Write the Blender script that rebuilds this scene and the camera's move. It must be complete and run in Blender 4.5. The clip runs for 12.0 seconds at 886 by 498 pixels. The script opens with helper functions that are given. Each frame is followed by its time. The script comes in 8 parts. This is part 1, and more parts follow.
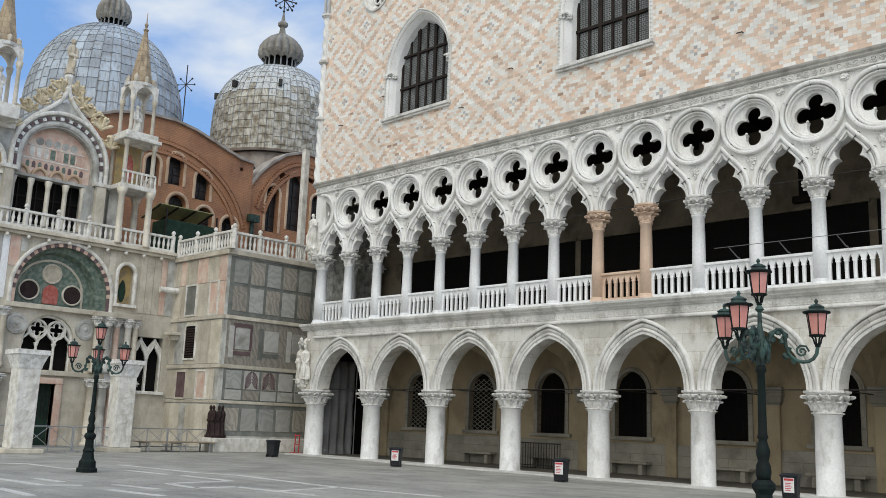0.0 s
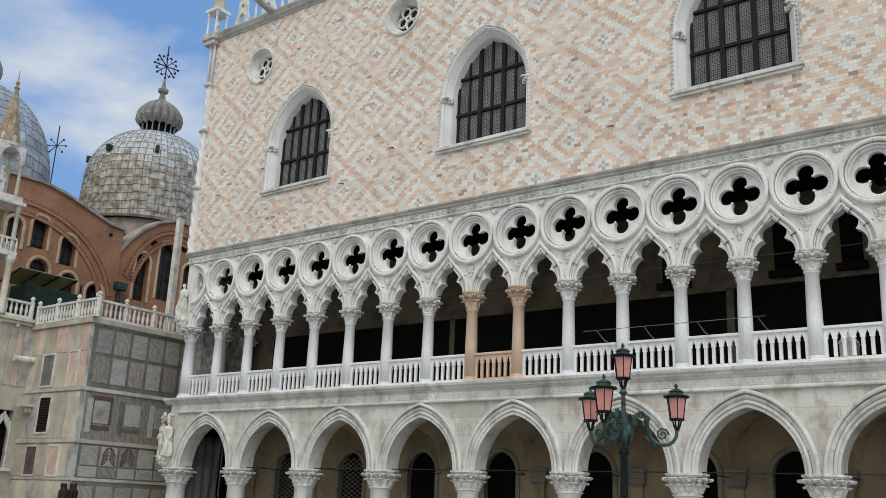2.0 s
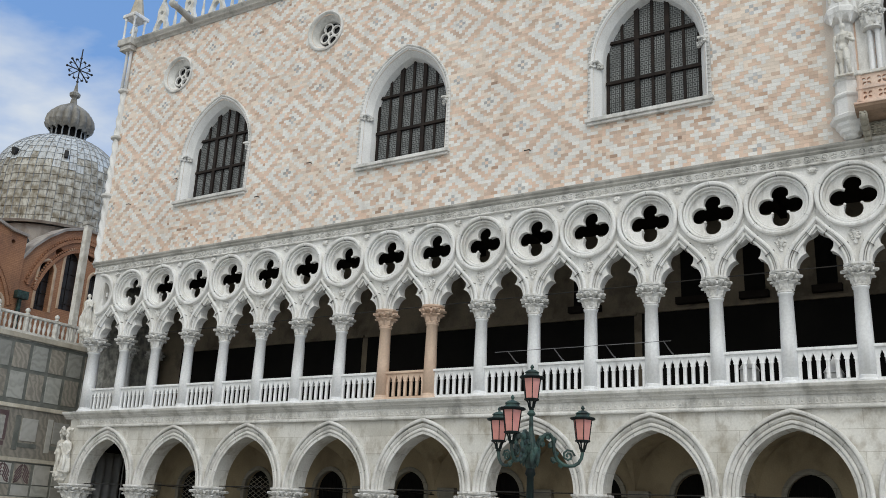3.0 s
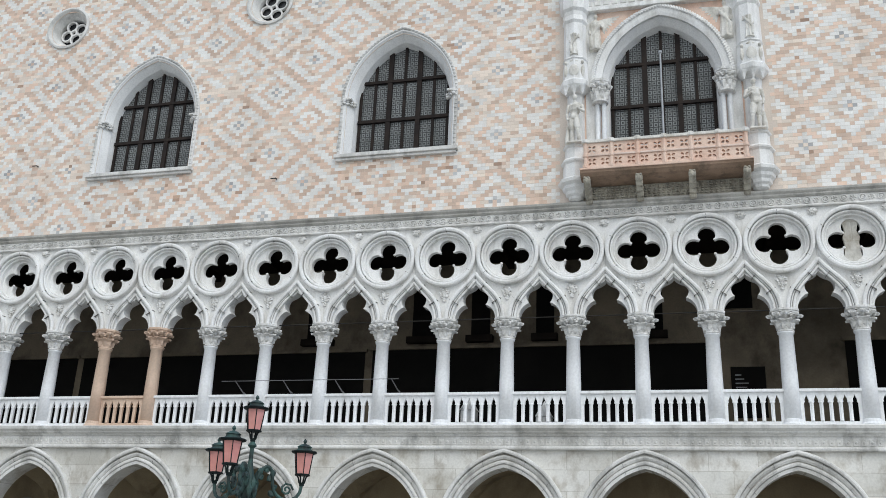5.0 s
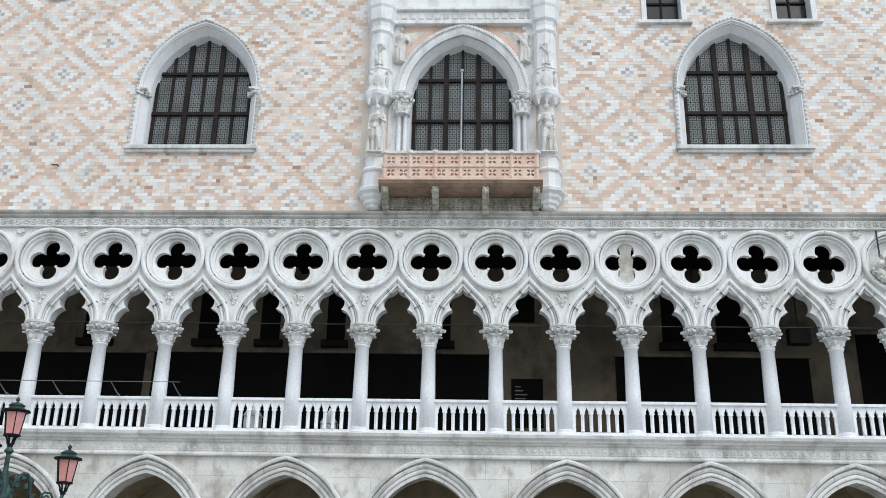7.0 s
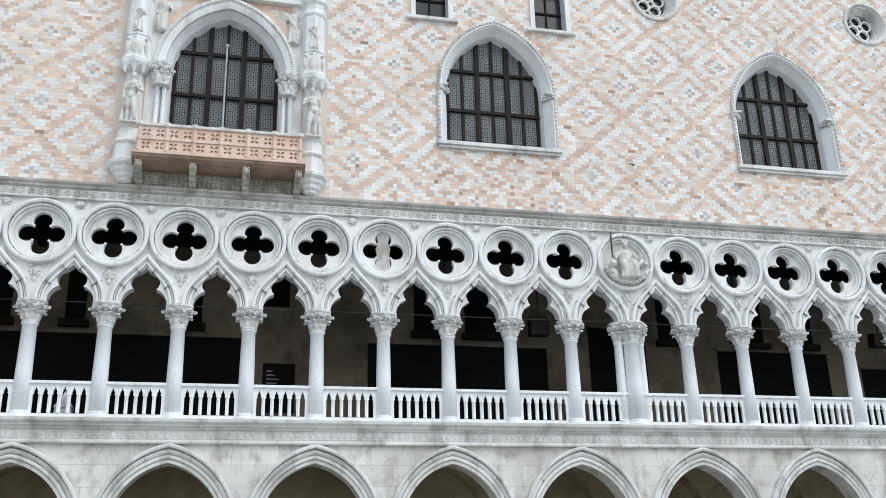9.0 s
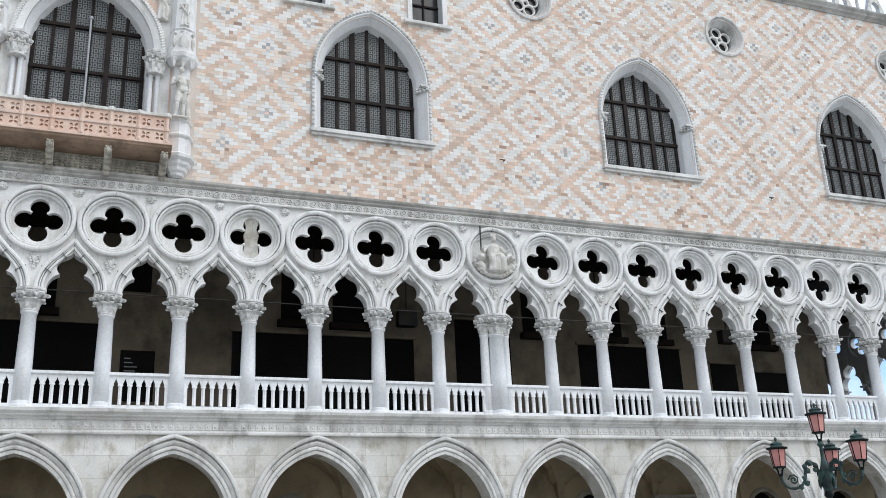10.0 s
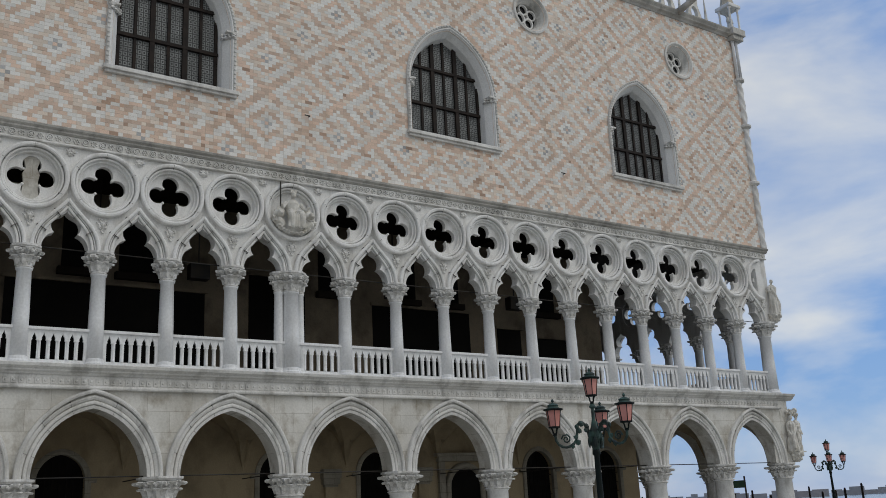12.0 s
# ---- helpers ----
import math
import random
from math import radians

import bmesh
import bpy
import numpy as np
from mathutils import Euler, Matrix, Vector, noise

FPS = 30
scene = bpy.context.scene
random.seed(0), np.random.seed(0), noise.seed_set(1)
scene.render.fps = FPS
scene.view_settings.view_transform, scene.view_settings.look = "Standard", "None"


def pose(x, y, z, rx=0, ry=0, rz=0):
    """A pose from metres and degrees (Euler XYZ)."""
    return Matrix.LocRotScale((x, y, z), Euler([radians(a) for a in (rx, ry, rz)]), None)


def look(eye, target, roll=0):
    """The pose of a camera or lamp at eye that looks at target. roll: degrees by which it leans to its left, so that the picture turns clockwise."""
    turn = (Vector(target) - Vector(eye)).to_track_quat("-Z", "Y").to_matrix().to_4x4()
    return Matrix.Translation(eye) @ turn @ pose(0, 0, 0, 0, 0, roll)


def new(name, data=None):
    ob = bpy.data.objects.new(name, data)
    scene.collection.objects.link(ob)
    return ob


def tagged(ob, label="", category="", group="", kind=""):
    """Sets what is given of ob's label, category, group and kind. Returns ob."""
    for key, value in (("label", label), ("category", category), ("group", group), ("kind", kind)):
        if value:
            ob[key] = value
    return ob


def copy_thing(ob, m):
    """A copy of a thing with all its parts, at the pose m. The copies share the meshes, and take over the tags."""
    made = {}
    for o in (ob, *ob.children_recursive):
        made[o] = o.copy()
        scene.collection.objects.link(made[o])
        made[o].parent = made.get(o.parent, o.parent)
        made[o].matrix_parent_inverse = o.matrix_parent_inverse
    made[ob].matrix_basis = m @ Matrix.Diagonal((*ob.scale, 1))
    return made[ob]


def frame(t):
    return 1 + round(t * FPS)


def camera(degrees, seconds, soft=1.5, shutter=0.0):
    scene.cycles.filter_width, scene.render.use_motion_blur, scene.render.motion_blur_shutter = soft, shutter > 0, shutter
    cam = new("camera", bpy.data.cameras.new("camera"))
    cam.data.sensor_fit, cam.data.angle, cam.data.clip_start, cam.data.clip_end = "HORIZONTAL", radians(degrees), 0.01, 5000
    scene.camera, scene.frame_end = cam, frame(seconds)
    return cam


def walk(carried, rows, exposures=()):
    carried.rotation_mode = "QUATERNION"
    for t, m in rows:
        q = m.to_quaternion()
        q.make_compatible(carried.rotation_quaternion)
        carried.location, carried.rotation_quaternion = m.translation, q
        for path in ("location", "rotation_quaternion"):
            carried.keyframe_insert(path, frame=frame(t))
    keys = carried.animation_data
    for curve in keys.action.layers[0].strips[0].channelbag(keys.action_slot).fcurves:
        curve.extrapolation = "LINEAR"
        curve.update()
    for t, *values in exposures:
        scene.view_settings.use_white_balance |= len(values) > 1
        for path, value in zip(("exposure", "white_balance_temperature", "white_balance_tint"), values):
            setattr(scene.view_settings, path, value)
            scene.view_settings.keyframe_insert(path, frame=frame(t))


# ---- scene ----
# camera: stands on the square and turns from the church to the lagoon, swaying a little
cam = camera(50.86, 12.0, soft=0.8)
PATH = [
    (0, (36.696, -28.020, 1.644), (22.792, -14.128, 5.341), 2.181),
    (0.5, (36.714, -28.019, 1.648), (23.264, -13.832, 5.875), 2.228),
    (1, (36.730, -28.028, 1.651), (23.814, -13.495, 6.339), 2.254),
    (1.5, (36.748, -28.042, 1.652), (24.411, -13.138, 6.717), 2.297),
    (2, (36.760, -28.057, 1.652), (25.046, -12.771, 7.047), 2.470),
    (2.5, (36.776, -28.063, 1.651), (25.691, -12.398, 7.284), 2.626),
    (4.5, (36.825, -28.020, 1.640), (30.531, -10.206, 8.203), 2.730),
    (5, (36.830, -28.027, 1.638), (31.772, -9.900, 8.408), 2.470),
    (5.5, (36.841, -28.014, 1.646), (32.856, -9.668, 8.541), 2.226),
    (6, (36.863, -28.017, 1.654), (34.045, -9.485, 8.627), 1.924),
    (6.5, (36.898, -28.023, 1.664), (35.103, -9.376, 8.669), 1.606),
    (7, (36.925, -28.013, 1.672), (36.138, -9.301, 8.690), 1.112),
    (9, (36.892, -28.030, 1.660), (41.246, -9.701, 8.377), -1.420),
    (9.5, (36.890, -28.013, 1.662), (42.587, -10.008, 8.246), -1.977),
    (10, (36.882, -28.005, 1.662), (43.915, -10.423, 8.098), -2.471),
    (10.5, (36.879, -28.008, 1.655), (45.091, -10.872, 7.892), -2.839),
    (11, (36.889, -27.998, 1.647), (46.190, -11.336, 7.636), -2.934),
    (11.5, (36.898, -27.974, 1.645), (47.111, -11.752, 7.350), -2.996),
    (12, (36.899, -27.962, 1.643), (47.815, -12.108, 7.075), -2.959),
]
walk(cam, [(t, look(eye, target, roll)) for t, eye, target, roll in PATH],
     [(0.0, -0.25, 6950, 5), (0.5, -0.44, 6900, 5), (2.0, -0.47, 6950, 5), (2.5, -0.45, 6950, 5), (4.5, -0.28, 6600, 6), (7.0, -0.1, 6350, 6), (9.5, -0.06, 6350, 6), (10.5, -0.34, 6650, 9), (11.0, -0.52, 6850, 8), (12.0, -1.14, 6800, 7)])

# sky with thin clouds, and a veiled sun
world = bpy.data.worlds.new("sky")
scene.world = world
world.use_nodes = True
wn, wl = world.node_tree.nodes, world.node_tree.links
sky = wn.new("ShaderNodeTexSky")
sky.sky_type, sky.sun_disc = "NISHITA", False
sky.sun_elevation, sky.sun_rotation = radians(48), radians(140)
sky.air_density, sky.dust_density, sky.ozone_density = 1.0, 0.25, 2.6
tc = wn.new("ShaderNodeTexCoord")
mp = wn.new("ShaderNodeMapping")
mp.inputs["Scale"].default_value = (1.0, 1.0, 2.6)
mp.inputs["Rotation"].default_value = (0.2, 0.1, 0.5)
mp.inputs["Location"].default_value = (5.3, 2.2, 1.4)
cn = wn.new("ShaderNodeTexNoise")
cn.inputs["Scale"].default_value, cn.inputs["Detail"].default_value, cn.inputs["Roughness"].default_value = 2.6, 7.0, 0.52
cn.inputs["Distortion"].default_value = 0.3
cr = wn.new("ShaderNodeValToRGB")
cr.color_ramp.elements[0].color = (0.05, 0.05, 0.05, 1)
cr.color_ramp.elements[1].color = (0.85, 0.85, 0.85, 1)
cr.color_ramp.elements[0].position, cr.color_ramp.elements[1].position = 0.45, 0.69
cmix = wn.new("ShaderNodeMix")
cmix.data_type = "RGBA"
cmix.inputs["B"].default_value = (8.9, 8.9, 8.8, 1)
wl.new(tc.outputs["Generated"], mp.inputs["Vector"])
wl.new(mp.outputs["Vector"], cn.inputs["Vector"])
drift = wn.new("ShaderNodeVectorMath")      # cover thickens towards the lagoon
drift.operation = "DOT_PRODUCT"
drift.inputs[1].default_value = (0.01, 0.0, 0.0)
cover = wn.new("ShaderNodeMath")
wl.new(tc.outputs["Generated"], drift.inputs[0])
wl.new(drift.outputs["Value"], cover.inputs[0])
wl.new(cn.outputs["Fac"], cover.inputs[1])
south = wn.new("ShaderNodeVectorMath")      # plus an unseen white sheet south, over the sun, added to whiten the light
south.operation = "DOT_PRODUCT"
south.inputs[1].default_value = (0.0, -0.32, 0.0)
bank = wn.new("ShaderNodeMath")
bank.operation = "MAXIMUM"
bank.inputs[1].default_value = 0.0
both = wn.new("ShaderNodeMath")
wl.new(tc.outputs["Generated"], south.inputs[0])
wl.new(south.outputs["Value"], bank.inputs[0])
wl.new(cover.outputs[0], both.inputs[0])
wl.new(bank.outputs[0], both.inputs[1])
wl.new(both.outputs[0], cr.inputs["Fac"])
wl.new(cr.outputs["Color"], cmix.inputs["Factor"])
deep = wn.new("ShaderNodeMix")            # clear deep blue between the clouds
deep.data_type = "RGBA"
deep.inputs["Factor"].default_value = 0.6
deep.inputs["B"].default_value = (1.4, 3.7, 9.2, 1)
wl.new(sky.outputs["Color"], deep.inputs["A"])
wl.new(deep.outputs["Result"], cmix.inputs["A"])
wl.new(cmix.outputs["Result"], wn["Background"].inputs["Color"])
glow = wn.new("ShaderNodeVectorMath")      # the sky brightens towards the veiled sun
glow.operation = "DOT_PRODUCT"
glow.inputs[1].default_value = (0.5, 0.0, 0.0)
rise = wn.new("ShaderNodeMath")
rise.operation = "MAXIMUM"
rise.inputs[1].default_value = 0.0
level = wn.new("ShaderNodeMath")
level.operation = "MULTIPLY_ADD"
level.inputs[1].default_value, level.inputs[2].default_value = 0.14, 0.14
wl.new(tc.outputs["Generated"], glow.inputs[0])
wl.new(glow.outputs["Value"], rise.inputs[0])
wl.new(rise.outputs[0], level.inputs[0])
wl.new(level.outputs[0], wn["Background"].inputs["Strength"])

sun = new("sun", bpy.data.lights.new("sun", "SUN"))
sun.data.energy, sun.data.angle, sun.data.color = 1.4, radians(40), (1.0, 0.96, 0.9)
sun.matrix_world = look((75, -48, 70), (37, 0, 0))

# ---------------------------------------------------------------- materials
def mat(name, col, col2=None, rough=0.7, scale=0.8, grain=18.0, amount=0.5, stain=None, stain_amount=0.0,
        stain_scale=(1.5, 1.5, 0.18), bump=0.25, island=0.0, metal=0.0, joints=None):
    """Procedural surface: broad mottling, fine grain, run-down stains with their own shape, fine relief."""
    m = bpy.data.materials.new(name)
    m.use_nodes = True
    n, l = m.node_tree.nodes, m.node_tree.links
    b = n["Principled BSDF"]
    geo = n.new("ShaderNodeNewGeometry")
    big = n.new("ShaderNodeTexNoise")
    big.inputs["Scale"].default_value, big.inputs["Detail"].default_value = scale, 6.0
    fine = n.new("ShaderNodeTexNoise")
    fine.inputs["Scale"].default_value, fine.inputs["Detail"].default_value = grain, 5.0
    l.new(geo.outputs["Position"], big.inputs["Vector"])
    l.new(geo.outputs["Position"], fine.inputs["Vector"])
    col2 = col2 or tuple(c * 0.72 for c in col)
    mix = n.new("ShaderNodeMix")
    mix.data_type = "RGBA"
    mix.inputs["A"].default_value, mix.inputs["B"].default_value = (*col, 1), (*col2, 1)
    ramp = n.new("ShaderNodeValToRGB")
    ramp.color_ramp.elements[0].position, ramp.color_ramp.elements[1].position = 0.4, 0.68
    ramp.color_ramp.elements[1].color = (amount * 2, amount * 2, amount * 2, 1)
    l.new(big.outputs["Fac"], ramp.inputs["Fac"])
    l.new(ramp.outputs["Color"], mix.inputs["Factor"])
    out = mix.outputs["Result"]
    g = n.new("ShaderNodeMix")
    g.data_type, g.blend_type = "RGBA", "MULTIPLY"
    gr = n.new("ShaderNodeMapRange")
    gr.inputs["From Min"].default_value, gr.inputs["From Max"].default_value = 0.3, 0.7
    gr.inputs["To Min"].default_value, gr.inputs["To Max"].default_value = 0.91, 1.06
    l.new(fine.outputs["Fac"], gr.inputs["Value"])
    g.inputs["Factor"].default_value = 1.0
    l.new(out, g.inputs["A"])
    l.new(gr.outputs["Result"], g.inputs["B"])
    out = g.outputs["Result"]
    if stain:
        mp = n.new("ShaderNodeMapping")
        mp.inputs["Scale"].default_value = stain_scale
        sn = n.new("ShaderNodeTexNoise")
        sn.inputs["Scale"].default_value, sn.inputs["Detail"].default_value = 1.6, 7.0
        sn.inputs["Roughness"].default_value = 0.62
        l.new(geo.outputs["Position"], mp.inputs["Vector"])
        l.new(mp.outputs["Vector"], sn.inputs["Vector"])
        sr = n.new("ShaderNodeValToRGB")
        sr.color_ramp.elements[0].position, sr.color_ramp.elements[1].position = 0.5, 0.72
        sr.color_ramp.elements[1].color = (stain_amount,) * 3 + (1,)
        l.new(sn.outputs["Fac"], sr.inputs["Fac"])
        sm = n.new("ShaderNodeMix")
        sm.data_type = "RGBA"
        sm.inputs["B"].default_value = (*stain, 1)
        l.new(sr.outputs["Color"], sm.inputs["Factor"])
        l.new(out, sm.inputs["A"])
        out = sm.outputs["Result"]
    if island:
        ir = n.new("ShaderNodeMapRange")
        ir.inputs["To Min"].default_value, ir.inputs["To Max"].default_value = 1 - island, 1 + island
        info = n.new("ShaderNodeObjectInfo")
        add = n.new("ShaderNodeMath")
        add.operation = "ADD"
        fr = n.new("ShaderNodeMath")
        fr.operation = "FRACT"
        l.new(geo.outputs["Random Per Island"], add.inputs[0])
        l.new(info.outputs["Random"], add.inputs[1])
        l.new(add.outputs[0], fr.inputs[0])
        l.new(fr.outputs[0], ir.inputs["Value"])
        im = n.new("ShaderNodeMix")
        im.data_type, im.blend_type = "RGBA", "MULTIPLY"
        im.inputs["Factor"].default_value = 1.0
        l.new(out, im.inputs["A"])
        l.new(ir.outputs["Result"], im.inputs["B"])
        out = im.outputs["Result"]
    if joints:
        # mortar lines of ashlar courses: block length, course height
        sep = n.new("ShaderNodeSeparateXYZ")
        l.new(geo.outputs["Position"], sep.inputs[0])
        comb = n.new("ShaderNodeCombineXYZ")
        ad = n.new("ShaderNodeMath")
        ad.operation = "ADD"
        l.new(sep.outputs["X"], ad.inputs[0])
        l.new(sep.outputs["Y"], ad.inputs[1])
        l.new(ad.outputs[0], comb.inputs["X"])
        l.new(sep.outputs["Z"], comb.inputs["Y"])
        bt = n.new("ShaderNodeTexBrick")
        bt.inputs["Scale"].default_value = 1.0
        bt.inputs["Brick Width"].default_value, bt.inputs["Row Height"].default_value = joints[0], joints[1]
        bt.inputs["Mortar Size"].default_value = joints[2]
        bt.inputs["Color1"].default_value = (1, 1, 1, 1)
        bt.inputs["Color2"].default_value = (0.86, 0.86, 0.85, 1)
        bt.inputs["Mortar"].default_value = (0.68, 0.66, 0.63, 1)
        l.new(comb.outputs[0], bt.inputs["Vector"])
        jm = n.new("ShaderNodeMix")
        jm.data_type, jm.blend_type = "RGBA", "MULTIPLY"
        jm.inputs["Factor"].default_value = 1.0
        l.new(out, jm.inputs["A"])
        l.new(bt.outputs["Color"], jm.inputs["B"])
        out = jm.outputs["Result"]
    l.new(out, b.inputs["Base Color"])
    b.inputs["Roughness"].default_value, b.inputs["Metallic"].default_value = rough, metal
    bp = n.new("ShaderNodeBump")
    bp.inputs["Strength"].default_value, bp.inputs["Distance"].default_value = bump, 0.02
    l.new(fine.outputs["Fac"], bp.inputs["Height"])
    l.new(bp.outputs["Normal"], b.inputs["Normal"])
    return m


M_WHITE = mat("istrian_stone", (0.85, 0.845, 0.83), (0.73, 0.715, 0.685), 0.6, 0.7, 22, 0.4, (0.26, 0.235, 0.19), 0.45, (1.6, 1.6, 0.45))
# lighter copy of the stone, offsetting the shade inside the window reveals
M_FRAME_LIT = mat("white_frame_stone", (0.88, 0.875, 0.86), (0.78, 0.77, 0.75), 0.6, 0.8, 20, 0.4, (0.4, 0.38, 0.35), 0.25)
M_SHAFT = mat("white_column_marble", (0.87, 0.88, 0.89), (0.77, 0.77, 0.77), 0.5, 0.9, 14, 0.4, (0.36, 0.34, 0.31), 0.3, (2, 2, 0.25), 0.12)
M_ARCSHAFT = mat("stained_column_stone", (0.84, 0.84, 0.83), (0.7, 0.69, 0.67), 0.55, 1.1, 14, 0.45, (0.3, 0.29, 0.26), 0.7, (1.3, 1.3, 0.6), 0.15)
M_PINK = mat("pink_column_marble", (0.71, 0.535, 0.41), (0.59, 0.42, 0.315), 0.55, 0.9, 14, 0.5, (0.4, 0.3, 0.24), 0.3, (2, 2, 0.25), 0.12)
M_ARCADE = mat("weathered_arcade_stone", (0.77, 0.755, 0.715), (0.56, 0.535, 0.48), 0.7, 0.7, 16, 0.5, (0.27, 0.22, 0.155), 0.85, (1.1, 1.1, 0.75), 0.3, island=0.05, joints=(1.35, 0.62, 0.008))
M_MOULD = mat("moulded_stone", (0.77, 0.76, 0.735), (0.58, 0.565, 0.53), 0.65, 0.9, 18, 0.5, (0.17, 0.165, 0.15), 0.65, (1.2, 1.2, 0.5), 0.3, island=0.07)
M_CARVED = mat("carved_capital_stone", (0.82, 0.81, 0.79), (0.6, 0.585, 0.55), 0.75, 5.0, 25, 0.5, (0.17, 0.16, 0.14), 0.5, (5, 5, 4), 0.5)
M_CORNICE = mat("dark_weathered_cornice", (0.62, 0.6, 0.56), (0.4, 0.385, 0.355), 0.8, 0.8, 18, 0.55, (0.17, 0.165, 0.15), 0.6, (1.6, 1.6, 0.7), 0.4)
M_MORTAR = mat("wall_mortar", (0.74, 0.65, 0.57), (0.64, 0.55, 0.47), 0.9, 0.6, 20, 0.5)
M_BPINK = mat("pink_marble_block", (0.74, 0.565, 0.455), (0.64, 0.475, 0.375), 0.7, 0.35, 30, 0.4, (0.46, 0.33, 0.23), 0.55, (0.8, 0.8, 0.16), 0.15, island=0.17)
M_BWHITE = mat("white_marble_block", (0.83, 0.815, 0.785), (0.75, 0.725, 0.685), 0.65, 0.35, 30, 0.4, (0.52, 0.45, 0.38), 0.5, (0.8, 0.8, 0.16), 0.15, island=0.09)
M_BCREAM = mat("cream_pink_block", (0.81, 0.7, 0.6), (0.73, 0.62, 0.53), 0.7, 0.35, 30, 0.4, (0.55, 0.49, 0.42), 0.4, (0.6, 0.6, 0.12), 0.15, island=0.11)
M_BGREY = mat("grey_marble_block", (0.52, 0.52, 0.525), (0.42, 0.42, 0.42), 0.65, 0.5, 30, 0.5, island=0.2)
M_BRUST = mat("rust_brick_block", (0.56, 0.39, 0.29), (0.44, 0.3, 0.22), 0.8, 0.5, 30, 0.5, island=0.25)
# plaster and dado stone lowered in tone to hold the arcade's shade
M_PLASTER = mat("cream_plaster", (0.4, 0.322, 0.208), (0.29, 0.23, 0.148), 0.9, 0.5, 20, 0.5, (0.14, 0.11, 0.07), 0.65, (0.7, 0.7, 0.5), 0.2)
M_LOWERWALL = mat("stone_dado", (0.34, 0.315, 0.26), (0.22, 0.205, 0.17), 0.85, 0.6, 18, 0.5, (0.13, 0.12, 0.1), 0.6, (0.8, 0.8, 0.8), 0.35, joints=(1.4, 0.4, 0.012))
# plaster tone lowered so the wall colour carries the loggia's shade
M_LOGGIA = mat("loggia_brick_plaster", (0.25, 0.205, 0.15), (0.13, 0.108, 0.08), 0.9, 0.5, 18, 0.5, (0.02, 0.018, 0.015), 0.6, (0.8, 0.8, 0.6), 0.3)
# near-black: darkness of unlit openings set as colour; also the notice board's own black
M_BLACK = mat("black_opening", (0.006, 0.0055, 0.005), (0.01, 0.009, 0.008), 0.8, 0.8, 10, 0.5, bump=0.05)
M_JOINT = mat("open_joint", (0.18, 0.17, 0.16), (0.28, 0.27, 0.25), 0.9, 2, 20, 0.5)
# dark timber; on the loggia floor and ceiling it stands for shade
M_TIMBER_SHADE = mat("dark_beam_timber", (0.02, 0.015, 0.012), (0.012, 0.009, 0.007), 0.75, 1.0, 25, 0.5)
M_IRON = mat("dark_iron", (0.03, 0.03, 0.03), (0.05, 0.042, 0.035), 0.55, 3, 30, 0.5, metal=0.6, bump=0.15)
M_BARS = mat("window_bar_wood", (0.02, 0.016, 0.015), (0.034, 0.025, 0.021), 0.6, 3, 30, 0.5)
M_LAMPGREEN = mat("green_black_cast_iron", (0.01, 0.013, 0.013), (0.012, 0.024, 0.022), 0.55, 5, 40, 0.4, bump=0.3)
M_PATINA = mat("verdigris_copper", (0.011, 0.022, 0.019), (0.05, 0.12, 0.1), 0.6, 6, 40, 0.4)
M_REDSTONE = mat("red_verona_marble", (0.72, 0.49, 0.38), (0.78, 0.6, 0.49), 0.6, 1.6, 22, 0.5, (0.32, 0.23, 0.18), 0.4, (2, 2, 1), 0.2)
M_GROUND = mat("trachyte_paving", (0.36, 0.35, 0.312), (0.258, 0.25, 0.224), 0.75, 0.35, 12, 0.5, (0.17, 0.168, 0.16), 0.45, (0.5, 0.5, 0.5), 0.3, island=0.12)
# darker version of the paving, with the shade under the arcade in its colour
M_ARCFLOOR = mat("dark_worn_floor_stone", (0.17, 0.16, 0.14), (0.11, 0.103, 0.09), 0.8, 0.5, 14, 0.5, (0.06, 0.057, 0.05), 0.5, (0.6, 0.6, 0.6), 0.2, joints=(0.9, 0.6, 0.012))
M_LINE = mat("white_paving_inlay", (0.62, 0.61, 0.58), (0.5, 0.49, 0.46), 0.7, 0.8, 15, 0.5, (0.3, 0.3, 0.28), 0.5, (0.9, 0.9, 0.9), 0.2)
M_BRICKRED = mat("church_brick", (0.46, 0.23, 0.125), (0.34, 0.16, 0.09), 0.85, 0.5, 30, 0.5, (0.17, 0.1, 0.07), 0.55, (0.7, 0.7, 0.4), 0.35, joints=(0.3, 0.11, 0.014))
M_BRICKTRIM = mat("brick_trim", (0.56, 0.42, 0.3), (0.42, 0.28, 0.18), 0.85, 1.5, 30, 0.5)
M_TERRA = mat("roof_tile_edge", (0.4, 0.36, 0.32), (0.26, 0.22, 0.19), 0.85, 1.5, 20, 0.5)
M_LEAD = mat("lead_sheet", (0.42, 0.48, 0.54), (0.27, 0.3, 0.335), 0.68, 0.5, 9, 0.6, (0.17, 0.14, 0.105), 0.9, (4.0, 4.0, 0.12), 0.25, island=0.16)
M_LEADRUST = mat("rusty_lead_sheet", (0.6, 0.63, 0.64), (0.42, 0.42, 0.4), 0.55, 0.3, 9, 0.5, (0.14, 0.095, 0.05), 1.0, (3.0, 3.0, 0.12), 0.25, island=0.14)
M_LEADBROWN = mat("brown_run_lead", (0.5, 0.48, 0.42), (0.2, 0.165, 0.11), 0.6, 2.2, 9, 0.6, (0.085, 0.06, 0.034), 0.95, (6.0, 6.0, 0.3), 0.25, island=0.12)
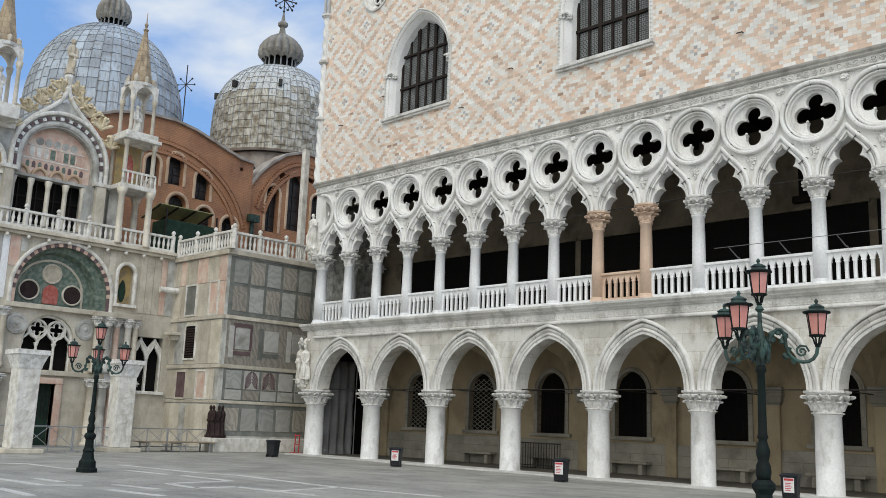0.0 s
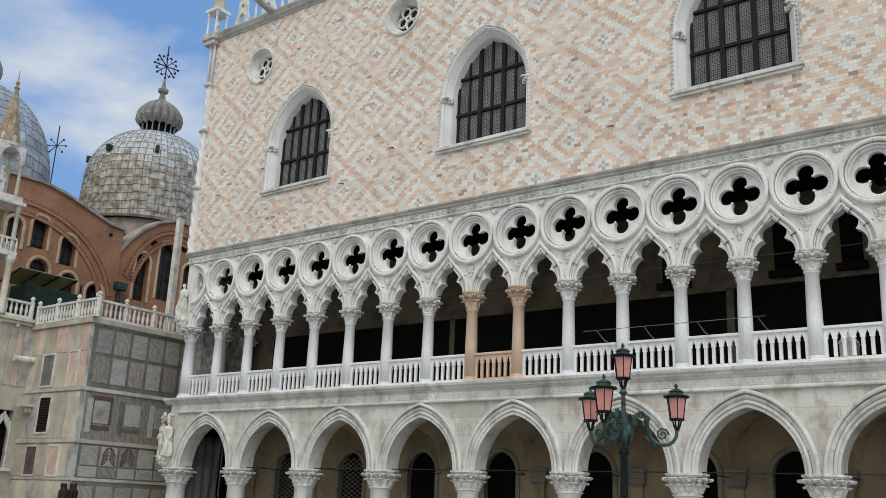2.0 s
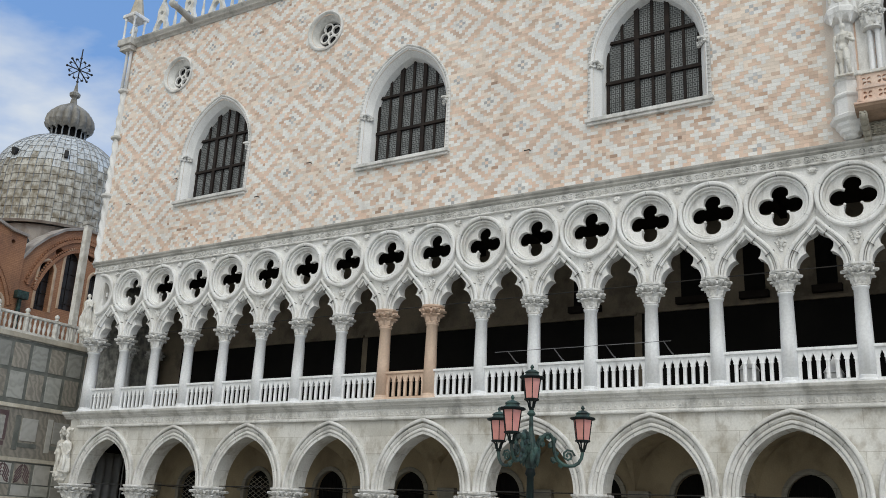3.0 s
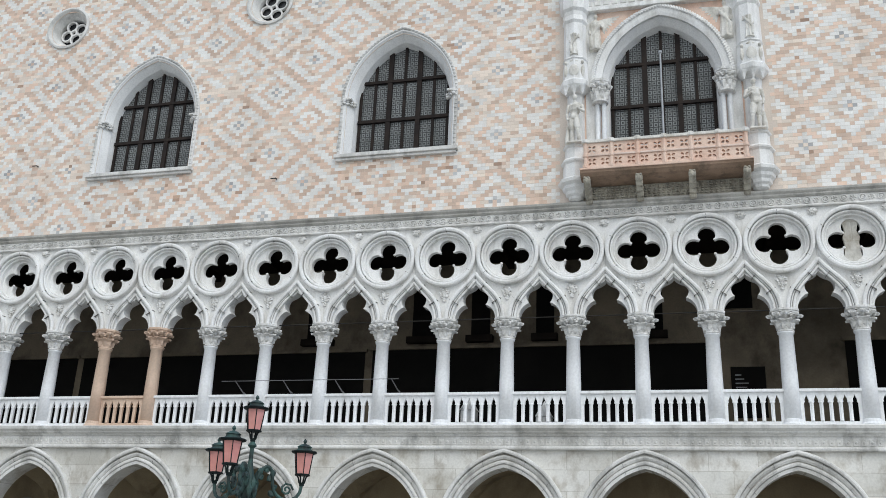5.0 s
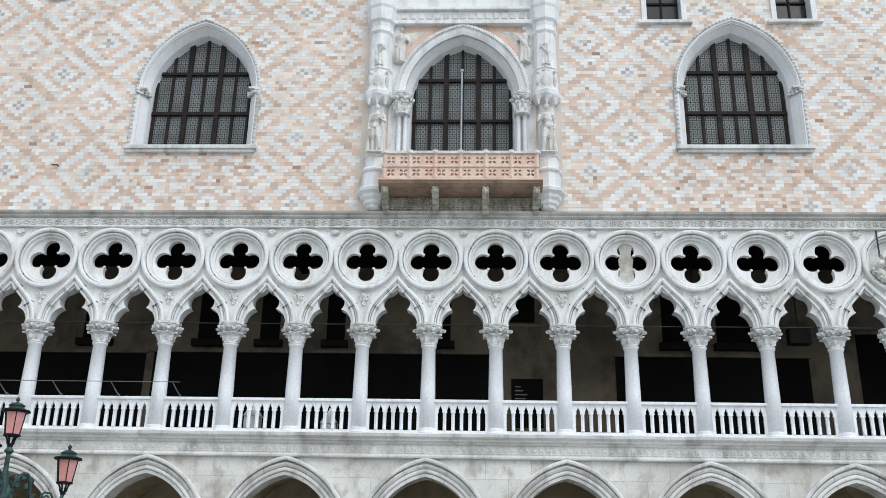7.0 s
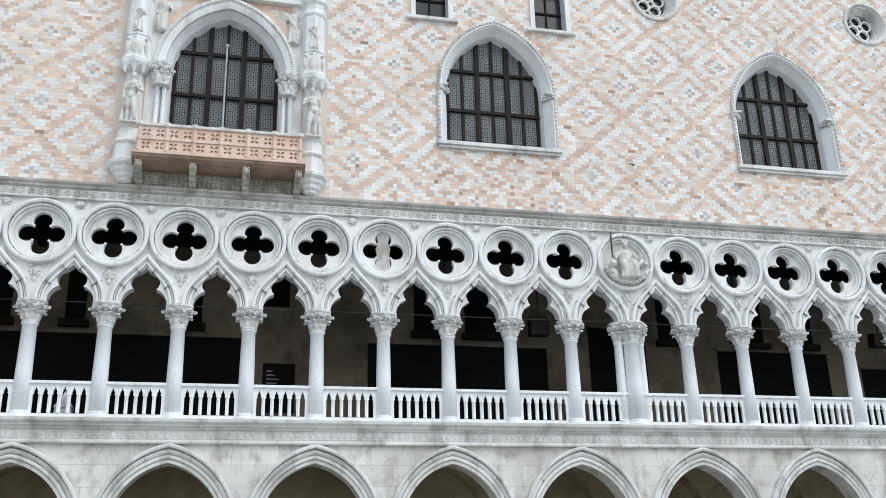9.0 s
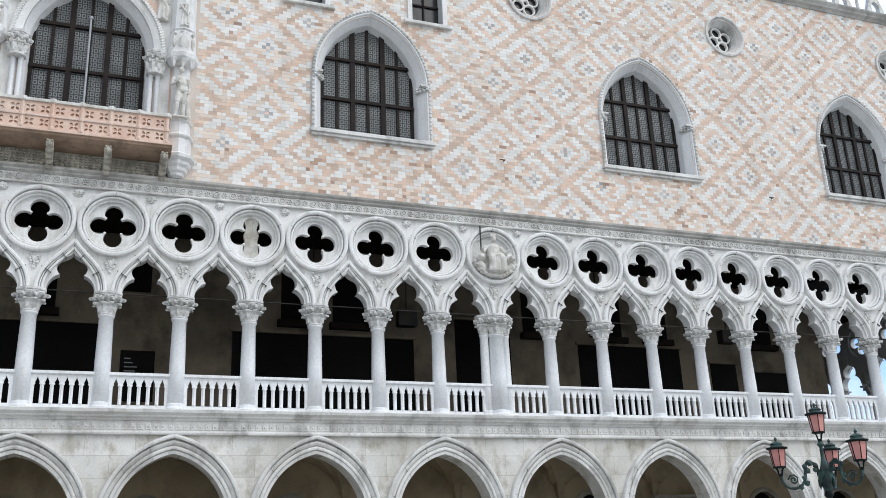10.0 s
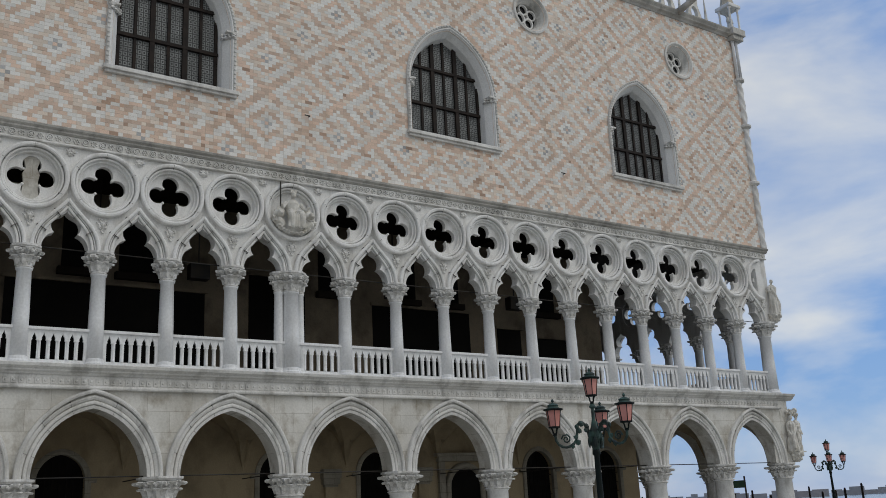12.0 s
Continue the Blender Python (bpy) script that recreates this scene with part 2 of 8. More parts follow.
M_LANTERN = mat("brown_lead_lantern", (0.3, 0.285, 0.255), (0.17, 0.155, 0.13), 0.6, 0.8, 12, 0.5, (0.1, 0.08, 0.055), 0.7, (1.5, 1.5, 0.2))
M_LEADDARK = mat("dark_lead_seam", (0.3, 0.315, 0.325), (0.2, 0.2, 0.2), 0.6, 1, 14, 0.5, (0.1, 0.09, 0.07), 0.5)
M_MARBLE_A = mat("grey_veined_marble", (0.52, 0.52, 0.49), (0.3, 0.29, 0.265), 0.5, 1.6, 10, 0.6, (0.2, 0.185, 0.15), 0.5, (1.5, 1.5, 0.35), 0.15, island=0.16)
M_MARBLE_B = mat("pale_cream_marble", (0.63, 0.58, 0.485), (0.46, 0.415, 0.335), 0.5, 1.1, 10, 0.6, (0.3, 0.255, 0.185), 0.5, (1.5, 1.5, 0.35), 0.15, island=0.13)
M_MARBLE_G = mat("dark_green_marble", (0.14, 0.148, 0.132), (0.21, 0.215, 0.195), 0.5, 2, 12, 0.6, bump=0.12, island=0.2)
M_MARBLE_D = mat("dull_grey_marble", (0.47, 0.46, 0.42), (0.2, 0.196, 0.18), 0.55, 3.4, 7, 0.6, (0.13, 0.125, 0.105), 0.6, (1.8, 1.8, 0.6), 0.2, island=0.2)
M_MARBLE_P = mat("pink_veined_marble", (0.6, 0.4, 0.32), (0.66, 0.54, 0.45), 0.5, 2, 10, 0.6, (0.3, 0.21, 0.17), 0.4, (1.5, 1.5, 0.35), 0.12, island=0.15)
M_PORPHYRY = mat("dark_porphyry", (0.03, 0.02, 0.02), (0.05, 0.032, 0.03), 0.5, 4, 40, 0.5)
M_PURPLE = mat("purple_porphyry_panel", (0.11, 0.07, 0.075), (0.16, 0.11, 0.11), 0.5, 3, 20, 0.5)
M_TYMPGREEN = mat("verde_antico_slab", (0.09, 0.14, 0.11), (0.24, 0.28, 0.23), 0.5, 5, 12, 0.5, (0.08, 0.1, 0.09), 0.4, (2, 2, 2), 0.1)
# balcony soffit: brown stain, and its shade put into the same colour
M_SOFFIT_SHADE = mat("sooty_brown_stone", (0.38, 0.26, 0.185), (0.25, 0.17, 0.115), 0.85, 1.5, 25, 0.5, (0.07, 0.06, 0.045), 0.6, (2, 2, 1), 0.4)
# stone below the balcony: grime, plus the balcony's shade as darker colour
M_GRIME_SHADE = mat("grimy_algae_stone", (0.52, 0.485, 0.405), (0.29, 0.265, 0.215), 0.85, 2.5, 25, 0.5, (0.09, 0.085, 0.07), 0.6, (3, 3, 2), 0.5)
M_PALEPINK = mat("pale_pink_marble", (0.76, 0.62, 0.54), (0.66, 0.5, 0.42), 0.6, 1.6, 22, 0.5, (0.4, 0.32, 0.26), 0.4, (2, 2, 1), 0.2)
M_REDICON = mat("red_mosaic_panel", (0.42, 0.09, 0.07), (0.5, 0.2, 0.16), 0.6, 6, 40, 0.5)
M_GOLD = mat("faded_gold_mosaic", (0.42, 0.3, 0.12), (0.25, 0.2, 0.12), 0.6, 3, 40, 0.5)
M_STATUE = mat("aged_statue_marble", (0.78, 0.76, 0.71), (0.56, 0.53, 0.47), 0.7, 3, 25, 0.5, (0.24, 0.22, 0.18), 0.45, (3, 3, 1), 0.3)
M_SPIRE = mat("ochre_spire_stone", (0.5, 0.39, 0.26), (0.34, 0.26, 0.18), 0.8, 2.5, 14, 0.6, (0.15, 0.115, 0.08), 0.7, (4, 4, 0.6), 0.4, joints=(0.4, 0.3, 0.015))
M_LEAFSTONE = mat("pale_ochre_leaf_stone", (0.72, 0.62, 0.44), (0.54, 0.44, 0.28), 0.75, 3, 25, 0.5, (0.24, 0.2, 0.14), 0.6, (3, 3, 2), 0.4)
M_YSTATUE = mat("ochre_weathered_stone", (0.6, 0.53, 0.42), (0.42, 0.37, 0.29), 0.75, 2, 25, 0.5, (0.18, 0.15, 0.11), 0.55, (2, 2, 1), 0.4)
M_BIN = mat("dark_bin_plastic", (0.02, 0.022, 0.025), (0.035, 0.036, 0.04), 0.5, 3, 20, 0.4, bump=0.05)
M_PAPER = mat("white_notice_paper", (0.75, 0.74, 0.74), (0.68, 0.66, 0.66), 0.7, 4, 20, 0.4, bump=0.02)
M_RED = mat("red_print", (0.55, 0.05, 0.06), (0.45, 0.05, 0.06), 0.6, 4, 20, 0.4, bump=0.02)
M_TARP = mat("grey_tarpaulin", (0.35, 0.355, 0.36), (0.25, 0.25, 0.255), 0.7, 0.8, 8, 0.5, bump=0.1)
M_GALV = mat("galvanised_steel", (0.4, 0.41, 0.42), (0.3, 0.31, 0.32), 0.5, 3, 20, 0.4, metal=0.3, bump=0.05)
M_RAIL = mat("dull_grey_rail", (0.16, 0.16, 0.165), (0.1, 0.1, 0.1), 0.5, 3, 20, 0.4, metal=0.3, bump=0.05)
M_AWN = mat("green_awning_cloth", (0.32, 0.31, 0.14), (0.22, 0.22, 0.1), 0.8, 2, 10, 0.5)
M_HEDGE = mat("dark_green_screen", (0.02, 0.04, 0.03), (0.03, 0.06, 0.04), 0.8, 3, 10, 0.5)
M_WOODPLANK = mat("worn_plank", (0.3, 0.24, 0.16), (0.2, 0.16, 0.11), 0.8, 2, 20, 0.5)


def vein_mat(name, col, col2, scale=0.8, wild=16.0, turn=(0.0, 0.0, 0.0)):
    """Sawn figured marble: wavy grey bands, different on every slab."""
    m = bpy.data.materials.new(name)
    m.use_nodes = True
    n, l = m.node_tree.nodes, m.node_tree.links
    b = n["Principled BSDF"]
    geo, info = n.new("ShaderNodeNewGeometry"), n.new("ShaderNodeObjectInfo")
    shift = n.new("ShaderNodeVectorMath")
    shift.operation = "MULTIPLY_ADD"
    shift.inputs[1].default_value = (17.0, 9.0, 23.0)
    l.new(info.outputs["Random"], shift.inputs[0])
    l.new(geo.outputs["Position"], shift.inputs[2])
    mp = n.new("ShaderNodeMapping")
    mp.inputs["Rotation"].default_value = turn
    l.new(shift.outputs[0], mp.inputs["Vector"])
    wv = n.new("ShaderNodeTexWave")
    wv.bands_direction = "Z"
    wv.inputs["Scale"].default_value, wv.inputs["Distortion"].default_value = scale, wild
    wv.inputs["Detail"].default_value, wv.inputs["Detail Scale"].default_value = 4.0, 1.4
    l.new(mp.outputs[0], wv.inputs["Vector"])
    mix = n.new("ShaderNodeMix")
    mix.data_type = "RGBA"
    mix.inputs["A"].default_value, mix.inputs["B"].default_value = (*col, 1), (*col2, 1)
    l.new(wv.outputs["Fac"], mix.inputs["Factor"])
    tone = n.new("ShaderNodeMapRange")
    tone.inputs["To Min"].default_value, tone.inputs["To Max"].default_value = 0.78, 1.16
    l.new(info.outputs["Random"], tone.inputs["Value"])
    mul = n.new("ShaderNodeMix")
    mul.data_type, mul.blend_type = "RGBA", "MULTIPLY"
    mul.inputs["Factor"].default_value = 1.0
    l.new(mix.outputs["Result"], mul.inputs["A"])
    l.new(tone.outputs["Result"], mul.inputs["B"])
    l.new(mul.outputs["Result"], b.inputs["Base Color"])
    b.inputs["Roughness"].default_value = 0.5
    return m


M_VEIN_A = vein_mat("grey_figured_marble", (0.39, 0.39, 0.36), (0.31, 0.31, 0.285))
M_VEIN_B = vein_mat("pale_figured_marble", (0.44, 0.43, 0.4), (0.385, 0.375, 0.345), 0.6, 20.0)
M_VEIN_C = vein_mat("warm_figured_marble", (0.4, 0.365, 0.31), (0.27, 0.25, 0.215), 1.1, 12.0, (1.2, 0.0, 0.0))
VEINS = (M_VEIN_A, M_VEIN_B, M_VEIN_C, M_VEIN_B)


def leaded_glass():
    """Old panes of small round-centred quarries in lead."""
    m = bpy.data.materials.new("leaded_glass")
    m.use_nodes = True
    n, l = m.node_tree.nodes, m.node_tree.links
    b = n["Principled BSDF"]
    geo = n.new("ShaderNodeNewGeometry")
    sep = n.new("ShaderNodeSeparateXYZ")
    l.new(geo.outputs["Position"], sep.inputs[0])

    def math_(op, a, v=None):
        q = n.new("ShaderNodeMath")
        q.operation = op
        l.new(a, q.inputs[0])
        if v is not None:
            if isinstance(v, (int, float)):
                q.inputs[1].default_value = v
            else:
                l.new(v, q.inputs[1])
        return q.outputs[0]

    def cell(s, size):
        return math_("ABSOLUTE", math_("SUBTRACT", math_("FRACT", math_("DIVIDE", s, size)), 0.5))

    a, c = cell(sep.outputs["X"], 0.155), cell(sep.outputs["Z"], 0.175)
    d = math_("MAXIMUM", a, c)
    ring = math_("MULTIPLY", math_("GREATER_THAN", d, 0.2), math_("LESS_THAN", d, 0.4))
    noise_ = n.new("ShaderNodeTexNoise")
    noise_.inputs["Scale"].default_value, noise_.inputs["Detail"].default_value = 2.2, 3.0
    l.new(geo.outputs["Position"], noise_.inputs["Vector"])
    f = math_("MULTIPLY", ring, noise_.outputs["Fac"])
    mix = n.new("ShaderNodeMix")
    mix.data_type = "RGBA"
    mix.inputs["A"].default_value, mix.inputs["B"].default_value = (0.055, 0.058, 0.058, 1), (0.36, 0.375, 0.375, 1)
    l.new(f, mix.inputs["Factor"])
    l.new(mix.outputs["Result"], b.inputs["Base Color"])
    b.inputs["Roughness"].default_value, b.inputs["IOR"].default_value = 0.3, 1.3
    return m


M_GLASS = leaded_glass()
M_DARKGLASS = mat("dark_window_glass", (0.02, 0.02, 0.022), (0.035, 0.035, 0.038), 0.2, 1.5, 8, 0.5, bump=0.05)
for m_ in (M_BLACK, M_TIMBER_SHADE, M_LOGGIA, M_BARS, M_PORPHYRY, M_LAMPGREEN, M_BIN, M_HEDGE):
    m_.node_tree.nodes["Principled BSDF"].inputs["Specular IOR Level"].default_value = 0.12
M_LAMPGLASS = mat("rose_lamp_glass", (0.88, 0.4, 0.35), (0.8, 0.33, 0.29), 0.25, 2, 10, 0.5, bump=0.03)
M_LAMPGLASS.node_tree.nodes["Principled BSDF"].inputs["Transmission Weight"].default_value = 0.25

# ---------------------------------------------------------------- mesh tools
def part(name, bm, material, parent=None, label="", smooth=False):
    """Links a bmesh as one mesh object under a thing or a part."""
    me = bpy.data.meshes.new(name)
    bmesh.ops.recalc_face_normals(bm, faces=bm.faces)
    bm.to_mesh(me)
    bm.free()
    if smooth:
        me.polygons.foreach_set("use_smooth", [True] * len(me.polygons))
    me.materials.append(material)
    ob = new(name, me)
    if parent is not None:
        ob.parent = parent
    if label:
        tagged(ob, label)
    return ob


def thing(name, m, label, category, group="", kind=""):
    ob = new(name)
    ob.empty_display_size = 0.2
    ob.matrix_basis = m
    return tagged(ob, label, category, group, kind)


def share(ob, parent, m):
    """Another object on the same mesh."""
    o = new(ob.name.split(".")[0], ob.data)
    o.parent = parent
    o.matrix_basis = m
    return o


def box(bm, x0, x1, y0, y1, z0, z1, bevel=0.0):
    v = [bm.verts.new((x, y, z)) for z in (z0, z1) for y in (y0, y1) for x in (x0, x1)]
    fs = [bm.faces.new([v[i] for i in q]) for q in ((0, 2, 3, 1), (4, 5, 7, 6), (0, 1, 5, 4), (1, 3, 7, 5), (3, 2, 6, 7), (2, 0, 4, 6))]
    if bevel:
        es = list({e for f in fs for e in f.edges})
        bmesh.ops.bevel(bm, geom=es, offset=bevel, segments=2, affect="EDGES", profile=0.6)
    return bm


def boxes(*rows, bevel=0.0):
    bm = bmesh.new()
    for r in rows:
        box(bm, *r, bevel=bevel)
    return bm


def lathe(bm, prof, n=20, cx=0.0, cy=0.0, squash=1.0, lobes=0, lobe=0.0, twist=0.0):
    """Turned body from (radius, height) rows; lobes and twist give fluted or roped shafts."""
    rings = []
    for r, z in prof:
        ring = []
        for i in range(n):
            a = 2 * math.pi * i / n
            rr = r * (1 + lobe * math.cos(lobes * a + twist * z)) if lobes else r
            ring.append(bm.verts.new((cx + rr * math.cos(a), cy + squash * rr * math.sin(a), z)))
        rings.append(ring)
    for a, b in zip(rings, rings[1:]):
        for i in range(n):
            j = (i + 1) % n
            bm.faces.new((a[i], a[j], b[j], b[i]))
    bm.faces.new(rings[0][::-1])
    bm.faces.new(rings[-1])
    return bm


def blob(bm, x, y, z, rx, ry, rz, sub=1, rough=0.0, seed=0):
    """An ellipsoid lump, roughened."""
    geom = bmesh.ops.create_icosphere(bm, subdivisions=sub, radius=1.0)
    for v in geom["verts"]:
        k = 1 + rough * noise.noise(Vector(v.co) * 2.3 + Vector((seed, seed * 0.7, 0)))
        v.co = Vector((x + v.co.x * rx * k, y + v.co.y * ry * k, z + v.co.z * rz * k))
    return bm


def slab(bm, outer, holes, y0, y1):
    """A plate in the x-z plane with holes, from depth y0 to y1."""
    loops = [[Vector((x, z, 0)) for x, z in p] for p in (outer, *holes)]
    from mathutils.geometry import tessellate_polygon
    flat = [p for loop in loops for p in loop]
    tris = tessellate_polygon(loops)
    fr = [bm.verts.new((p.x, y0, p.y)) for p in flat]
    bk = [bm.verts.new((p.x, y1, p.y)) for p in flat]
    for t in tris:
        if len(set(t)) < 3:
            continue
        for vs in ([fr[i] for i in t], [bk[i] for i in reversed(t)]):
            try:
                bm.faces.new(vs)
            except ValueError:
                pass
    base = 0
    for loop in loops:
        k = len(loop)
        for i in range(k):
            a, b = base + i, base + (i + 1) % k
            try:
                bm.faces.new((fr[a], fr[b], bk[b], bk[a]))
            except ValueError:
                pass
        base += k
    return bm


def sweep(bm, path, prof, closed=False):
    """A moulding along a path of (x, z); its profile is rows of (offset to the path's left, depth y)."""
    k = len(path)
    rings = []
    for i, (x, z) in enumerate(path):
        a = path[(i - 1) % k] if closed or i else path[i]
        b = path[(i + 1) % k] if closed or i < k - 1 else path[i]
        dx, dz = b[0] - a[0], b[1] - a[1]
        d = math.hypot(dx, dz) or 1.0
        nx, nz = -dz / d, dx / d
        rings.append([bm.verts.new((x + nx * o, y, z + nz * o)) for o, y in prof])
    m = len(prof)
    pairs = list(zip(rings, rings[1:])) + ([(rings[-1], rings[0])] if closed else [])
    for a, b in pairs:
        for i in range(m):
            j = (i + 1) % m
            bm.faces.new((a[i], a[j], b[j], b[i]))
    if not closed:
        bm.faces.new(rings[0][::-1])
        bm.faces.new(rings[-1])
    return bm


def roll(w, y_front, y_back):
    """A rounded moulding profile of half-width w standing from y_back out to y_front."""
    pts = [(-w, y_back)]
    for i in range(5):
        a = math.pi * (1 - i / 4)
        pts.append((w * math.cos(a), y_front + (1 - math.sin(a)) * 0.6 * w))
    return pts + [(w, y_back)]


def circle(cx, cz, r, n=32, a0=0.0):
    return [(cx + r * math.cos(a0 + 2 * math.pi * i / n), cz + r * math.sin(a0 + 2 * math.pi * i / n)) for i in range(n)]


def pointed(w, z0, zs, rise, n=9, cx=0.0):
    """Outline of a pointed arch opening, from its lower left over the point to its lower right."""
    if rise > w * 1.001:
        r = (rise * rise + w * w) / (2 * w)
        a1 = math.asin(min(1.0, rise / r))
        right = [(cx + w - r + r * math.cos(a1 * i / n), zs + r * math.sin(a1 * i / n)) for i in range(n + 1)]
    else:
        right = [(cx + w * math.cos(math.pi / 2 * i / n), zs + rise * math.sin(math.pi / 2 * i / n)) for i in range(n + 1)]
    left = [(2 * cx - x, z) for x, z in right]
    low = [(cx - w, z0)] if z0 < zs - 1e-6 else []
    low_r = [(cx + w, z0)] if z0 < zs - 1e-6 else []
    return low + left + right[-2::-1] + low_r


def bez(p0, p1, p2, p3, n=10):
    out = []
    for i in range(n + 1):
        t = i / n
        c = ((1 - t) ** 3, 3 * t * (1 - t) ** 2, 3 * t * t * (1 - t), t ** 3)
        out.append(tuple(sum(k * p[j] for k, p in zip(c, (p0, p1, p2, p3))) for j in (0, 1)))
    return out


def loft(bm, loops, closed=False):
    """Skin between outlines given as rows of (x, y, z)."""
    rings = [[bm.verts.new(p) for p in lp] for lp in loops]
    for a, b in zip(rings, rings[1:]):
        k = len(a)
        for i in range(k if closed else k - 1):
            j = (i + 1) % k
            bm.faces.new((a[i], a[j], b[j], b[i]))
    return bm


def leaf(bm, a, prof, w):
    """A carved leaf lying on a bell at the angle a: rows of (radius, height), lobed edges and a raised midrib."""
    ca, sa = math.cos(a), math.sin(a)
    k = len(prof) - 1
    rows = []
    for i, (r, z) in enumerate(prof):
        hw = w * math.sin(math.pi * (0.18 + 0.74 * i / k)) * (1.22 if i % 2 else 0.8)
        row = []
        for u, d in ((-1, -0.42), (-0.5, -0.02), (0, 0.34), (0.5, -0.02), (1, -0.42)):
            rr, tt = r + d * w, u * hw
            row.append(bm.verts.new((rr * ca - tt * sa, rr * sa + tt * ca, z)))
        rows.append(row)
    for p, q in zip(rows, rows[1:]):
        for i in range(4):
            bm.faces.new((p[i], p[i + 1], q[i + 1], q[i]))


def capital_mesh(r, w, z0, z1, n=9, seed=1):
    """A bell with two tiers of curling leaves and corner scrolls under a moulded abacus."""
    bm = bmesh.new()
    h = z1 - z0
    lathe(bm, [(r * 1.04, z0), (r * 1.16, z0 + 0.025 * h), (r * 1.16, z0 + 0.06 * h), (r * 1.02, z0 + 0.09 * h), (r * 1.04, z0 + 0.3 * h), (r * 1.06, z0 + 0.55 * h), (r * 1.12, z0 + 0.7 * h), (w * 0.74, z0 + 0.84 * h)], 20)
    nn = 8 if w < 0.6 else 12
    wl_ = 2 * math.pi * w / nn
    for i in range(nn):
        a = 2 * math.pi * (i + 0.5) / nn
        leaf(bm, a, [(r * 1.05, z0 + 0.14 * h), (r * 1.12, z0 + 0.26 * h), (r * 1.22, z0 + 0.38 * h), (w * 0.82, z0 + 0.47 * h), (w * 0.93, z0 + 0.53 * h), (w * 0.99, z0 + 0.49 * h), (w * 0.94, z0 + 0.43 * h)], wl_ * 0.4)
        a = 2 * math.pi * i / nn
        leaf(bm, a, [(r * 1.1, z0 + 0.44 * h), (r * 1.22, z0 + 0.54 * h), (w * 0.84, z0 + 0.63 * h), (w * 0.97, z0 + 0.73 * h), (w * 1.1, z0 + 0.8 * h), (w * 1.17, z0 + 0.77 * h), (w * 1.15, z0 + 0.69 * h), (w * 1.05, z0 + 0.65 * h)], wl_ * 0.46)
        for s_ in (-1, 1):
            b = a + s_ * 0.3 * 2 * math.pi / nn
            blob(bm, w * 0.95 * math.cos(b), w * 0.95 * math.sin(b), z0 + 0.73 * h, 0.13 * wl_ + 0.02, 0.13 * wl_ + 0.02, 0.085 * h, 1, 0.4, seed + i)
        b = a + math.pi / nn
        blob(bm, w * 0.9 * math.cos(b), w * 0.9 * math.sin(b), z0 + 0.66 * h, 0.14 * wl_ + 0.015, 0.14 * wl_ + 0.015, 0.09 * h, 1, 0.5, seed + 2 * i)
    oct_ = [(w * 1.06 * math.cos(math.pi * (i + 0.5) / 4), w * 1.06 * math.sin(math.pi * (i + 0.5) / 4)) for i in range(8)]
    loft(bm, [[(x * k, y * k, z) for x, y in oct_] for k, z in ((0.0, z0 + 0.83 * h), (0.9, z0 + 0.83 * h), (0.93, z0 + 0.88 * h), (0.99, z0 + 0.9 * h), (1.0, z0 + 0.92 * h), (1.0, z1), (0.0, z1))], True)
    return bm


def figure_mesh(h, wide=0.26, seed=0):
    """A draped stone figure as one plain rough shape."""
    bm = bmesh.new()
    lathe(bm, [(wide * 0.95 * h, 0), (wide * 0.8 * h, 0.06 * h), (wide * 0.62 * h, 0.3 * h), (wide * 0.58 * h, 0.5 * h), (wide * 0.7 * h, 0.68 * h),
               (wide * 0.62 * h, 0.78 * h), (wide * 0.25 * h, 0.84 * h)], 12, lobes=5, lobe=0.12, twist=2.0 / h)
    blob(bm, 0, -0.02 * h, 0.92 * h, 0.075 * h, 0.08 * h, 0.095 * h, 2, 0.15, seed)
    for s in (-1, 1):
        blob(bm, s * wide * 0.68 * h, -0.03 * h, 0.64 * h, 0.06 * h, 0.07 * h, 0.16 * h, 1, 0.25, seed + s)
        blob(bm, s * wide * 0.4 * h, -0.1 * h, 0.5 * h, 0.1 * h, 0.06 * h, 0.06 * h, 1, 0.25, seed + s + 3)
    blob(bm, wide * 0.2 * h, -0.1 * h, 0.28 * h, 0.08 * h, 0.08 * h, 0.22 * h, 1, 0.3, seed + 7)
    return bm


def carve(ob, voxel=0.03):
    """Melts overlapping lumps into one carved surface."""
    m = ob.modifiers.new("remesh", "REMESH")
    m.mode, m.voxel_size, m.use_smooth_shade = "VOXEL", voxel, True
    sm = ob.modifiers.new("smooth", "SMOOTH")
    sm.factor, sm.iterations = 0.5, 2
    return ob


def limb(bm, p, q, r0, r1):
    """A tapering rounded bar from p to q."""
    p, q = Vector(p), Vector(q)
    d = (q - p).normalized()
    side = d.cross(Vector((0.31, 0.9, 0.17))).normalized()
    up = side.cross(d)
    rings = []
    for t, k in ((-0.06, 0.45), (0.05, 0.95), (0.35, 1.0), (0.7, 1.0), (0.95, 0.95), (1.06, 0.45)):
        c, r = p + (q - p) * t, (r0 + (r1 - r0) * t) * k * (1.12 if 0.3 < t < 0.4 else 1.0)
        rings.append([bm.verts.new(c + r * (math.cos(math.pi * i / 4) * side + math.sin(math.pi * i / 4) * up)) for i in range(8)])
    for a, b in zip(rings, rings[1:]):
        for i in range(8):
            bm.faces.new((a[i], a[(i + 1) % 8], b[(i + 1) % 8], b[i]))
    bm.faces.new(rings[0][::-1])
    bm.faces.new(rings[-1])


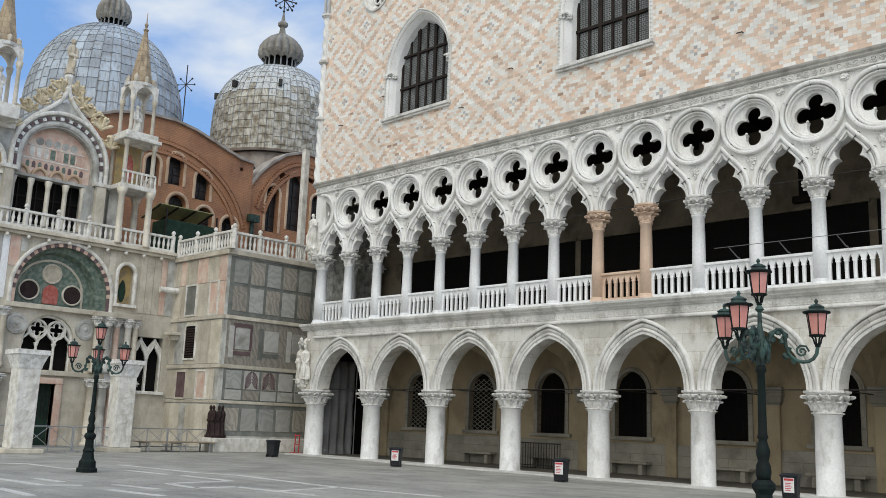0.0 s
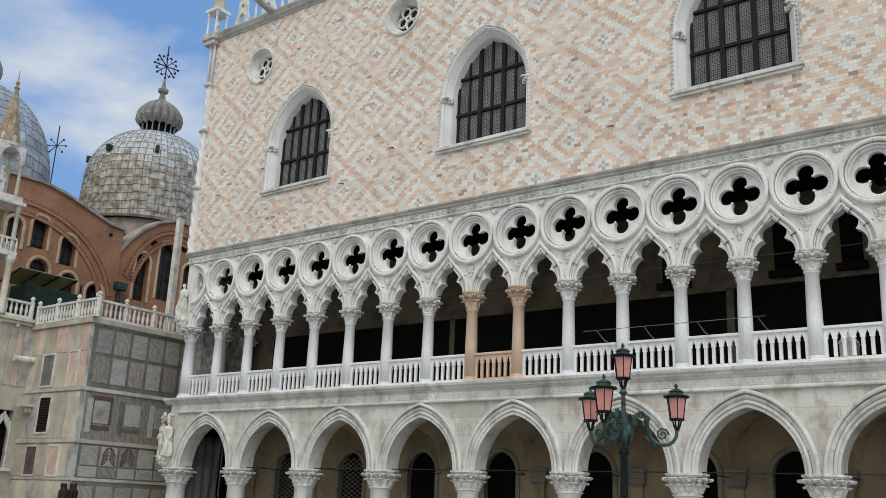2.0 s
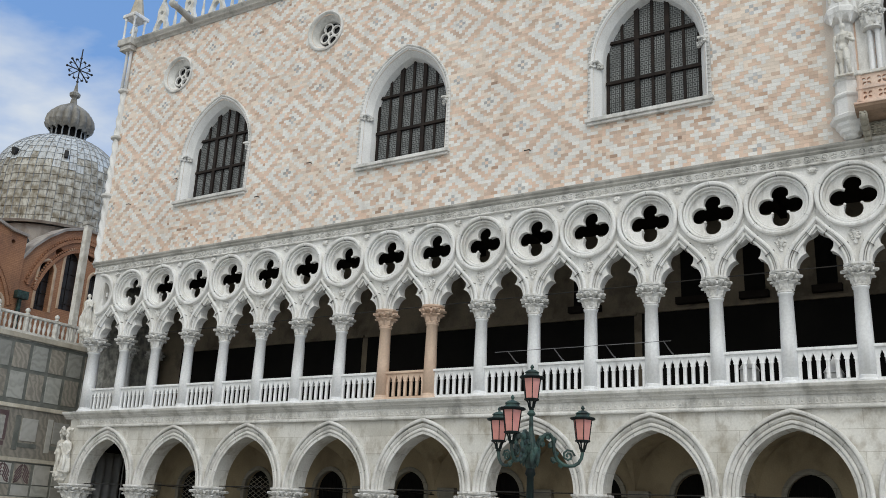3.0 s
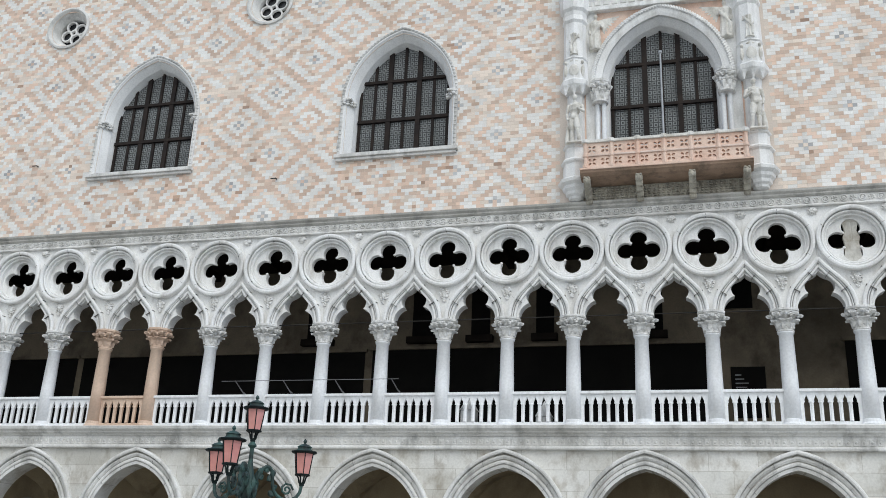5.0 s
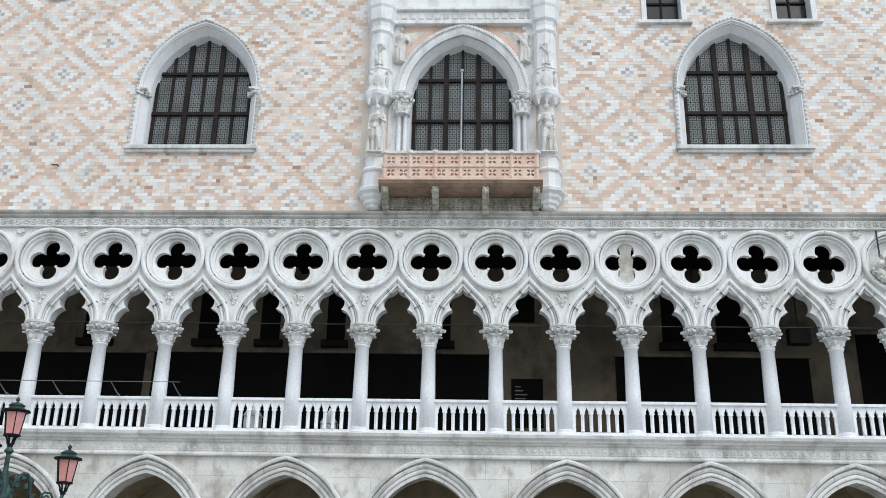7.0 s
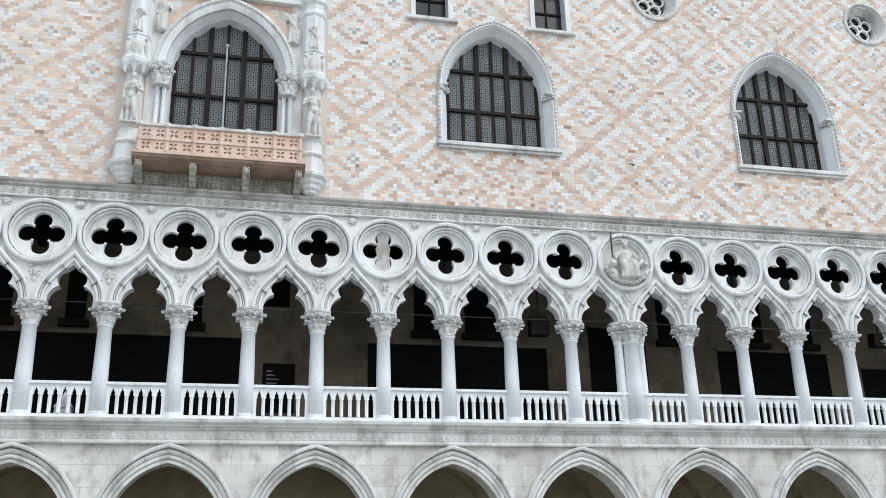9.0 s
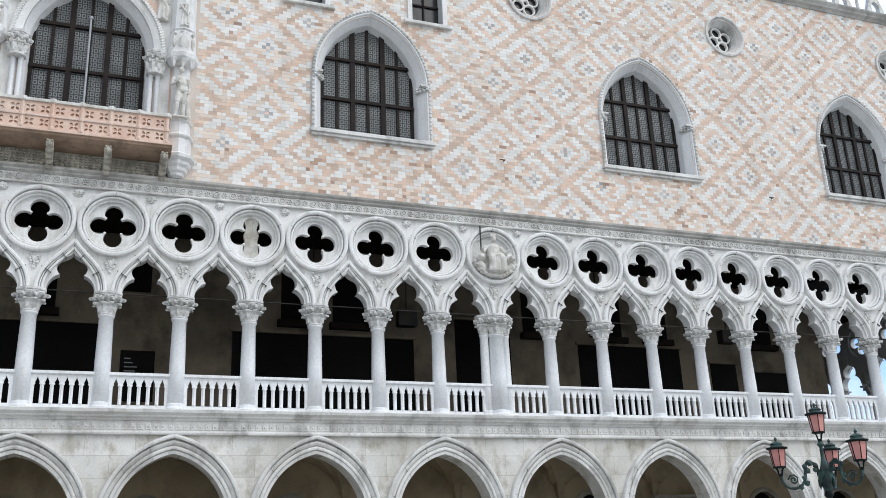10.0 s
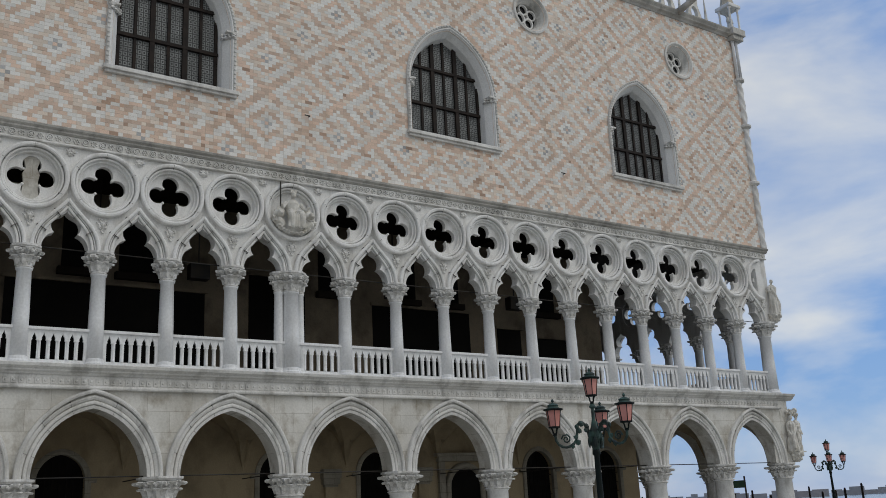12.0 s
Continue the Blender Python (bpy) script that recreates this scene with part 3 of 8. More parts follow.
def standing_mesh(h, s=1, robe=False, at=(0, 0, 0), bm=None):
    """A slender standing stone figure, its weight on one leg, as one plain shape."""
    bm = bm or bmesh.new()
    ox, oy, oz = at

    def P(x, y, z):
        return (ox + s * x * h, oy + y * h, oz + z * h)

    box(bm, ox - 0.13 * h, ox + 0.13 * h, oy - 0.1 * h, oy + 0.1 * h, oz, oz + 0.03 * h)
    limb(bm, P(0.05, 0, 0.03), P(0.045, 0, 0.27), 0.03 * h, 0.042 * h)
    limb(bm, P(0.045, 0, 0.27), P(0.06, 0, 0.5), 0.045 * h, 0.066 * h)
    limb(bm, P(-0.085, -0.02, 0.03), P(-0.06, -0.07, 0.27), 0.028 * h, 0.04 * h)
    limb(bm, P(-0.06, -0.07, 0.27), P(-0.035, -0.01, 0.5), 0.045 * h, 0.064 * h)
    limb(bm, P(0.015, 0, 0.48), P(0.0, 0, 0.62), 0.085 * h, 0.075 * h)
    limb(bm, P(0.0, 0, 0.6), P(-0.015, 0, 0.76), 0.078 * h, 0.1 * h)
    limb(bm, P(-0.1, 0, 0.79), P(0.08, 0, 0.77), 0.045 * h, 0.045 * h)
    limb(bm, P(-0.01, 0, 0.8), P(-0.01, -0.012, 0.87), 0.032 * h, 0.03 * h)
    blob(bm, *P(-0.012, -0.02, 0.925), 0.048 * h, 0.055 * h, 0.066 * h, 2)
    limb(bm, P(0.105, 0, 0.77), P(0.14, 0.015, 0.6), 0.034 * h, 0.028 * h)
    limb(bm, P(0.14, 0.015, 0.6), P(0.12, -0.06, 0.46), 0.027 * h, 0.02 * h)
    limb(bm, P(-0.13, 0, 0.78), P(-0.17, -0.02, 0.62), 0.034 * h, 0.028 * h)
    limb(bm, P(-0.17, -0.02, 0.62), P(-0.06, -0.1, 0.68), 0.027 * h, 0.02 * h)
    limb(bm, P(0.14, 0.05, 0.03), P(0.12, 0.04, 0.36), 0.05 * h, 0.03 * h)
    if robe:
        lathe(bm, [(0.15 * h, oz + 0.02 * h), (0.13 * h, oz + 0.2 * h), (0.105 * h, oz + 0.45 * h), (0.1 * h, oz + 0.6 * h), (0.12 * h, oz + 0.74 * h), (0.06 * h, oz + 0.82 * h)], 24, cx=ox, cy=oy, lobes=8, lobe=0.13, twist=1.5 / h)
        limb(bm, P(-0.12, -0.08, 0.68), P(0.1, -0.1, 0.34), 0.04 * h, 0.035 * h)
        limb(bm, P(0.1, -0.1, 0.36), P(0.08, -0.1, 0.08), 0.04 * h, 0.05 * h)
    return bm


# ---------------------------------------------------------------- the palace: plan in metres
BAY = 2.08                 # loggia bay; the arcade below has half as many
N = 36
LEN = BAY * N
GZ = -0.06                 # level of the square
Z_SPRING, Z_STRING, Z_FLOOR = 3.06, 5.56, 6.24
Z_RAIL, Z_CAP0, Z_CAP1 = 7.33, 9.02, 9.68
Z_CIRC, Z_FRIEZE, Z_CORN, Z_WALL, Z_TOP = 11.8, 12.88, 13.2, 13.44, 25.05
X0, X1 = -0.62, LEN + 0.62     # ends of the upper wall
Y_BACK = 4.2               # rear wall of arcade and loggia
X_SOUTH = 67.9             # where the rear wall turns along the lagoon side


def south(k, span):
    """Pose of a piece along the lagoon front, k spans from the corner."""
    return pose(LEN, k * span, 0, 0, 0, 90)


# arcade columns
def arcade_column():
    c = thing("arcade_column", pose(0, 0.3, 0), "stout white stone arcade column with a carved leafy capital", "column", "columns of the ground arcade")
    part("shaft", lathe(bmesh.new(), [(0.43, GZ), (0.43, GZ + 0.05), (0.405, GZ + 0.09), (0.4, 1.2), (0.385, 2.3), (0.42, 2.33), (0.42, 2.38)], 24), M_ARCSHAFT, c, smooth=True)
    part("capital", capital_mesh(0.41, 0.64, 2.36, Z_SPRING, 11, 3), M_CARVED, c, "carved leafy stone capital")
    return c


col = arcade_column()
for k in range(1, 19):
    copy_thing(col, pose(k * 2 * BAY, 0.3, 0, 0, 0, 37 * k))
for k in range(1, 5):
    copy_thing(col, south(k, 2 * BAY) @ pose(0, 0.3, 0, 0, 0, 20 * k))
col.scale = (1.12, 1.12, 1)


# arcade arches
def arcade_arch():
    a = thing("arcade_arch", pose(BAY, 0, 0), "pale weathered stone pointed arch with roll mouldings", "arch", "arches of the ground arcade")
    inner = pointed(1.6, Z_SPRING, Z_SPRING, 1.95, 12)
    part("spandrel_wall", slab(bmesh.new(), [(-BAY, Z_SPRING)] + inner + [(BAY, Z_SPRING), (BAY, Z_STRING + 0.06), (-BAY, Z_STRING + 0.06)], [], 0.0, 0.7), M_ARCADE, a)
    bm = bmesh.new()
    sweep(bm, pointed(1.64, Z_SPRING, Z_SPRING, 2.0, 14), [(-0.05, 0.0), (-0.05, -0.04), (0.04, -0.06), (0.04, 0.0)])
    sweep(bm, pointed(1.74, Z_SPRING, Z_SPRING, 2.12, 14), roll(0.055, -0.09, 0.0))
    part("archivolt", bm, M_MOULD, a, smooth=False)
    bm = bmesh.new()
    sweep(bm, pointed(1.87, Z_SPRING, Z_SPRING, 2.27, 14), [(-0.05, 0.0), (-0.06, -0.05), (0.0, -0.09), (0.05, -0.09), (0.05, 0.0)])
    sweep(bm, pointed(1.98, Z_SPRING, Z_SPRING, 2.44, 14), roll(0.06, -0.17, 0.0))
    part("hood_mould", bm, M_MOULD, a)
    jn = bmesh.new()
    inn, out_ = pointed(1.61, Z_SPRING, Z_SPRING, 1.97, 14), pointed(2.03, Z_SPRING, Z_SPRING, 2.5, 14)
    for q in (3, 7, 11, 17, 21, 25):
        sweep(jn, [inn[q], ((inn[q][0] + out_[q][0]) / 2, (inn[q][1] + out_[q][1]) / 2)], [(-0.003, -0.065), (0.003, -0.065), (0.003, 0.05), (-0.003, 0.05)])
        sweep(jn, [((inn[q][0] + out_[q][0]) / 2, (inn[q][1] + out_[q][1]) / 2), out_[q]], [(-0.003, -0.1), (0.003, -0.1), (0.003, 0.05), (-0.003, 0.05)])
    tagged(part("joint", jn, M_JOINT, a, "dark open stone joints"), kind="stuff")
    rosettes = bmesh.new()
    box(rosettes, -BAY, BAY, -0.02, 0.5, Z_STRING + 0.06, 5.94)
    for i in range(20):
        x = -BAY + (i + 0.5) * 2 * BAY / 20
        box(rosettes, x - 0.075, x + 0.075, -0.045, -0.02, 5.68, 5.86, 0.012)
        blob(rosettes, x, -0.05, 5.77, 0.04, 0.025, 0.045, 1)
    part("frieze", rosettes, M_MOULD, a, "band of small carved squares")
    part("string_course", sweep(bmesh.new(), [(-BAY, Z_STRING + 0.02), (BAY, Z_STRING + 0.02)], roll(0.055, -0.16, 0.0)), M_MOULD, a)
    bm = bmesh.new()
    sweep(bm, [(-BAY, 5.94), (BAY, 5.94)], [(0.0, 0.5), (0.0, -0.06), (0.05, -0.1), (0.09, -0.18), (0.13, -0.2), (0.2, -0.3), (0.28, -0.32), (0.3, -0.3), (0.3, 0.5)])
    part("cornice", bm, M_MOULD, a, "projecting moulded stone ledge")
    return a


arch = arcade_arch()
for k in range(1, 18):
    copy_thing(arch, pose(BAY + k * 2 * BAY, 0, 0))
for k in range(4):
    copy_thing(arch, south(k, 2 * BAY) @ pose(BAY + 0.015, 0.006, 0))


# corner piers behind the carved groups
def corner_block(name, x0, x1, y0, y1, z0, z1, label):
    part_ = part(name, boxes((x0, x1, y0, y1, z0, z1), bevel=0.02), M_ARCADE)
    return tagged(part_, label, "wall", kind="structure")


corner_block("wall_corner_north", -0.62, 0.01, -0.012, 0.7, Z_SPRING, 5.95, "pale stone corner of the arcade wall")
corner_block("wall_corner_south", LEN - 0.01, LEN + 0.62, -0.012, 0.69, Z_SPRING, 5.95, "pale stone corner of the arcade wall")
for name, xa, xb in (("cornice_north_end", -0.95, -0.001), ("cornice_south_end", LEN + 0.001, LEN + 0.95)):
    bm = bmesh.new()
    sweep(bm, [(xa, 5.94), (xb, 5.94)], [(0.0, 0.9), (0.0, -0.06), (0.05, -0.1), (0.09, -0.18), (0.13, -0.2), (0.2, -0.3), (0.28, -0.32), (0.3, -0.3), (0.3, 0.9)])
    tagged(part(name, bm, M_MOULD), "moulded stone ledge returning round the corner", "cornice", kind="structure")


# loggia columns
def loggia_column(material, label):
    c = thing("loggia_column", pose(0, 0.2, 0), label, "column", "columns of the loggia")
    part("base", lathe(bmesh.new(), [(0.3, Z_FLOOR), (0.31, Z_FLOOR + 0.07), (0.27, Z_FLOOR + 0.12), (0.265, Z_FLOOR + 0.2), (0.23, Z_FLOOR + 0.22)], 20), material, c, smooth=False)
    part("shaft", lathe(bmesh.new(), [(0.235, Z_FLOOR + 0.2), (0.228, 7.6), (0.205, Z_CAP0 - 0.08), (0.235, Z_CAP0 - 0.06), (0.235, Z_CAP0)], 20), material, c, smooth=True)
    part("capital", capital_mesh(0.215, 0.41, Z_CAP0 - 0.02, Z_CAP1, 10, 5), M_CARVED if material is not M_PINK else M_PINK, c, "carved leafy capital")
    return c


lc = loggia_column(M_SHAFT, "slender white marble loggia column with a leafy capital")
lc.scale = (1.3, 1.3, 1)
pk = loggia_column(M_PINK, "slender pink marble loggia column with a leafy capital")
pk.matrix_basis = pose(8 * BAY, 0.2, 0)
copy_thing(pk, pose(9 * BAY, 0.2, 0, 0, 0, 45))
slim = None
for k in range(1, N + 1):
    if k in (8, 9, 24):
        continue
    if k == 1:
        slim = copy_thing(lc, pose(k * BAY, 0.2, 0))
        slim.scale = (1, 1, 1)
    else:
        o = copy_thing(slim, pose(k * BAY, 0.2, 0, 0, 0, 45 * k))
        if k == N:
            o.scale = (1.3, 1.3, 1)
for dx, dy, k_ in ((-0.38, 0.26, 0.68), (0.42, 0.3, 0.62), (0.04, 0.2, 1.22)):
    o = copy_thing(slim, pose(24 * BAY + dx, dy, 0))
    o.scale = (k_, k_, 1)
for k in range(1, 8):
    copy_thing(slim, south(k, BAY) @ pose(0, 0.2, 0))
for y in (1.9, 3.5):
    copy_thing(slim, pose(0.3, y, 0))


# loggia tracery: cusped ogee arches carrying pierced roundels
def half_opening():
    """Right-hand edge of the solid over a column, from the capital up to the arch's point, x from the column."""
    c = BAY / 2
    low = bez((c - 0.66, Z_CAP1), (c - 0.66, Z_CAP1 + 0.22), (c - 0.52, Z_CAP1 + 0.42), (c - 0.33, Z_CAP1 + 0.47), 6)
    mid = bez((c - 0.33, Z_CAP1 + 0.47), (c - 0.46, Z_CAP1 + 0.56), (c - 0.46, Z_CAP1 + 0.86), (c - 0.3, Z_CAP1 + 0.95), 7)
    top = bez((c - 0.3, Z_CAP1 + 0.95), (c - 0.16, Z_CAP1 + 1.0), (c - 0.05, Z_CAP1 + 1.06), (c - 0.004, Z_CAP1 + 1.14), 4)
    return low + mid[1:] + top[1:]


def quatrefoil(cz, ext=0.67, lobe=0.27, n=13):
    """Four round lobes meeting in cusps."""
    d = ext - lobe
    pts = []
    for q in range(4):
        a = q * math.pi / 2
        for i in range(n):
            b = a + math.radians(-124 + 248 * i / (n - 1))
            pts.append((d * math.cos(a) + lobe * math.cos(b), cz + d * math.sin(a) + lobe * math.sin(b)))
    return pts


def loggia_tracery(variant="open"):
    t = thing("loggia_tracery", pose(0, 0, 0), "white stone ogee tracery with a pierced quatrefoil roundel", "tracery", "tracery of the loggia")
    h = BAY / 2
    right = half_opening()
    left = [(-x, z) for x, z in reversed(right)]
    if variant == "end_l":
        left = [(-0.6, Z_CAP1)]
        lo = -0.6
    elif variant == "end_r":
        right = [(0.6, Z_CAP1)]
        lo = -h
    else:
        lo = -h
    hi = 0.6 if variant == "end_r" else h
    outer = right + [(hi, Z_FRIEZE), (lo, Z_FRIEZE)] + left
    e_ = 1 if variant == "end_l" else -1
    slot = [(e_ * (0.1 + 0.5 * math.cos(math.radians(a_))), Z_CIRC + 0.6 * math.sin(math.radians(a_))) for a_ in range(-80, 81, 16)]
    part("panel", slab(bmesh.new(), outer, [circle(0, Z_CIRC, 0.78)] if variant in ("open", "blind") else [slot], 0.04, 0.42), M_WHITE, t)
    if variant not in ("open", "blind"):
        half = [(e_ * 0.98 * math.cos(math.radians(a_)), Z_CIRC + 0.955 * math.sin(math.radians(a_))) for a_ in range(-90, 91, 9)]
        part("roundel_moulding", sweep(bmesh.new(), half, roll(0.07, -0.16, 0.1)), M_WHITE, t)
        part("slot_bar", boxes((e_ * 0.3 - 0.05, e_ * 0.3 + 0.05, 0.12, 0.3, Z_CIRC - 0.1, Z_CIRC + 0.1), bevel=0.02), M_WHITE, t)
    sides = [s for s in (1, -1) if not (variant == "end_l" and s < 0) and not (variant == "end_r" and s > 0)]
    if variant in ("open", "blind"):
        hole = quatrefoil(Z_CIRC)
        plate = bmesh.new()
        slab(plate, circle(0, Z_CIRC, 0.8), [hole] if variant == "open" else [], 0.17, 0.36)
        for q in range(4):
            a = math.pi / 4 + q * math.pi / 2
            blob(plate, 0.335 * math.cos(a), 0.17, Z_CIRC + 0.335 * math.sin(a), 0.05, 0.05, 0.05, 1)
        part("quatrefoil_plate", plate, M_WHITE, t, "pierced quatrefoil plate")
        ring = bmesh.new()
        sweep(ring, circle(0, Z_CIRC, 0.965, 48), roll(0.065, -0.16, 0.1), True)
        sweep(ring, circle(0, Z_CIRC, 0.848, 48), roll(0.034, -0.07, 0.16), True)
        sweep(ring, circle(0, Z_CIRC, 0.765, 48), roll(0.022, 0.03, 0.2), True)
        part("roundel_moulding", ring, M_WHITE, t)
        jn = bmesh.new()
        for a_ in (88, 152, 24, 218, 326):
            c_, s_ = math.cos(math.radians(a_ + 2)), math.sin(math.radians(a_ + 2))
            sweep(jn, [(0.925 * c_, Z_CIRC + 0.925 * s_), (0.985 * c_, Z_CIRC + 0.985 * s_)], [(-0.005, -0.162), (0.005, -0.162), (0.005, 0.05), (-0.005, 0.05)])
            sweep(jn, [(0.86 * c_, Z_CIRC + 0.86 * s_), (1.02 * c_, Z_CIRC + 1.02 * s_)], [(-0.005, -0.11), (0.005, -0.11), (0.005, 0.05), (-0.005, 0.05)])
        tagged(part("joint", jn, M_JOINT, t, "dark open stone joints"), kind="stuff")
    rib, jn_ = bmesh.new(), bmesh.new()
    for s in sides:
        a = bez((0.1, Z_CAP1), (0.13, Z_CAP1 + 0.75), (0.62, Z_CAP1 + 0.92), (h, Z_CAP1 + 1.5), 12)
        b = bez((0.27, Z_CAP1), (0.3, Z_CAP1 + 0.66), (0.74, Z_CAP1 + 0.84), (h, Z_CAP1 + 1.3), 12)
        sweep(rib, [(s * x, z) for x, z in a], roll(0.055, -0.13, 0.1))
        sweep(rib, [(s * x, z) for x, z in b], roll(0.04, -0.06, 0.1))
        for q in (4, 9):
            sweep(jn_, [(s * (b[q][0] + 0.06), b[q][1] - 0.055), (s * (a[q][0] - 0.06), a[q][1] + 0.055)], [(-0.003, -0.118), (0.003, -0.118), (0.003, 0.1), (-0.003, 0.1)])
        c_ = bez((0.19, Z_CAP1), (0.22, Z_CAP1 + 0.7), (0.68, Z_CAP1 + 0.88), (h, Z_CAP1 + 1.4), 12)
        sweep(rib, [(s * x, z) for x, z in c_], roll(0.018, -0.06, 0.1))
    part("arch_rib", rib, M_WHITE, t)
    tagged(part("joint", jn_, M_JOINT, t, "dark open stone joints"), kind="stuff")
    lb = bmesh.new()
    rb_ = random.Random(6)
    for q in range(34):
        f_ = rb_.random()
        blob(lb, rb_.uniform(-1, 1) * (0.03 + 0.2 * f_), 0.02 - 0.03 * rb_.random(), Z_CAP1 + 0.62 + 0.42 * f_, 0.045, 0.035, 0.03 + 0.02 * rb_.random(), 1, 0.7, q)
    blob(lb, 0, 0.0, Z_CAP1 + 0.88, 0.075, 0.06, 0.09, 2, 0.5, 3)
    part("leaf_boss", lb, M_CARVED, t, "carved mask and leaves")
    for s in sides:
        lb = bmesh.new()
        for q in range(14):
            a_, k_ = q * math.tau / 7, 0.1 if q < 7 else 0.055
            blob(lb, s * (h - 0.02) + k_ * math.cos(a_ + 0.4 * (q > 6)), 0.01 - 0.04 * (q > 6), Z_FRIEZE - 0.15 + k_ * math.sin(a_ + 0.4 * (q > 6)), 0.045, 0.045, 0.045, 1, 0.6, q)
        part("leaf_boss", lb, M_CARVED, t)
    fr = bmesh.new()
    box(fr, lo, hi, -0.03, 0.4, Z_FRIEZE, Z_CORN)
    k = round((hi - lo) / 0.26)
    for i in range(k):
        x = lo + (i + 0.5) * (hi - lo) / k
        zc_ = (Z_FRIEZE + Z_CORN) / 2 + 0.03
        if i % 2:
            sweep(fr, circle(x, zc_, 0.095, 14), roll(0.018, -0.08, -0.02), True)
        for q in range(5 if i % 2 else 6):
            a_ = q * math.tau / (5 if i % 2 else 6) + 0.3 * i
            k_ = 0.04 if i % 2 else 0.07
            blob(fr, x + k_ * math.cos(a_), -0.045, zc_ + k_ * math.sin(a_), 0.036, 0.04, 0.036, 1, 0.3, i + q)
        blob(fr, x, -0.06, zc_, 0.025, 0.03, 0.025, 1)
    sweep(fr, [(lo, Z_FRIEZE + 0.02), (hi, Z_FRIEZE + 0.02)], roll(0.03, -0.1, 0.0))
    part("frieze", fr, M_MOULD, t, "frieze of carved rosettes")
    return t


tr = loggia_tracery()
tr.matrix_basis = pose(BAY, 0, 0)
for k in range(2, N):
    if k not in (20, 24):
        copy_thing(tr, pose(k * BAY, 0, 0))
for k in range(1, 8):
    copy_thing(tr, south(k, BAY))
e = loggia_tracery("end_l")
e = loggia_tracery("end_r")
e.matrix_basis = pose(LEN, 0, 0)
b = loggia_tracery("blind")
b.matrix_basis = pose(24 * BAY, 0, 0)
tagged(b, "white stone tracery with a roundel holding a seated relief")
b = copy_thing(tr, pose(20 * BAY, 0, 0))
tagged(b, "white stone ogee tracery with a partly walled quatrefoil")
fill = bmesh.new()
slab(fill, [(-0.26, Z_CIRC - 0.72), (0.26, Z_CIRC - 0.72), (0.2, Z_CIRC - 0.1), (0.24, Z_CIRC + 0.12), (0.16, Z_CIRC + 0.3), (0.26, Z_CIRC + 0.72), (-0.26, Z_CIRC + 0.72), (-0.16, Z_CIRC + 0.3), (-0.24, Z_CIRC + 0.12), (-0.2, Z_CIRC - 0.1)], [], 0.22, 0.35)
part("wall_infill", fill, M_ARCADE, b, "beige masonry infill")

# seated relief in the roundel above the thick pier
bm = bmesh.new()
lathe(bm, [(0.2, 0.62), (0.19, 0.75), (0.24, 0.95), (0.17, 1.05), (0.07, 1.1)], 12, squash=0.7)
limb(bm, (0, -0.05, 1.04), (0, -0.07, 1.14), 0.06, 0.055)
blob(bm, 0, -0.1, 1.21, 0.085, 0.095, 0.115, 2)
for q in range(5):
    limb(bm, (-0.08 + 0.04 * q, -0.1, 1.29), (-0.1 + 0.05 * q, -0.1, 1.39), 0.025, 0.015)
for s in (-1, 1):
    limb(bm, (s * 0.1, -0.12, 0.62), (s * 0.2, -0.34, 0.58), 0.12, 0.1)
    limb(bm, (s * 0.2, -0.34, 0.58), (s * 0.15, -0.3, 0.14), 0.11, 0.1)
    limb(bm, (s * 0.24, -0.05, 0.97), (s * 0.38, -0.12, 0.74), 0.065, 0.055)
    limb(bm, (s * 0.38, -0.12, 0.74), (s * 0.46, -0.26, 0.84), 0.05, 0.04)
    limb(bm, (s * 0.34, -0.08, 0.2), (s * 0.58, -0.2, 0.34), 0.13, 0.12)
    blob(bm, s * 0.52, -0.26, 0.55, 0.11, 0.13, 0.11, 2, 0.3, 4)
    blob(bm, s * 0.5, -0.14, 0.58, 0.17, 0.1, 0.17, 2, 0.6, 5)
    blob(bm, s * 0.53, -0.37, 0.51, 0.06, 0.06, 0.05, 1)
for q in range(8):
    limb(bm, (-0.22 + 0.063 * q, -0.36, 0.56), (-0.27 + 0.077 * q, -0.34, 0.12), 0.03, 0.04)
for q in range(18):
    a_ = math.radians(200 + 140 * q / 17)
    blob(bm, 0.72 * math.cos(a_), -0.12, 0.62 + 0.62 * math.sin(a_), 0.09, 0.14, 0.07, 1, 0.7, q)
rel = tagged(carve(part("relief_figure", bm, M_STATUE, smooth=True), 0.013), "white marble relief of a seated crowned figure in a roundel", "relief")
rel.matrix_basis = pose(24 * BAY, -0.06, Z_CIRC - 0.78) @ Matrix.Scale(1.12, 4)
sw_ = thing("iron_sword", pose(24 * BAY - 0.5, -0.2, Z_CIRC), "dark iron sword held upright before the seated relief", "sword")
part("blade", boxes((-0.025, 0.025, -0.01, 0.01, -0.1, 1.0), bevel=0.004), M_IRON, sw_)
part("guard", boxes((-0.1, 0.1, -0.02, 0.02, -0.14, -0.1), bevel=0.006), M_IRON, sw_)
part("grip", boxes((-0.02, 0.02, -0.02, 0.1, -0.3, -0.14), bevel=0.006), M_IRON, sw_)

# wall over the loggia ends and the cornice under the brickwork
bm = sweep(bmesh.new(), [(X0 - 0.1, Z_CORN), (X1 + 0.1, Z_CORN)], [(0.0, 0.4), (0.0, -0.05), (0.05, -0.12), (0.1, -0.12), (0.15, -0.2), (0.21, -0.22), (0.24, -0.05), (0.24, 0.4)])
tagged(part("cornice_upper", bm, M_CORNICE), "dark weathered moulded stone cornice", "cornice", kind="structure")


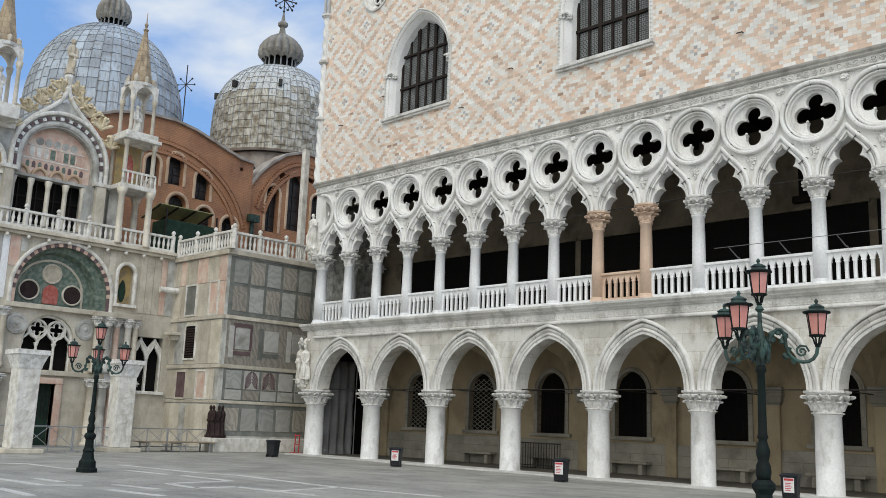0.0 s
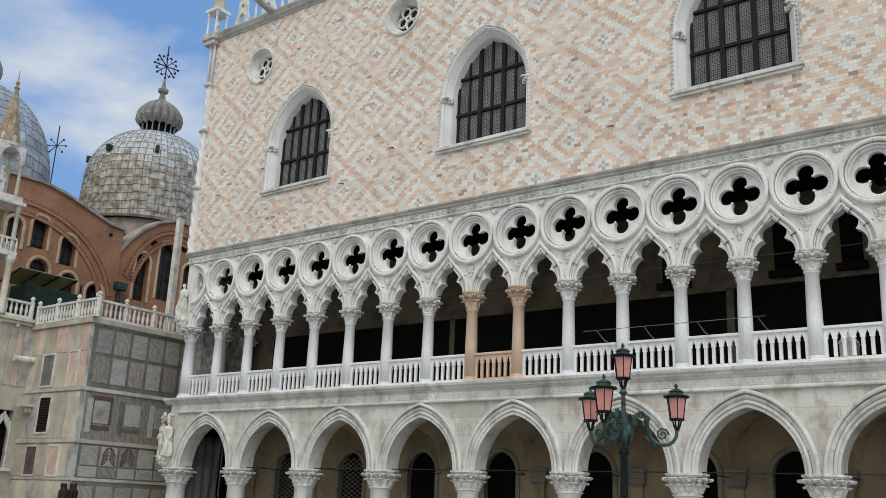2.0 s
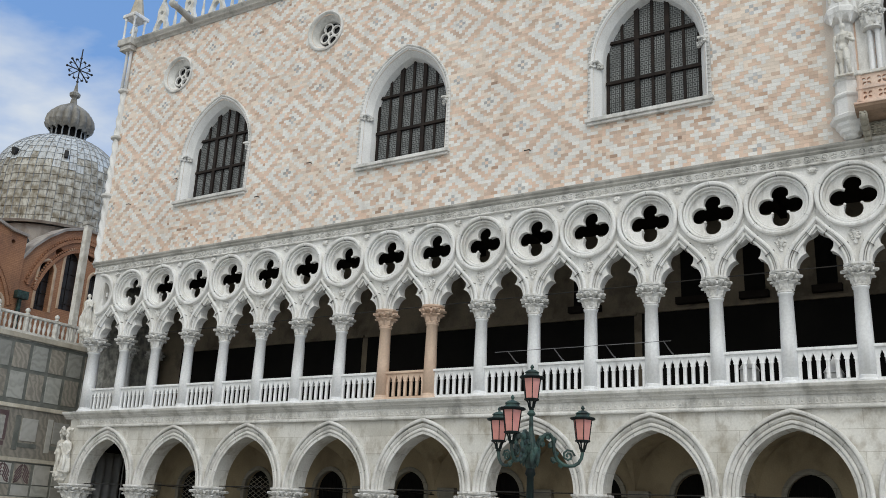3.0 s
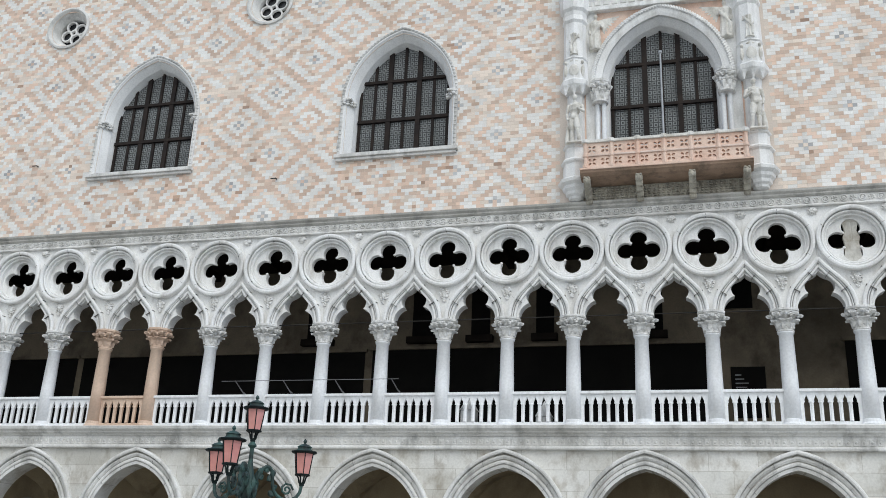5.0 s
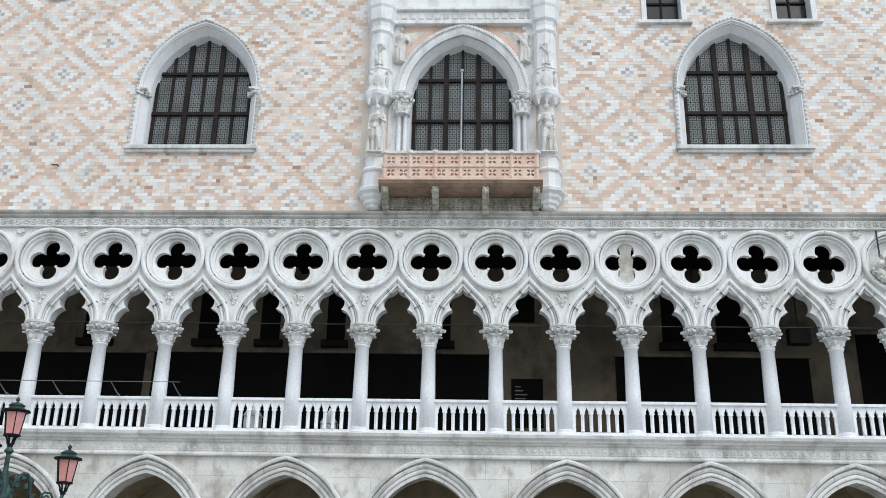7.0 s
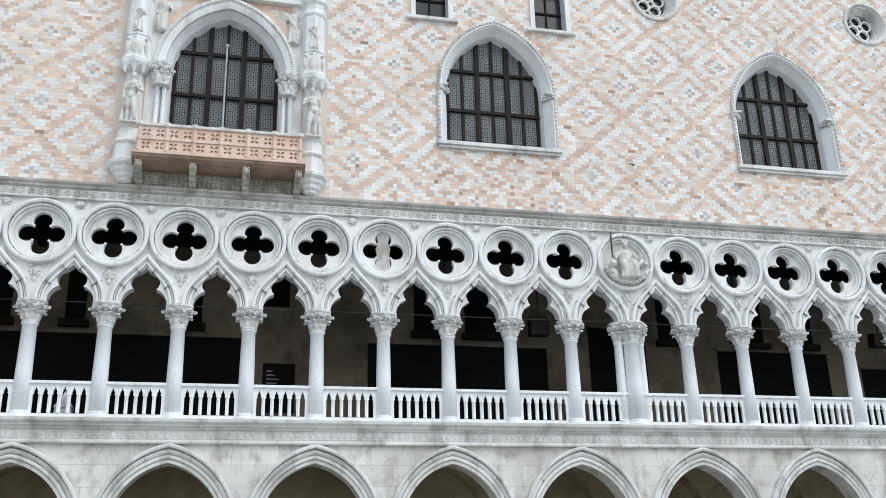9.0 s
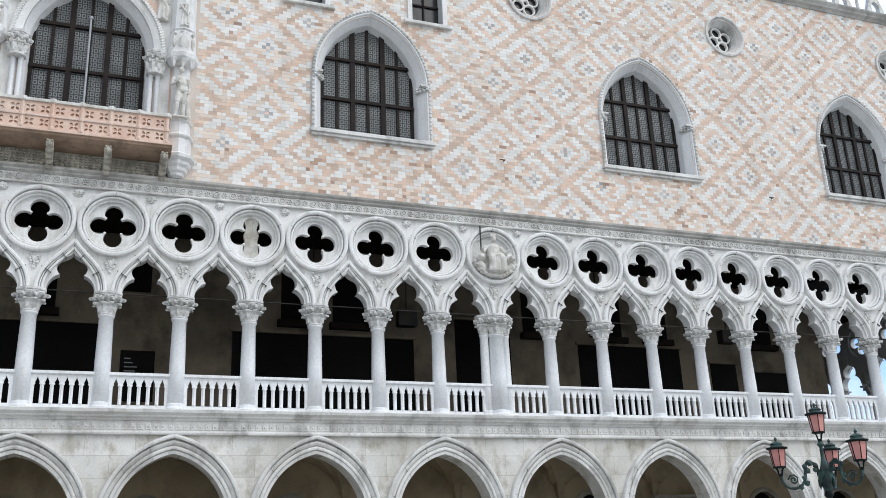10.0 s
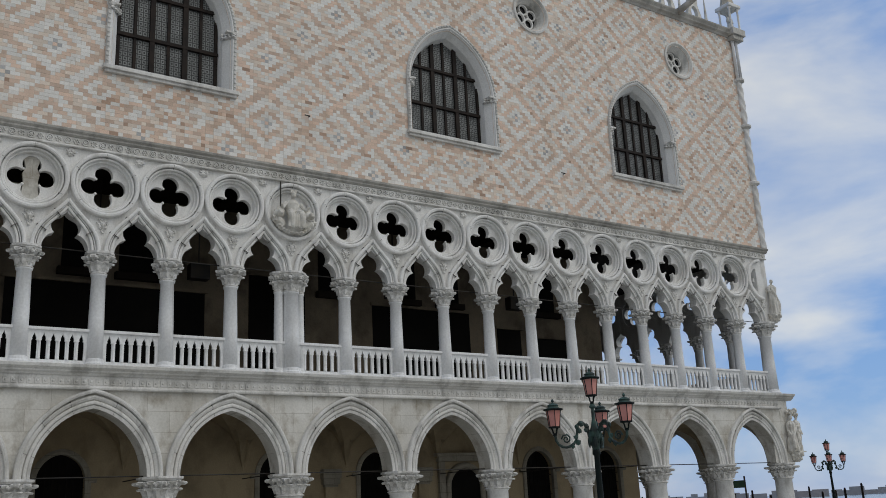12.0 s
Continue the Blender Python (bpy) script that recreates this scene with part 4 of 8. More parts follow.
# balustrades between the columns
def balustrade(stone, label):
    b = thing("balustrade", pose(BAY / 2, 0.2, 0), label, "balustrade", "balustrades of the loggia")
    w = BAY / 2 - 0.2
    n = 6
    pitch = 2 * (w - 0.07) / n
    holes = []
    for i in range(n):
        c = -w + 0.07 + (i + 0.5) * pitch
        left_ = [(c - 0.078, 6.4), (c - 0.078, 6.93)] + bez((c - 0.05, 6.96), (c - 0.085, 7.03), (c - 0.02, 7.06), (c, 7.17), 4)
        holes.append(left_ + [(2 * c - x_, z_) for x_, z_ in left_[-2::-1]])
    part("pierced_panel", slab(bmesh.new(), [(-w, Z_FLOOR), (w, Z_FLOOR), (w, 7.24), (-w, 7.24)], holes, -0.035, 0.045), stone, b)
    part("top_rail", boxes((-w, w, -0.11, 0.12, 7.24, Z_RAIL), bevel=0.018), stone, b)
    post = part("baluster", lathe(bmesh.new(), [(0.048, 6.4), (0.05, 6.44), (0.034, 6.48), (0.034, 6.9), (0.05, 6.93), (0.046, 6.97)], 8, cy=-0.02), stone, b, smooth=True)
    post.matrix_basis = pose(-w + 0.07 + pitch, 0, 0)
    for i in range(2, n):
        share(post, b, pose(-w + 0.07 + i * pitch, 0, 0))
    return b


bl = balustrade(M_SHAFT, "white stone parapet with pointed slots between columns")
pb = balustrade(M_PINK, "pink marble parapet with pointed slots between pink columns")
pb.matrix_basis = pose(8.5 * BAY, 0.2, 0)
for k in range(1, N):
    if k == 8:
        continue
    copy_thing(bl, pose((k + 0.5) * BAY, 0.2, 0))
for k in range(7):
    copy_thing(bl, south(k + 0.5, BAY) @ pose(0, 0.2, 0))

# floors, ceilings and rear walls of arcade and loggia
Y_END = 16.6
tagged(part("step", boxes((-1.0, LEN + 0.95, -0.62, 0.74, GZ - 0.2, GZ + 0.055), bevel=0.015), M_LINE), "worn pale stone step under the arcade", "step", kind="structure")
tagged(part("arcade_floor", boxes((-1.0, LEN + 0.95, 0.741, Y_END, GZ - 0.2, GZ + 0.05)), M_ARCFLOOR), "worn stone floor under the arcade, darkened for its shade", "floor", kind="structure")
# floor and ceiling near-black: the loggia's shade is put into their colour
tagged(part("loggia_floor", boxes((X0, LEN, 0.5, Y_END, 5.75, Z_FLOOR)), M_TIMBER_SHADE), "stone floor of the loggia, coloured near-black for shade", "floor", kind="structure")
tagged(part("loggia_ceiling", boxes((X0, LEN + 0.3, 0.43, Y_END, 13.0, 13.2)), M_TIMBER_SHADE), "beamed ceiling of the loggia, coloured near-black for shade", "ceiling", kind="structure")


def vault(x0, x1, y0, y1):
    """One cross vault of the arcade: two pointed tunnels meeting."""
    bm = bmesh.new()
    nx, ny = 16, 12
    g = []
    for j in range(ny + 1):
        row = []
        for i in range(nx + 1):
            u, v = abs(2 * i / nx - 1), abs(2 * j / ny - 1)
            z = max(math.sqrt(max(0, 1 - u * u)), math.sqrt(max(0, 1 - v * v)))
            row.append(bm.verts.new((x0 + (x1 - x0) * i / nx, y0 + (y1 - y0) * j / ny, 3.4 + 1.95 * z)))
        g.append(row)
    for j in range(ny):
        for i in range(nx):
            bm.faces.new((g[j][i], g[j][i + 1], g[j + 1][i + 1], g[j + 1][i]))
    return bm


bm = vault(0, 2 * BAY, 0.65, Y_BACK)
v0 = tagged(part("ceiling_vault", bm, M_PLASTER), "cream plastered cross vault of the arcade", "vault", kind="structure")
for k in range(1, 18):
    o = new("ceiling_vault", v0.data)
    o.matrix_basis = pose(k * 2 * BAY, 0, 0)
    tagged(o, "cream plastered cross vault of the arcade", "vault", kind="structure")
for k in range(1, 4):
    o = new("ceiling_vault", v0.data)
    o.matrix_basis = south(k, 2 * BAY)
    tagged(o, "cream plastered cross vault of the arcade", "vault", kind="structure")

WIN_X = [3.2, 7.34, 11.42, 15.45, 19.7, 23.7, 27.1, 30.8, 35.1, 39.1, 43.8, 51.3, 55.4, 59.5, 63.5, 67.5]
DOORS = (13,)
X_ARC = 69.45              # the arcade's rear wall reaches a little farther than the loggia's
holes = [pointed(0.76, 1.45, 3.2, 0.84, 8, x) for i, x in enumerate(WIN_X) if i not in DOORS]
bm = slab(bmesh.new(), [(X0, GZ), (X_ARC, GZ), (X_ARC, 5.8), (X0, 5.8)], holes, Y_BACK, Y_BACK + 0.5)
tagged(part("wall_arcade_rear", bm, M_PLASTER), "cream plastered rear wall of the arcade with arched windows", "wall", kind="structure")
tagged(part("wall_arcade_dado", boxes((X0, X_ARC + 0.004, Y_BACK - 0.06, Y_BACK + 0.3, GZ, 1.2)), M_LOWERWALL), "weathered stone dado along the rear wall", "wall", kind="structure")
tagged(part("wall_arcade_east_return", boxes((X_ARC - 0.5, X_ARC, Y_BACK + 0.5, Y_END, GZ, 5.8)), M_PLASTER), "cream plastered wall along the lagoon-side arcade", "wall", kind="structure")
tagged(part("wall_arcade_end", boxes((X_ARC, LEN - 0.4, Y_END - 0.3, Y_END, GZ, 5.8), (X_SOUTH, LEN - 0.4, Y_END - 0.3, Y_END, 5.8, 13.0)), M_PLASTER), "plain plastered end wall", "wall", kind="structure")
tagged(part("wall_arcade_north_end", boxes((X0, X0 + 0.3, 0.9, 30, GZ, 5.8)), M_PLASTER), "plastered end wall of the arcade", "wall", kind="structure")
tagged(part("wall_loggia_rear", boxes((X0, X_SOUTH, Y_BACK, Y_BACK + 0.5, 5.8, 13.0)), M_LOGGIA), "stained rear wall of the loggia, toned darker for its shade", "wall", kind="structure")
tagged(part("wall_loggia_return", boxes((X_SOUTH - 0.5, X_SOUTH, Y_BACK + 0.5, Y_END, 5.8, 13.0)), M_LOGGIA), "rear wall of the lagoon-side loggia, toned darker for its shade", "wall", kind="structure")


def arcade_window(x):
    w = thing("arcade_window", pose(x, Y_BACK, 0), "dark barred arched window in a pale stone surround", "window", "windows under the arcade")
    # pane in flat black: the unlit inside is put into its colour
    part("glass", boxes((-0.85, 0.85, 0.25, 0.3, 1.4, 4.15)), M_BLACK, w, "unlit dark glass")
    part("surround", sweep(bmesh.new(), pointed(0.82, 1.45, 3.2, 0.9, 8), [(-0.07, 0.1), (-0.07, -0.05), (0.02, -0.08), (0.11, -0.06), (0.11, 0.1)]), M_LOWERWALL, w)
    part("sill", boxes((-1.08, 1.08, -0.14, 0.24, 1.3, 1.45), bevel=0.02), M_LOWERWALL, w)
    bars = bmesh.new()
    if x < 9:
        for q in range(-7, 15):
            z_ = 1.5 + 0.2 * q
            for s_ in (-1, 1):
                u0, u1 = max(0.0, (1.46 - z_) / 0.85), min(1.0, (3.75 - z_) / 0.85)
                if u1 > u0:
                    limb(bars, (s_ * (-0.72 + 1.44 * u0), 0.13, z_ + 0.85 * u0), (s_ * (-0.72 + 1.44 * u1), 0.13, z_ + 0.85 * u1), 0.014, 0.014)
    for i in range(-2, 3) if x > 9 else ():
        box(bars, i * 0.22 - 0.012, i * 0.22 + 0.012, 0.12, 0.15, 1.45, 3.95 - 0.09 * i * i)
    for z in (1.8, 2.2, 2.6, 3.0) if x > 9 else ():
        box(bars, -0.76, 0.76, 0.13, 0.145, z - 0.012, z + 0.012)
    part("grille", bars, M_LOWERWALL if x < 9 else M_BLACK, w)
    cap = part("impost", boxes((-1.1, -0.84, -0.12, 0.0, 3.12, 3.24), bevel=0.02), M_LOWERWALL, w)
    share(cap, w, pose(1.94, 0, 0))
    return w


aw = None
for i, x in enumerate(WIN_X):
    if i in DOORS:
        continue
    aw = copy_thing(aw, pose(x, Y_BACK, 0)) if i not in (0, 2) else arcade_window(x)


def arcade_door(x):
    d = thing("arcade_door", pose(x, Y_BACK, 0), "tall carved stone portal with a dark doorway under the arcade", "door", "portals under the arcade")
    # flat black face in place of the doorway's unlit depth
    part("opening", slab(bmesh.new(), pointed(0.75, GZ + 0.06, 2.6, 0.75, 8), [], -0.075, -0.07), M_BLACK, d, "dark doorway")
    part("surround", sweep(bmesh.new(), pointed(0.85, GZ + 0.06, 2.6, 0.85, 8), roll(0.12, -0.2, 0.0)), M_LOWERWALL, d)
    part("lintel", boxes((-1.35, 1.35, -0.22, 0, 3.62, 3.82), (-1.45, 1.45, -0.3, 0, 3.82, 3.95), bevel=0.02), M_LOWERWALL, d)
    post = part("pilaster", boxes((-1.3, -1.0, -0.16, 0, GZ + 0.06, 3.62), bevel=0.02), M_LOWERWALL, d)
    share(post, d, pose(2.3, 0, 0))
    return d


for i in DOORS:
    arcade_door(WIN_X[i])


def pilaster(x):
    p = thing("arcade_pilaster", pose(x, Y_BACK, 0), "plain cream pilaster with a moulded capital on the rear wall", "pilaster", "pilasters under the arcade")
    part("shaft", boxes((-0.24, 0.24, -0.15, 0, GZ + 0.05, 2.75), bevel=0.01), M_PLASTER, p)
    part("capital", boxes((-0.28, 0.28, -0.19, 0, 2.75, 2.85), (-0.34, 0.34, -0.24, 0, 2.85, 3.06), (-0.38, 0.38, -0.28, 0, 3.06, 3.4), bevel=0.015), M_LOWERWALL, p)
    return p


pl = pilaster(0.85)
for a_, b_ in zip(WIN_X, WIN_X[1:]):
    if b_ - a_ < 5:
        copy_thing(pl, pose((a_ + b_) / 2 - 0.25 * (a_ < 30), Y_BACK, 0))


def bench(x):
    b = thing("stone_bench", pose(x, Y_BACK - 0.3, GZ + 0.055), "low worn stone bench against the rear wall", "bench", "benches under the arcade")
    part("seat", boxes((-1.0, 1.0, -0.22, 0.22, 0.4, 0.5), bevel=0.02), M_LOWERWALL, b)
    leg = part("leg", boxes((-0.8, -0.6, -0.16, 0.16, 0, 0.4), bevel=0.02), M_LOWERWALL, b)
    share(leg, b, pose(1.4, 0, 0))
    return b


be = bench(7.4)
for i in (2, 3, 4, 5, 6, 7, 8, 9, 10):
    copy_thing(be, pose(WIN_X[i], Y_BACK - 0.3, GZ + 0.055))


# flat black sheets for the openings' unlit depth, a notice and hanging lamps in the loggia
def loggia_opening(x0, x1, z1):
    o = thing("loggia_opening", pose(0, Y_BACK, 0), "wide black sheet for an unlit opening in the loggia's rear wall", "opening", "openings of the loggia")
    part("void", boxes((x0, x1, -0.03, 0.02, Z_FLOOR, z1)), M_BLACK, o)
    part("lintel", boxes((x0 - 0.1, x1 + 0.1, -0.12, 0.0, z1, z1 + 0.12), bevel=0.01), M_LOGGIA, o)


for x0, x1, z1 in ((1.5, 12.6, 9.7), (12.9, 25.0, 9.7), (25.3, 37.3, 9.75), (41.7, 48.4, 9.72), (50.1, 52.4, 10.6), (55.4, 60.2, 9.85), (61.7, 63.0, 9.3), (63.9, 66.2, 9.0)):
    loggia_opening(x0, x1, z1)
# upper windows as flat black sheets for their dark insides, with dark sill boxes
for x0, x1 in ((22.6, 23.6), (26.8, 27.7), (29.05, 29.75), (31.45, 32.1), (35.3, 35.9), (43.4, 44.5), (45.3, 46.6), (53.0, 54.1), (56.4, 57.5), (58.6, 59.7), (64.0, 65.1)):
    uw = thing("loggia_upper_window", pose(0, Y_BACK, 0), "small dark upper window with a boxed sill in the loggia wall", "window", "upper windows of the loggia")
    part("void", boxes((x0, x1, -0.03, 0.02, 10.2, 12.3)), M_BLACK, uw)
    part("sill_box", boxes((x0 - 0.15, x1 + 0.15, -0.3, -0.031, 9.95, 10.2), bevel=0.02), M_TIMBER_SHADE, uw)
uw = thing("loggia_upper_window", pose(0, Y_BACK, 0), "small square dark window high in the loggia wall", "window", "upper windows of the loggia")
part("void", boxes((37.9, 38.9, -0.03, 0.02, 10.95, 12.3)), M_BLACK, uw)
w = thing("notice_board", pose(38.6, Y_BACK - 0.04, 0), "black notice board with pale lettering bars", "sign")
part("board", boxes((-0.55, 0.55, -0.02, 0.03, 7.2, 8.9), bevel=0.008), M_BLACK, w)
bm = bmesh.new()
for i, (a, b_) in enumerate(((0.2, 0.3), (0.28, 0.25), (0.42, 0.5), (0.36, 0.2))):
    box(bm, -0.42, -0.42 + a, -0.034, -0.021, 8.6 - 0.14 * i, 8.64 - 0.14 * i)
part("print_bar", bm, M_LEADDARK, w, "pale bars of writing")
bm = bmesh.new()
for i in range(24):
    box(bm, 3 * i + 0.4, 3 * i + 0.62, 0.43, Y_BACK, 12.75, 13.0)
tagged(part("ceiling_beam", bm, M_TIMBER_SHADE), "dark timber beams of the loggia ceiling", "beam", kind="structure")


def tie_rod(z, k0, label):
    bm = lathe(bmesh.new(), [(0.018, 0), (0.018, LEN)], 8)
    r = tagged(part("tie_rod", bm, M_IRON), label, "tie rod")
    r.matrix_basis = pose(0, k0, z, 0, 90, 0)


tie_rod(9.72, 0.25, "dark iron tie rod running through the loggia arches")
tie_rod(3.1, 0.35, "dark iron tie rod running through the arcade arches")
ct = tagged(part("cross_tie", boxes((-0.015, 0.015, 0.5, Y_BACK, 3.12, 3.15)), M_IRON), "dark iron cross tie under the arcade vault", "tie rod", "cross ties")
ct.matrix_basis = pose(4.16, 0, 0)
for k in range(2, 17):
    copy_thing(ct, pose(k * 4.16, 0, 0))

# thin safety rail on brackets outside three bays of the loggia
sr = thing("safety_rail", pose(10.45 * BAY, -0.15, 7.34), "thin grey metal rail on brackets above the parapet", "rail")
part("rail", boxes((0, 2.95 * BAY, -0.309, -0.291, 0.316, 0.334)), M_RAIL, sr)
bm = bmesh.new()
limb(bm, (0.14, 0.2, 0.0), (0.14, 0.05, 0.02), 0.02, 0.02)
limb(bm, (0.14, 0.05, 0.0), (0, -0.3, 0.32), 0.02, 0.015)
br = part("bracket", bm, M_RAIL, sr)
br.matrix_basis = pose(0.5, 0, 0)
for x in (2.2, 4.0, 5.9):
    share(br, sr, pose(x, 0, 0))

# ---------------------------------------------------------------- upper wall of the palace
WINDOWS = [6.55, 17.0, 27.14, 36.3, 45.66, 57.0, 67.75]
OCULI = [3.3, 12.5, 61.5, 70.95, 52.2, 21.6]
Z_SILL, Z_IMPOST, RISE = 15.83, 18.0, 2.64
HALF = 1.98
SMALL = [(43.35, 20.72), (47.85, 20.72)]    # small square windows over the fifth window


LX, LZ, OX, OZ = 2.81, 2.49, 1.22, 0.003      # lozenge lattice of the wall and its origin


def lattice(i, j):
    """Signed steps from the nearest lozenge centre, along and up, in cells."""
    du, dv = (i + 10) % 20 - 10, (j + 10) % 20 - 10
    if abs(du) + abs(dv) > 10:
        du, dv = du - math.copysign(10, du), dv - math.copysign(10, dv)
    return int(du), int(dv)


def in_opening(x, z):
    for c in WINDOWS:
        if abs(x - c) < HALF + 0.04 and z > Z_SILL - 0.12:
            if z < Z_IMPOST:
                return True
            r = (RISE * RISE + HALF * HALF) / (2 * HALF) + 0.04
            if math.hypot(abs(x - c) + r - 0.04 - HALF, z - Z_IMPOST) < r:
                return True
    for c in OCULI:
        if math.hypot(x - c, z - 22.7) < 0.82:
            return True
    for c, z0 in SMALL:
        if abs(x - c) < 0.72 and z0 - 0.1 < z < z0 + 2.2:
            return True
    return 32.95 < x < 39.65 and 13.5 < z < 22.4


def upper_wall():
    wall = [(X0, Z_WALL), (X1, Z_WALL), (X1, Z_TOP), (X0, Z_TOP)]
    holes = [pointed(HALF, Z_SILL - (0.3 if k == 3 else 0), Z_IMPOST - (0.3 if k == 3 else 0), RISE, 10, c) for k, c in enumerate(WINDOWS)]
    holes += [circle(c, 22.7, 0.8, 24) for c in OCULI]
    holes += [[(c - 0.6, z), (c + 0.6, z), (c + 0.6, z + 2.0), (c - 0.6, z + 2.0)] for c, z in SMALL]
    bm = slab(bmesh.new(), wall, holes, 0.0, 0.75)
    w = part("wall_west", bm, M_MORTAR)
    return tagged(w, "upper palace wall of pink, white and grey marble blocks in lozenges", "wall", kind="structure")


wall_west = upper_wall()
tagged(part("wall_upper_south", boxes((X1 - 0.7, X1, 0.751, 30, Z_CORN, Z_TOP)), M_BCREAM), "upper palace wall towards the lagoon", "wall", kind="structure")
tagged(part("wall_loggia_north", boxes((X0, X0 + 0.6, 0.9, 30, 5.9, Z_CORN)), M_MARBLE_D), "carved grey stone wall closing the loggia", "wall", kind="structure")
tagged(part("wall_upper_north", boxes((X0, X0 + 0.7, 0.751, 30, Z_CORN, Z_TOP)), M_BCREAM), "upper palace wall towards the church", "wall", kind="structure")
tagged(part("wall_upper_east", boxes((X0, X1, 29.5, 30, Z_CORN, Z_TOP)), M_BCREAM), "rear wall of the palace", "wall", kind="structure")
tagged(part("roof", boxes((X0, X1, 0.3, 30, Z_TOP - 0.3, Z_TOP)), M_LEADDARK), "flat closing of the palace roof", "roof", kind="structure")

# marble blocks: lozenges of alternating rings round small grey crosses
BW, BH = LX / 20, LZ / 20
KINDS = (M_BPINK, M_BWHITE, M_BCREAM, M_BGREY, M_BRUST)
rng = np.random.default_rng(4)
def ring_of(i, j):
    """Colour of a half-block cell: 0 pink, 1 white, 2 cream, 3 grey, by rings round the nearest lozenge centre."""
    du, dv = lattice(i, j)
    d = abs(du) + abs(dv)
    key = (round((i - du) / 10) * 7 + round((j - dv) / 10) * 13 + (i - du) // 30) % 7
    if d == 0:
        return 2 if key in (1, 4) else 0
    if d == 1:
        return 2 if key == 2 else 0 if key == 5 else 3
    return 1 if d <= 3 or 6 <= d <= 8 else 0


rows_ = []
j = int(round((Z_WALL - OZ) / BH)) - 1
while OZ + (j - 0.5) * BH < Z_TOP:
    za, zt = max(Z_WALL, OZ + (j - 0.5) * BH), min(Z_TOP, OZ + (j + 0.5) * BH)
    i, last = int((X0 - OX) / BW) - 3, int((X1 - OX) / BW) + 3
    while zt - za > 0.03 and i < last:
        kind, size = ring_of(i, j), 1
        while size < 3 and ring_of(i + size, j) == kind:
            size += 1
        # a run of three cells is one and a half blocks; longer runs keep the bond
        if kind != 3 and size == 3:
            size = 2 if ring_of(i + 3, j) == kind or rng.random() < 0.5 else 1
        elif kind == 3:
            size = 1
        xa, xb = max(X0, OX + (i - 0.5) * BW), min(X1, OX + (i - 0.5 + size) * BW)
        i += size
        xm, zm = (xa + xb) / 2, (za + zt) / 2
        if xb - xa < 0.03 or in_opening(xm, zm) or in_opening(xa + 0.02, zm) or in_opening(xb - 0.02, zm):
            continue
        faded = noise.noise(Vector((xm * 0.34, zm * 0.34, 5.0))) + 0.5 * noise.noise(Vector((xm * 1.1, zm * 1.1, 9.0)))
        p = rng.random()
        if kind in (0, 1) and p < 0.15 + 0.5 * max(0.0, faded + 0.3 * max(0.0, 1 - xm / 28)):
            kind = 2
        patched = zm < Z_SILL - 0.1 and any(abs(xm - q) < 2.3 for q in WINDOWS)
        q_ = rng.random()
        if q_ > 0.992:
            kind = 4
        elif q_ > 0.975 or (patched and q_ < 0.28):
            kind = int(rng.choice((0, 1, 2, 0, 1, 4 if patched and q_ < 0.2 else 2)))
        rows_.append((xa, xb, za, kind, 0.003 + 0.005 * rng.random(), zt))
    j += 1

# the blocks nearest to the square's middle stand as pieces of their own, the rest is one joined body
NEAR = [r for r in rows_ if 29.6 < r[0] < 32.6 and Z_WALL + 0.2 < r[2] < Z_WALL + 3.4][:290]
near_set = set(NEAR)
joined = [r for r in rows_ if r not in near_set]
g = 0.003
arr = np.array([r[:3] + (r[4], r[5]) for r in joined])
xa, xb, za, dp = arr[:, 0] + g, arr[:, 1] - g, arr[:, 2] + g, arr[:, 3]
zb = arr[:, 4] - g
cnt = len(arr)
co = np.empty((cnt, 8, 3))
for i, (xs, zs, ys) in enumerate(((xa, za, -dp), (xb, za, -dp), (xb, zb, -dp), (xa, zb, -dp), (xa, za, dp * 0 + 0.02), (xb, za, dp * 0 + 0.02), (xb, zb, dp * 0 + 0.02), (xa, zb, dp * 0 + 0.02))):
    co[:, i, 0], co[:, i, 1], co[:, i, 2] = xs, ys, zs
quads = np.array([[0, 1, 2, 3], [0, 4, 5, 1], [1, 5, 6, 2], [2, 6, 7, 3], [3, 7, 4, 0]])
faces = (np.arange(cnt)[:, None, None] * 8 + quads[None]).reshape(-1, 4)
me = bpy.data.meshes.new("marble_blocks")
me.vertices.add(cnt * 8)
me.vertices.foreach_set("co", co.ravel())
me.loops.add(len(faces) * 4)
me.loops.foreach_set("vertex_index", faces.ravel().astype(np.int32))
me.polygons.add(len(faces))
me.polygons.foreach_set("loop_start", np.arange(0, len(faces) * 4, 4, dtype=np.int32))
me.polygons.foreach_set("use_smooth", np.zeros(len(faces), dtype=bool))
me.polygons.foreach_set("material_index", np.repeat([r[3] for r in joined], 5).astype(np.int32))
for m_ in KINDS:
    me.materials.append(m_)
me.update(calc_edges=True)
blocks = new("marble_blocks", me)
blocks.parent = wall_west
tagged(blocks, "pink, white and grey marble blocks in lozenge pattern", kind="stuff")
unit = {}
for xa_, xb_, za_, kind, dp_, zt_ in NEAR:
    key = (round(xb_ - xa_, 3), kind)
    if key not in unit:
        ob = part("block", boxes((g, key[0] - g, -0.007, 0.02, g, BH - g), bevel=0.002), KINDS[kind], wall_west)
        unit[key] = ob
        ob.matrix_basis = pose(xa_, 0, za_)
    else:
        share(unit[key], wall_west, pose(xa_, 0, za_))


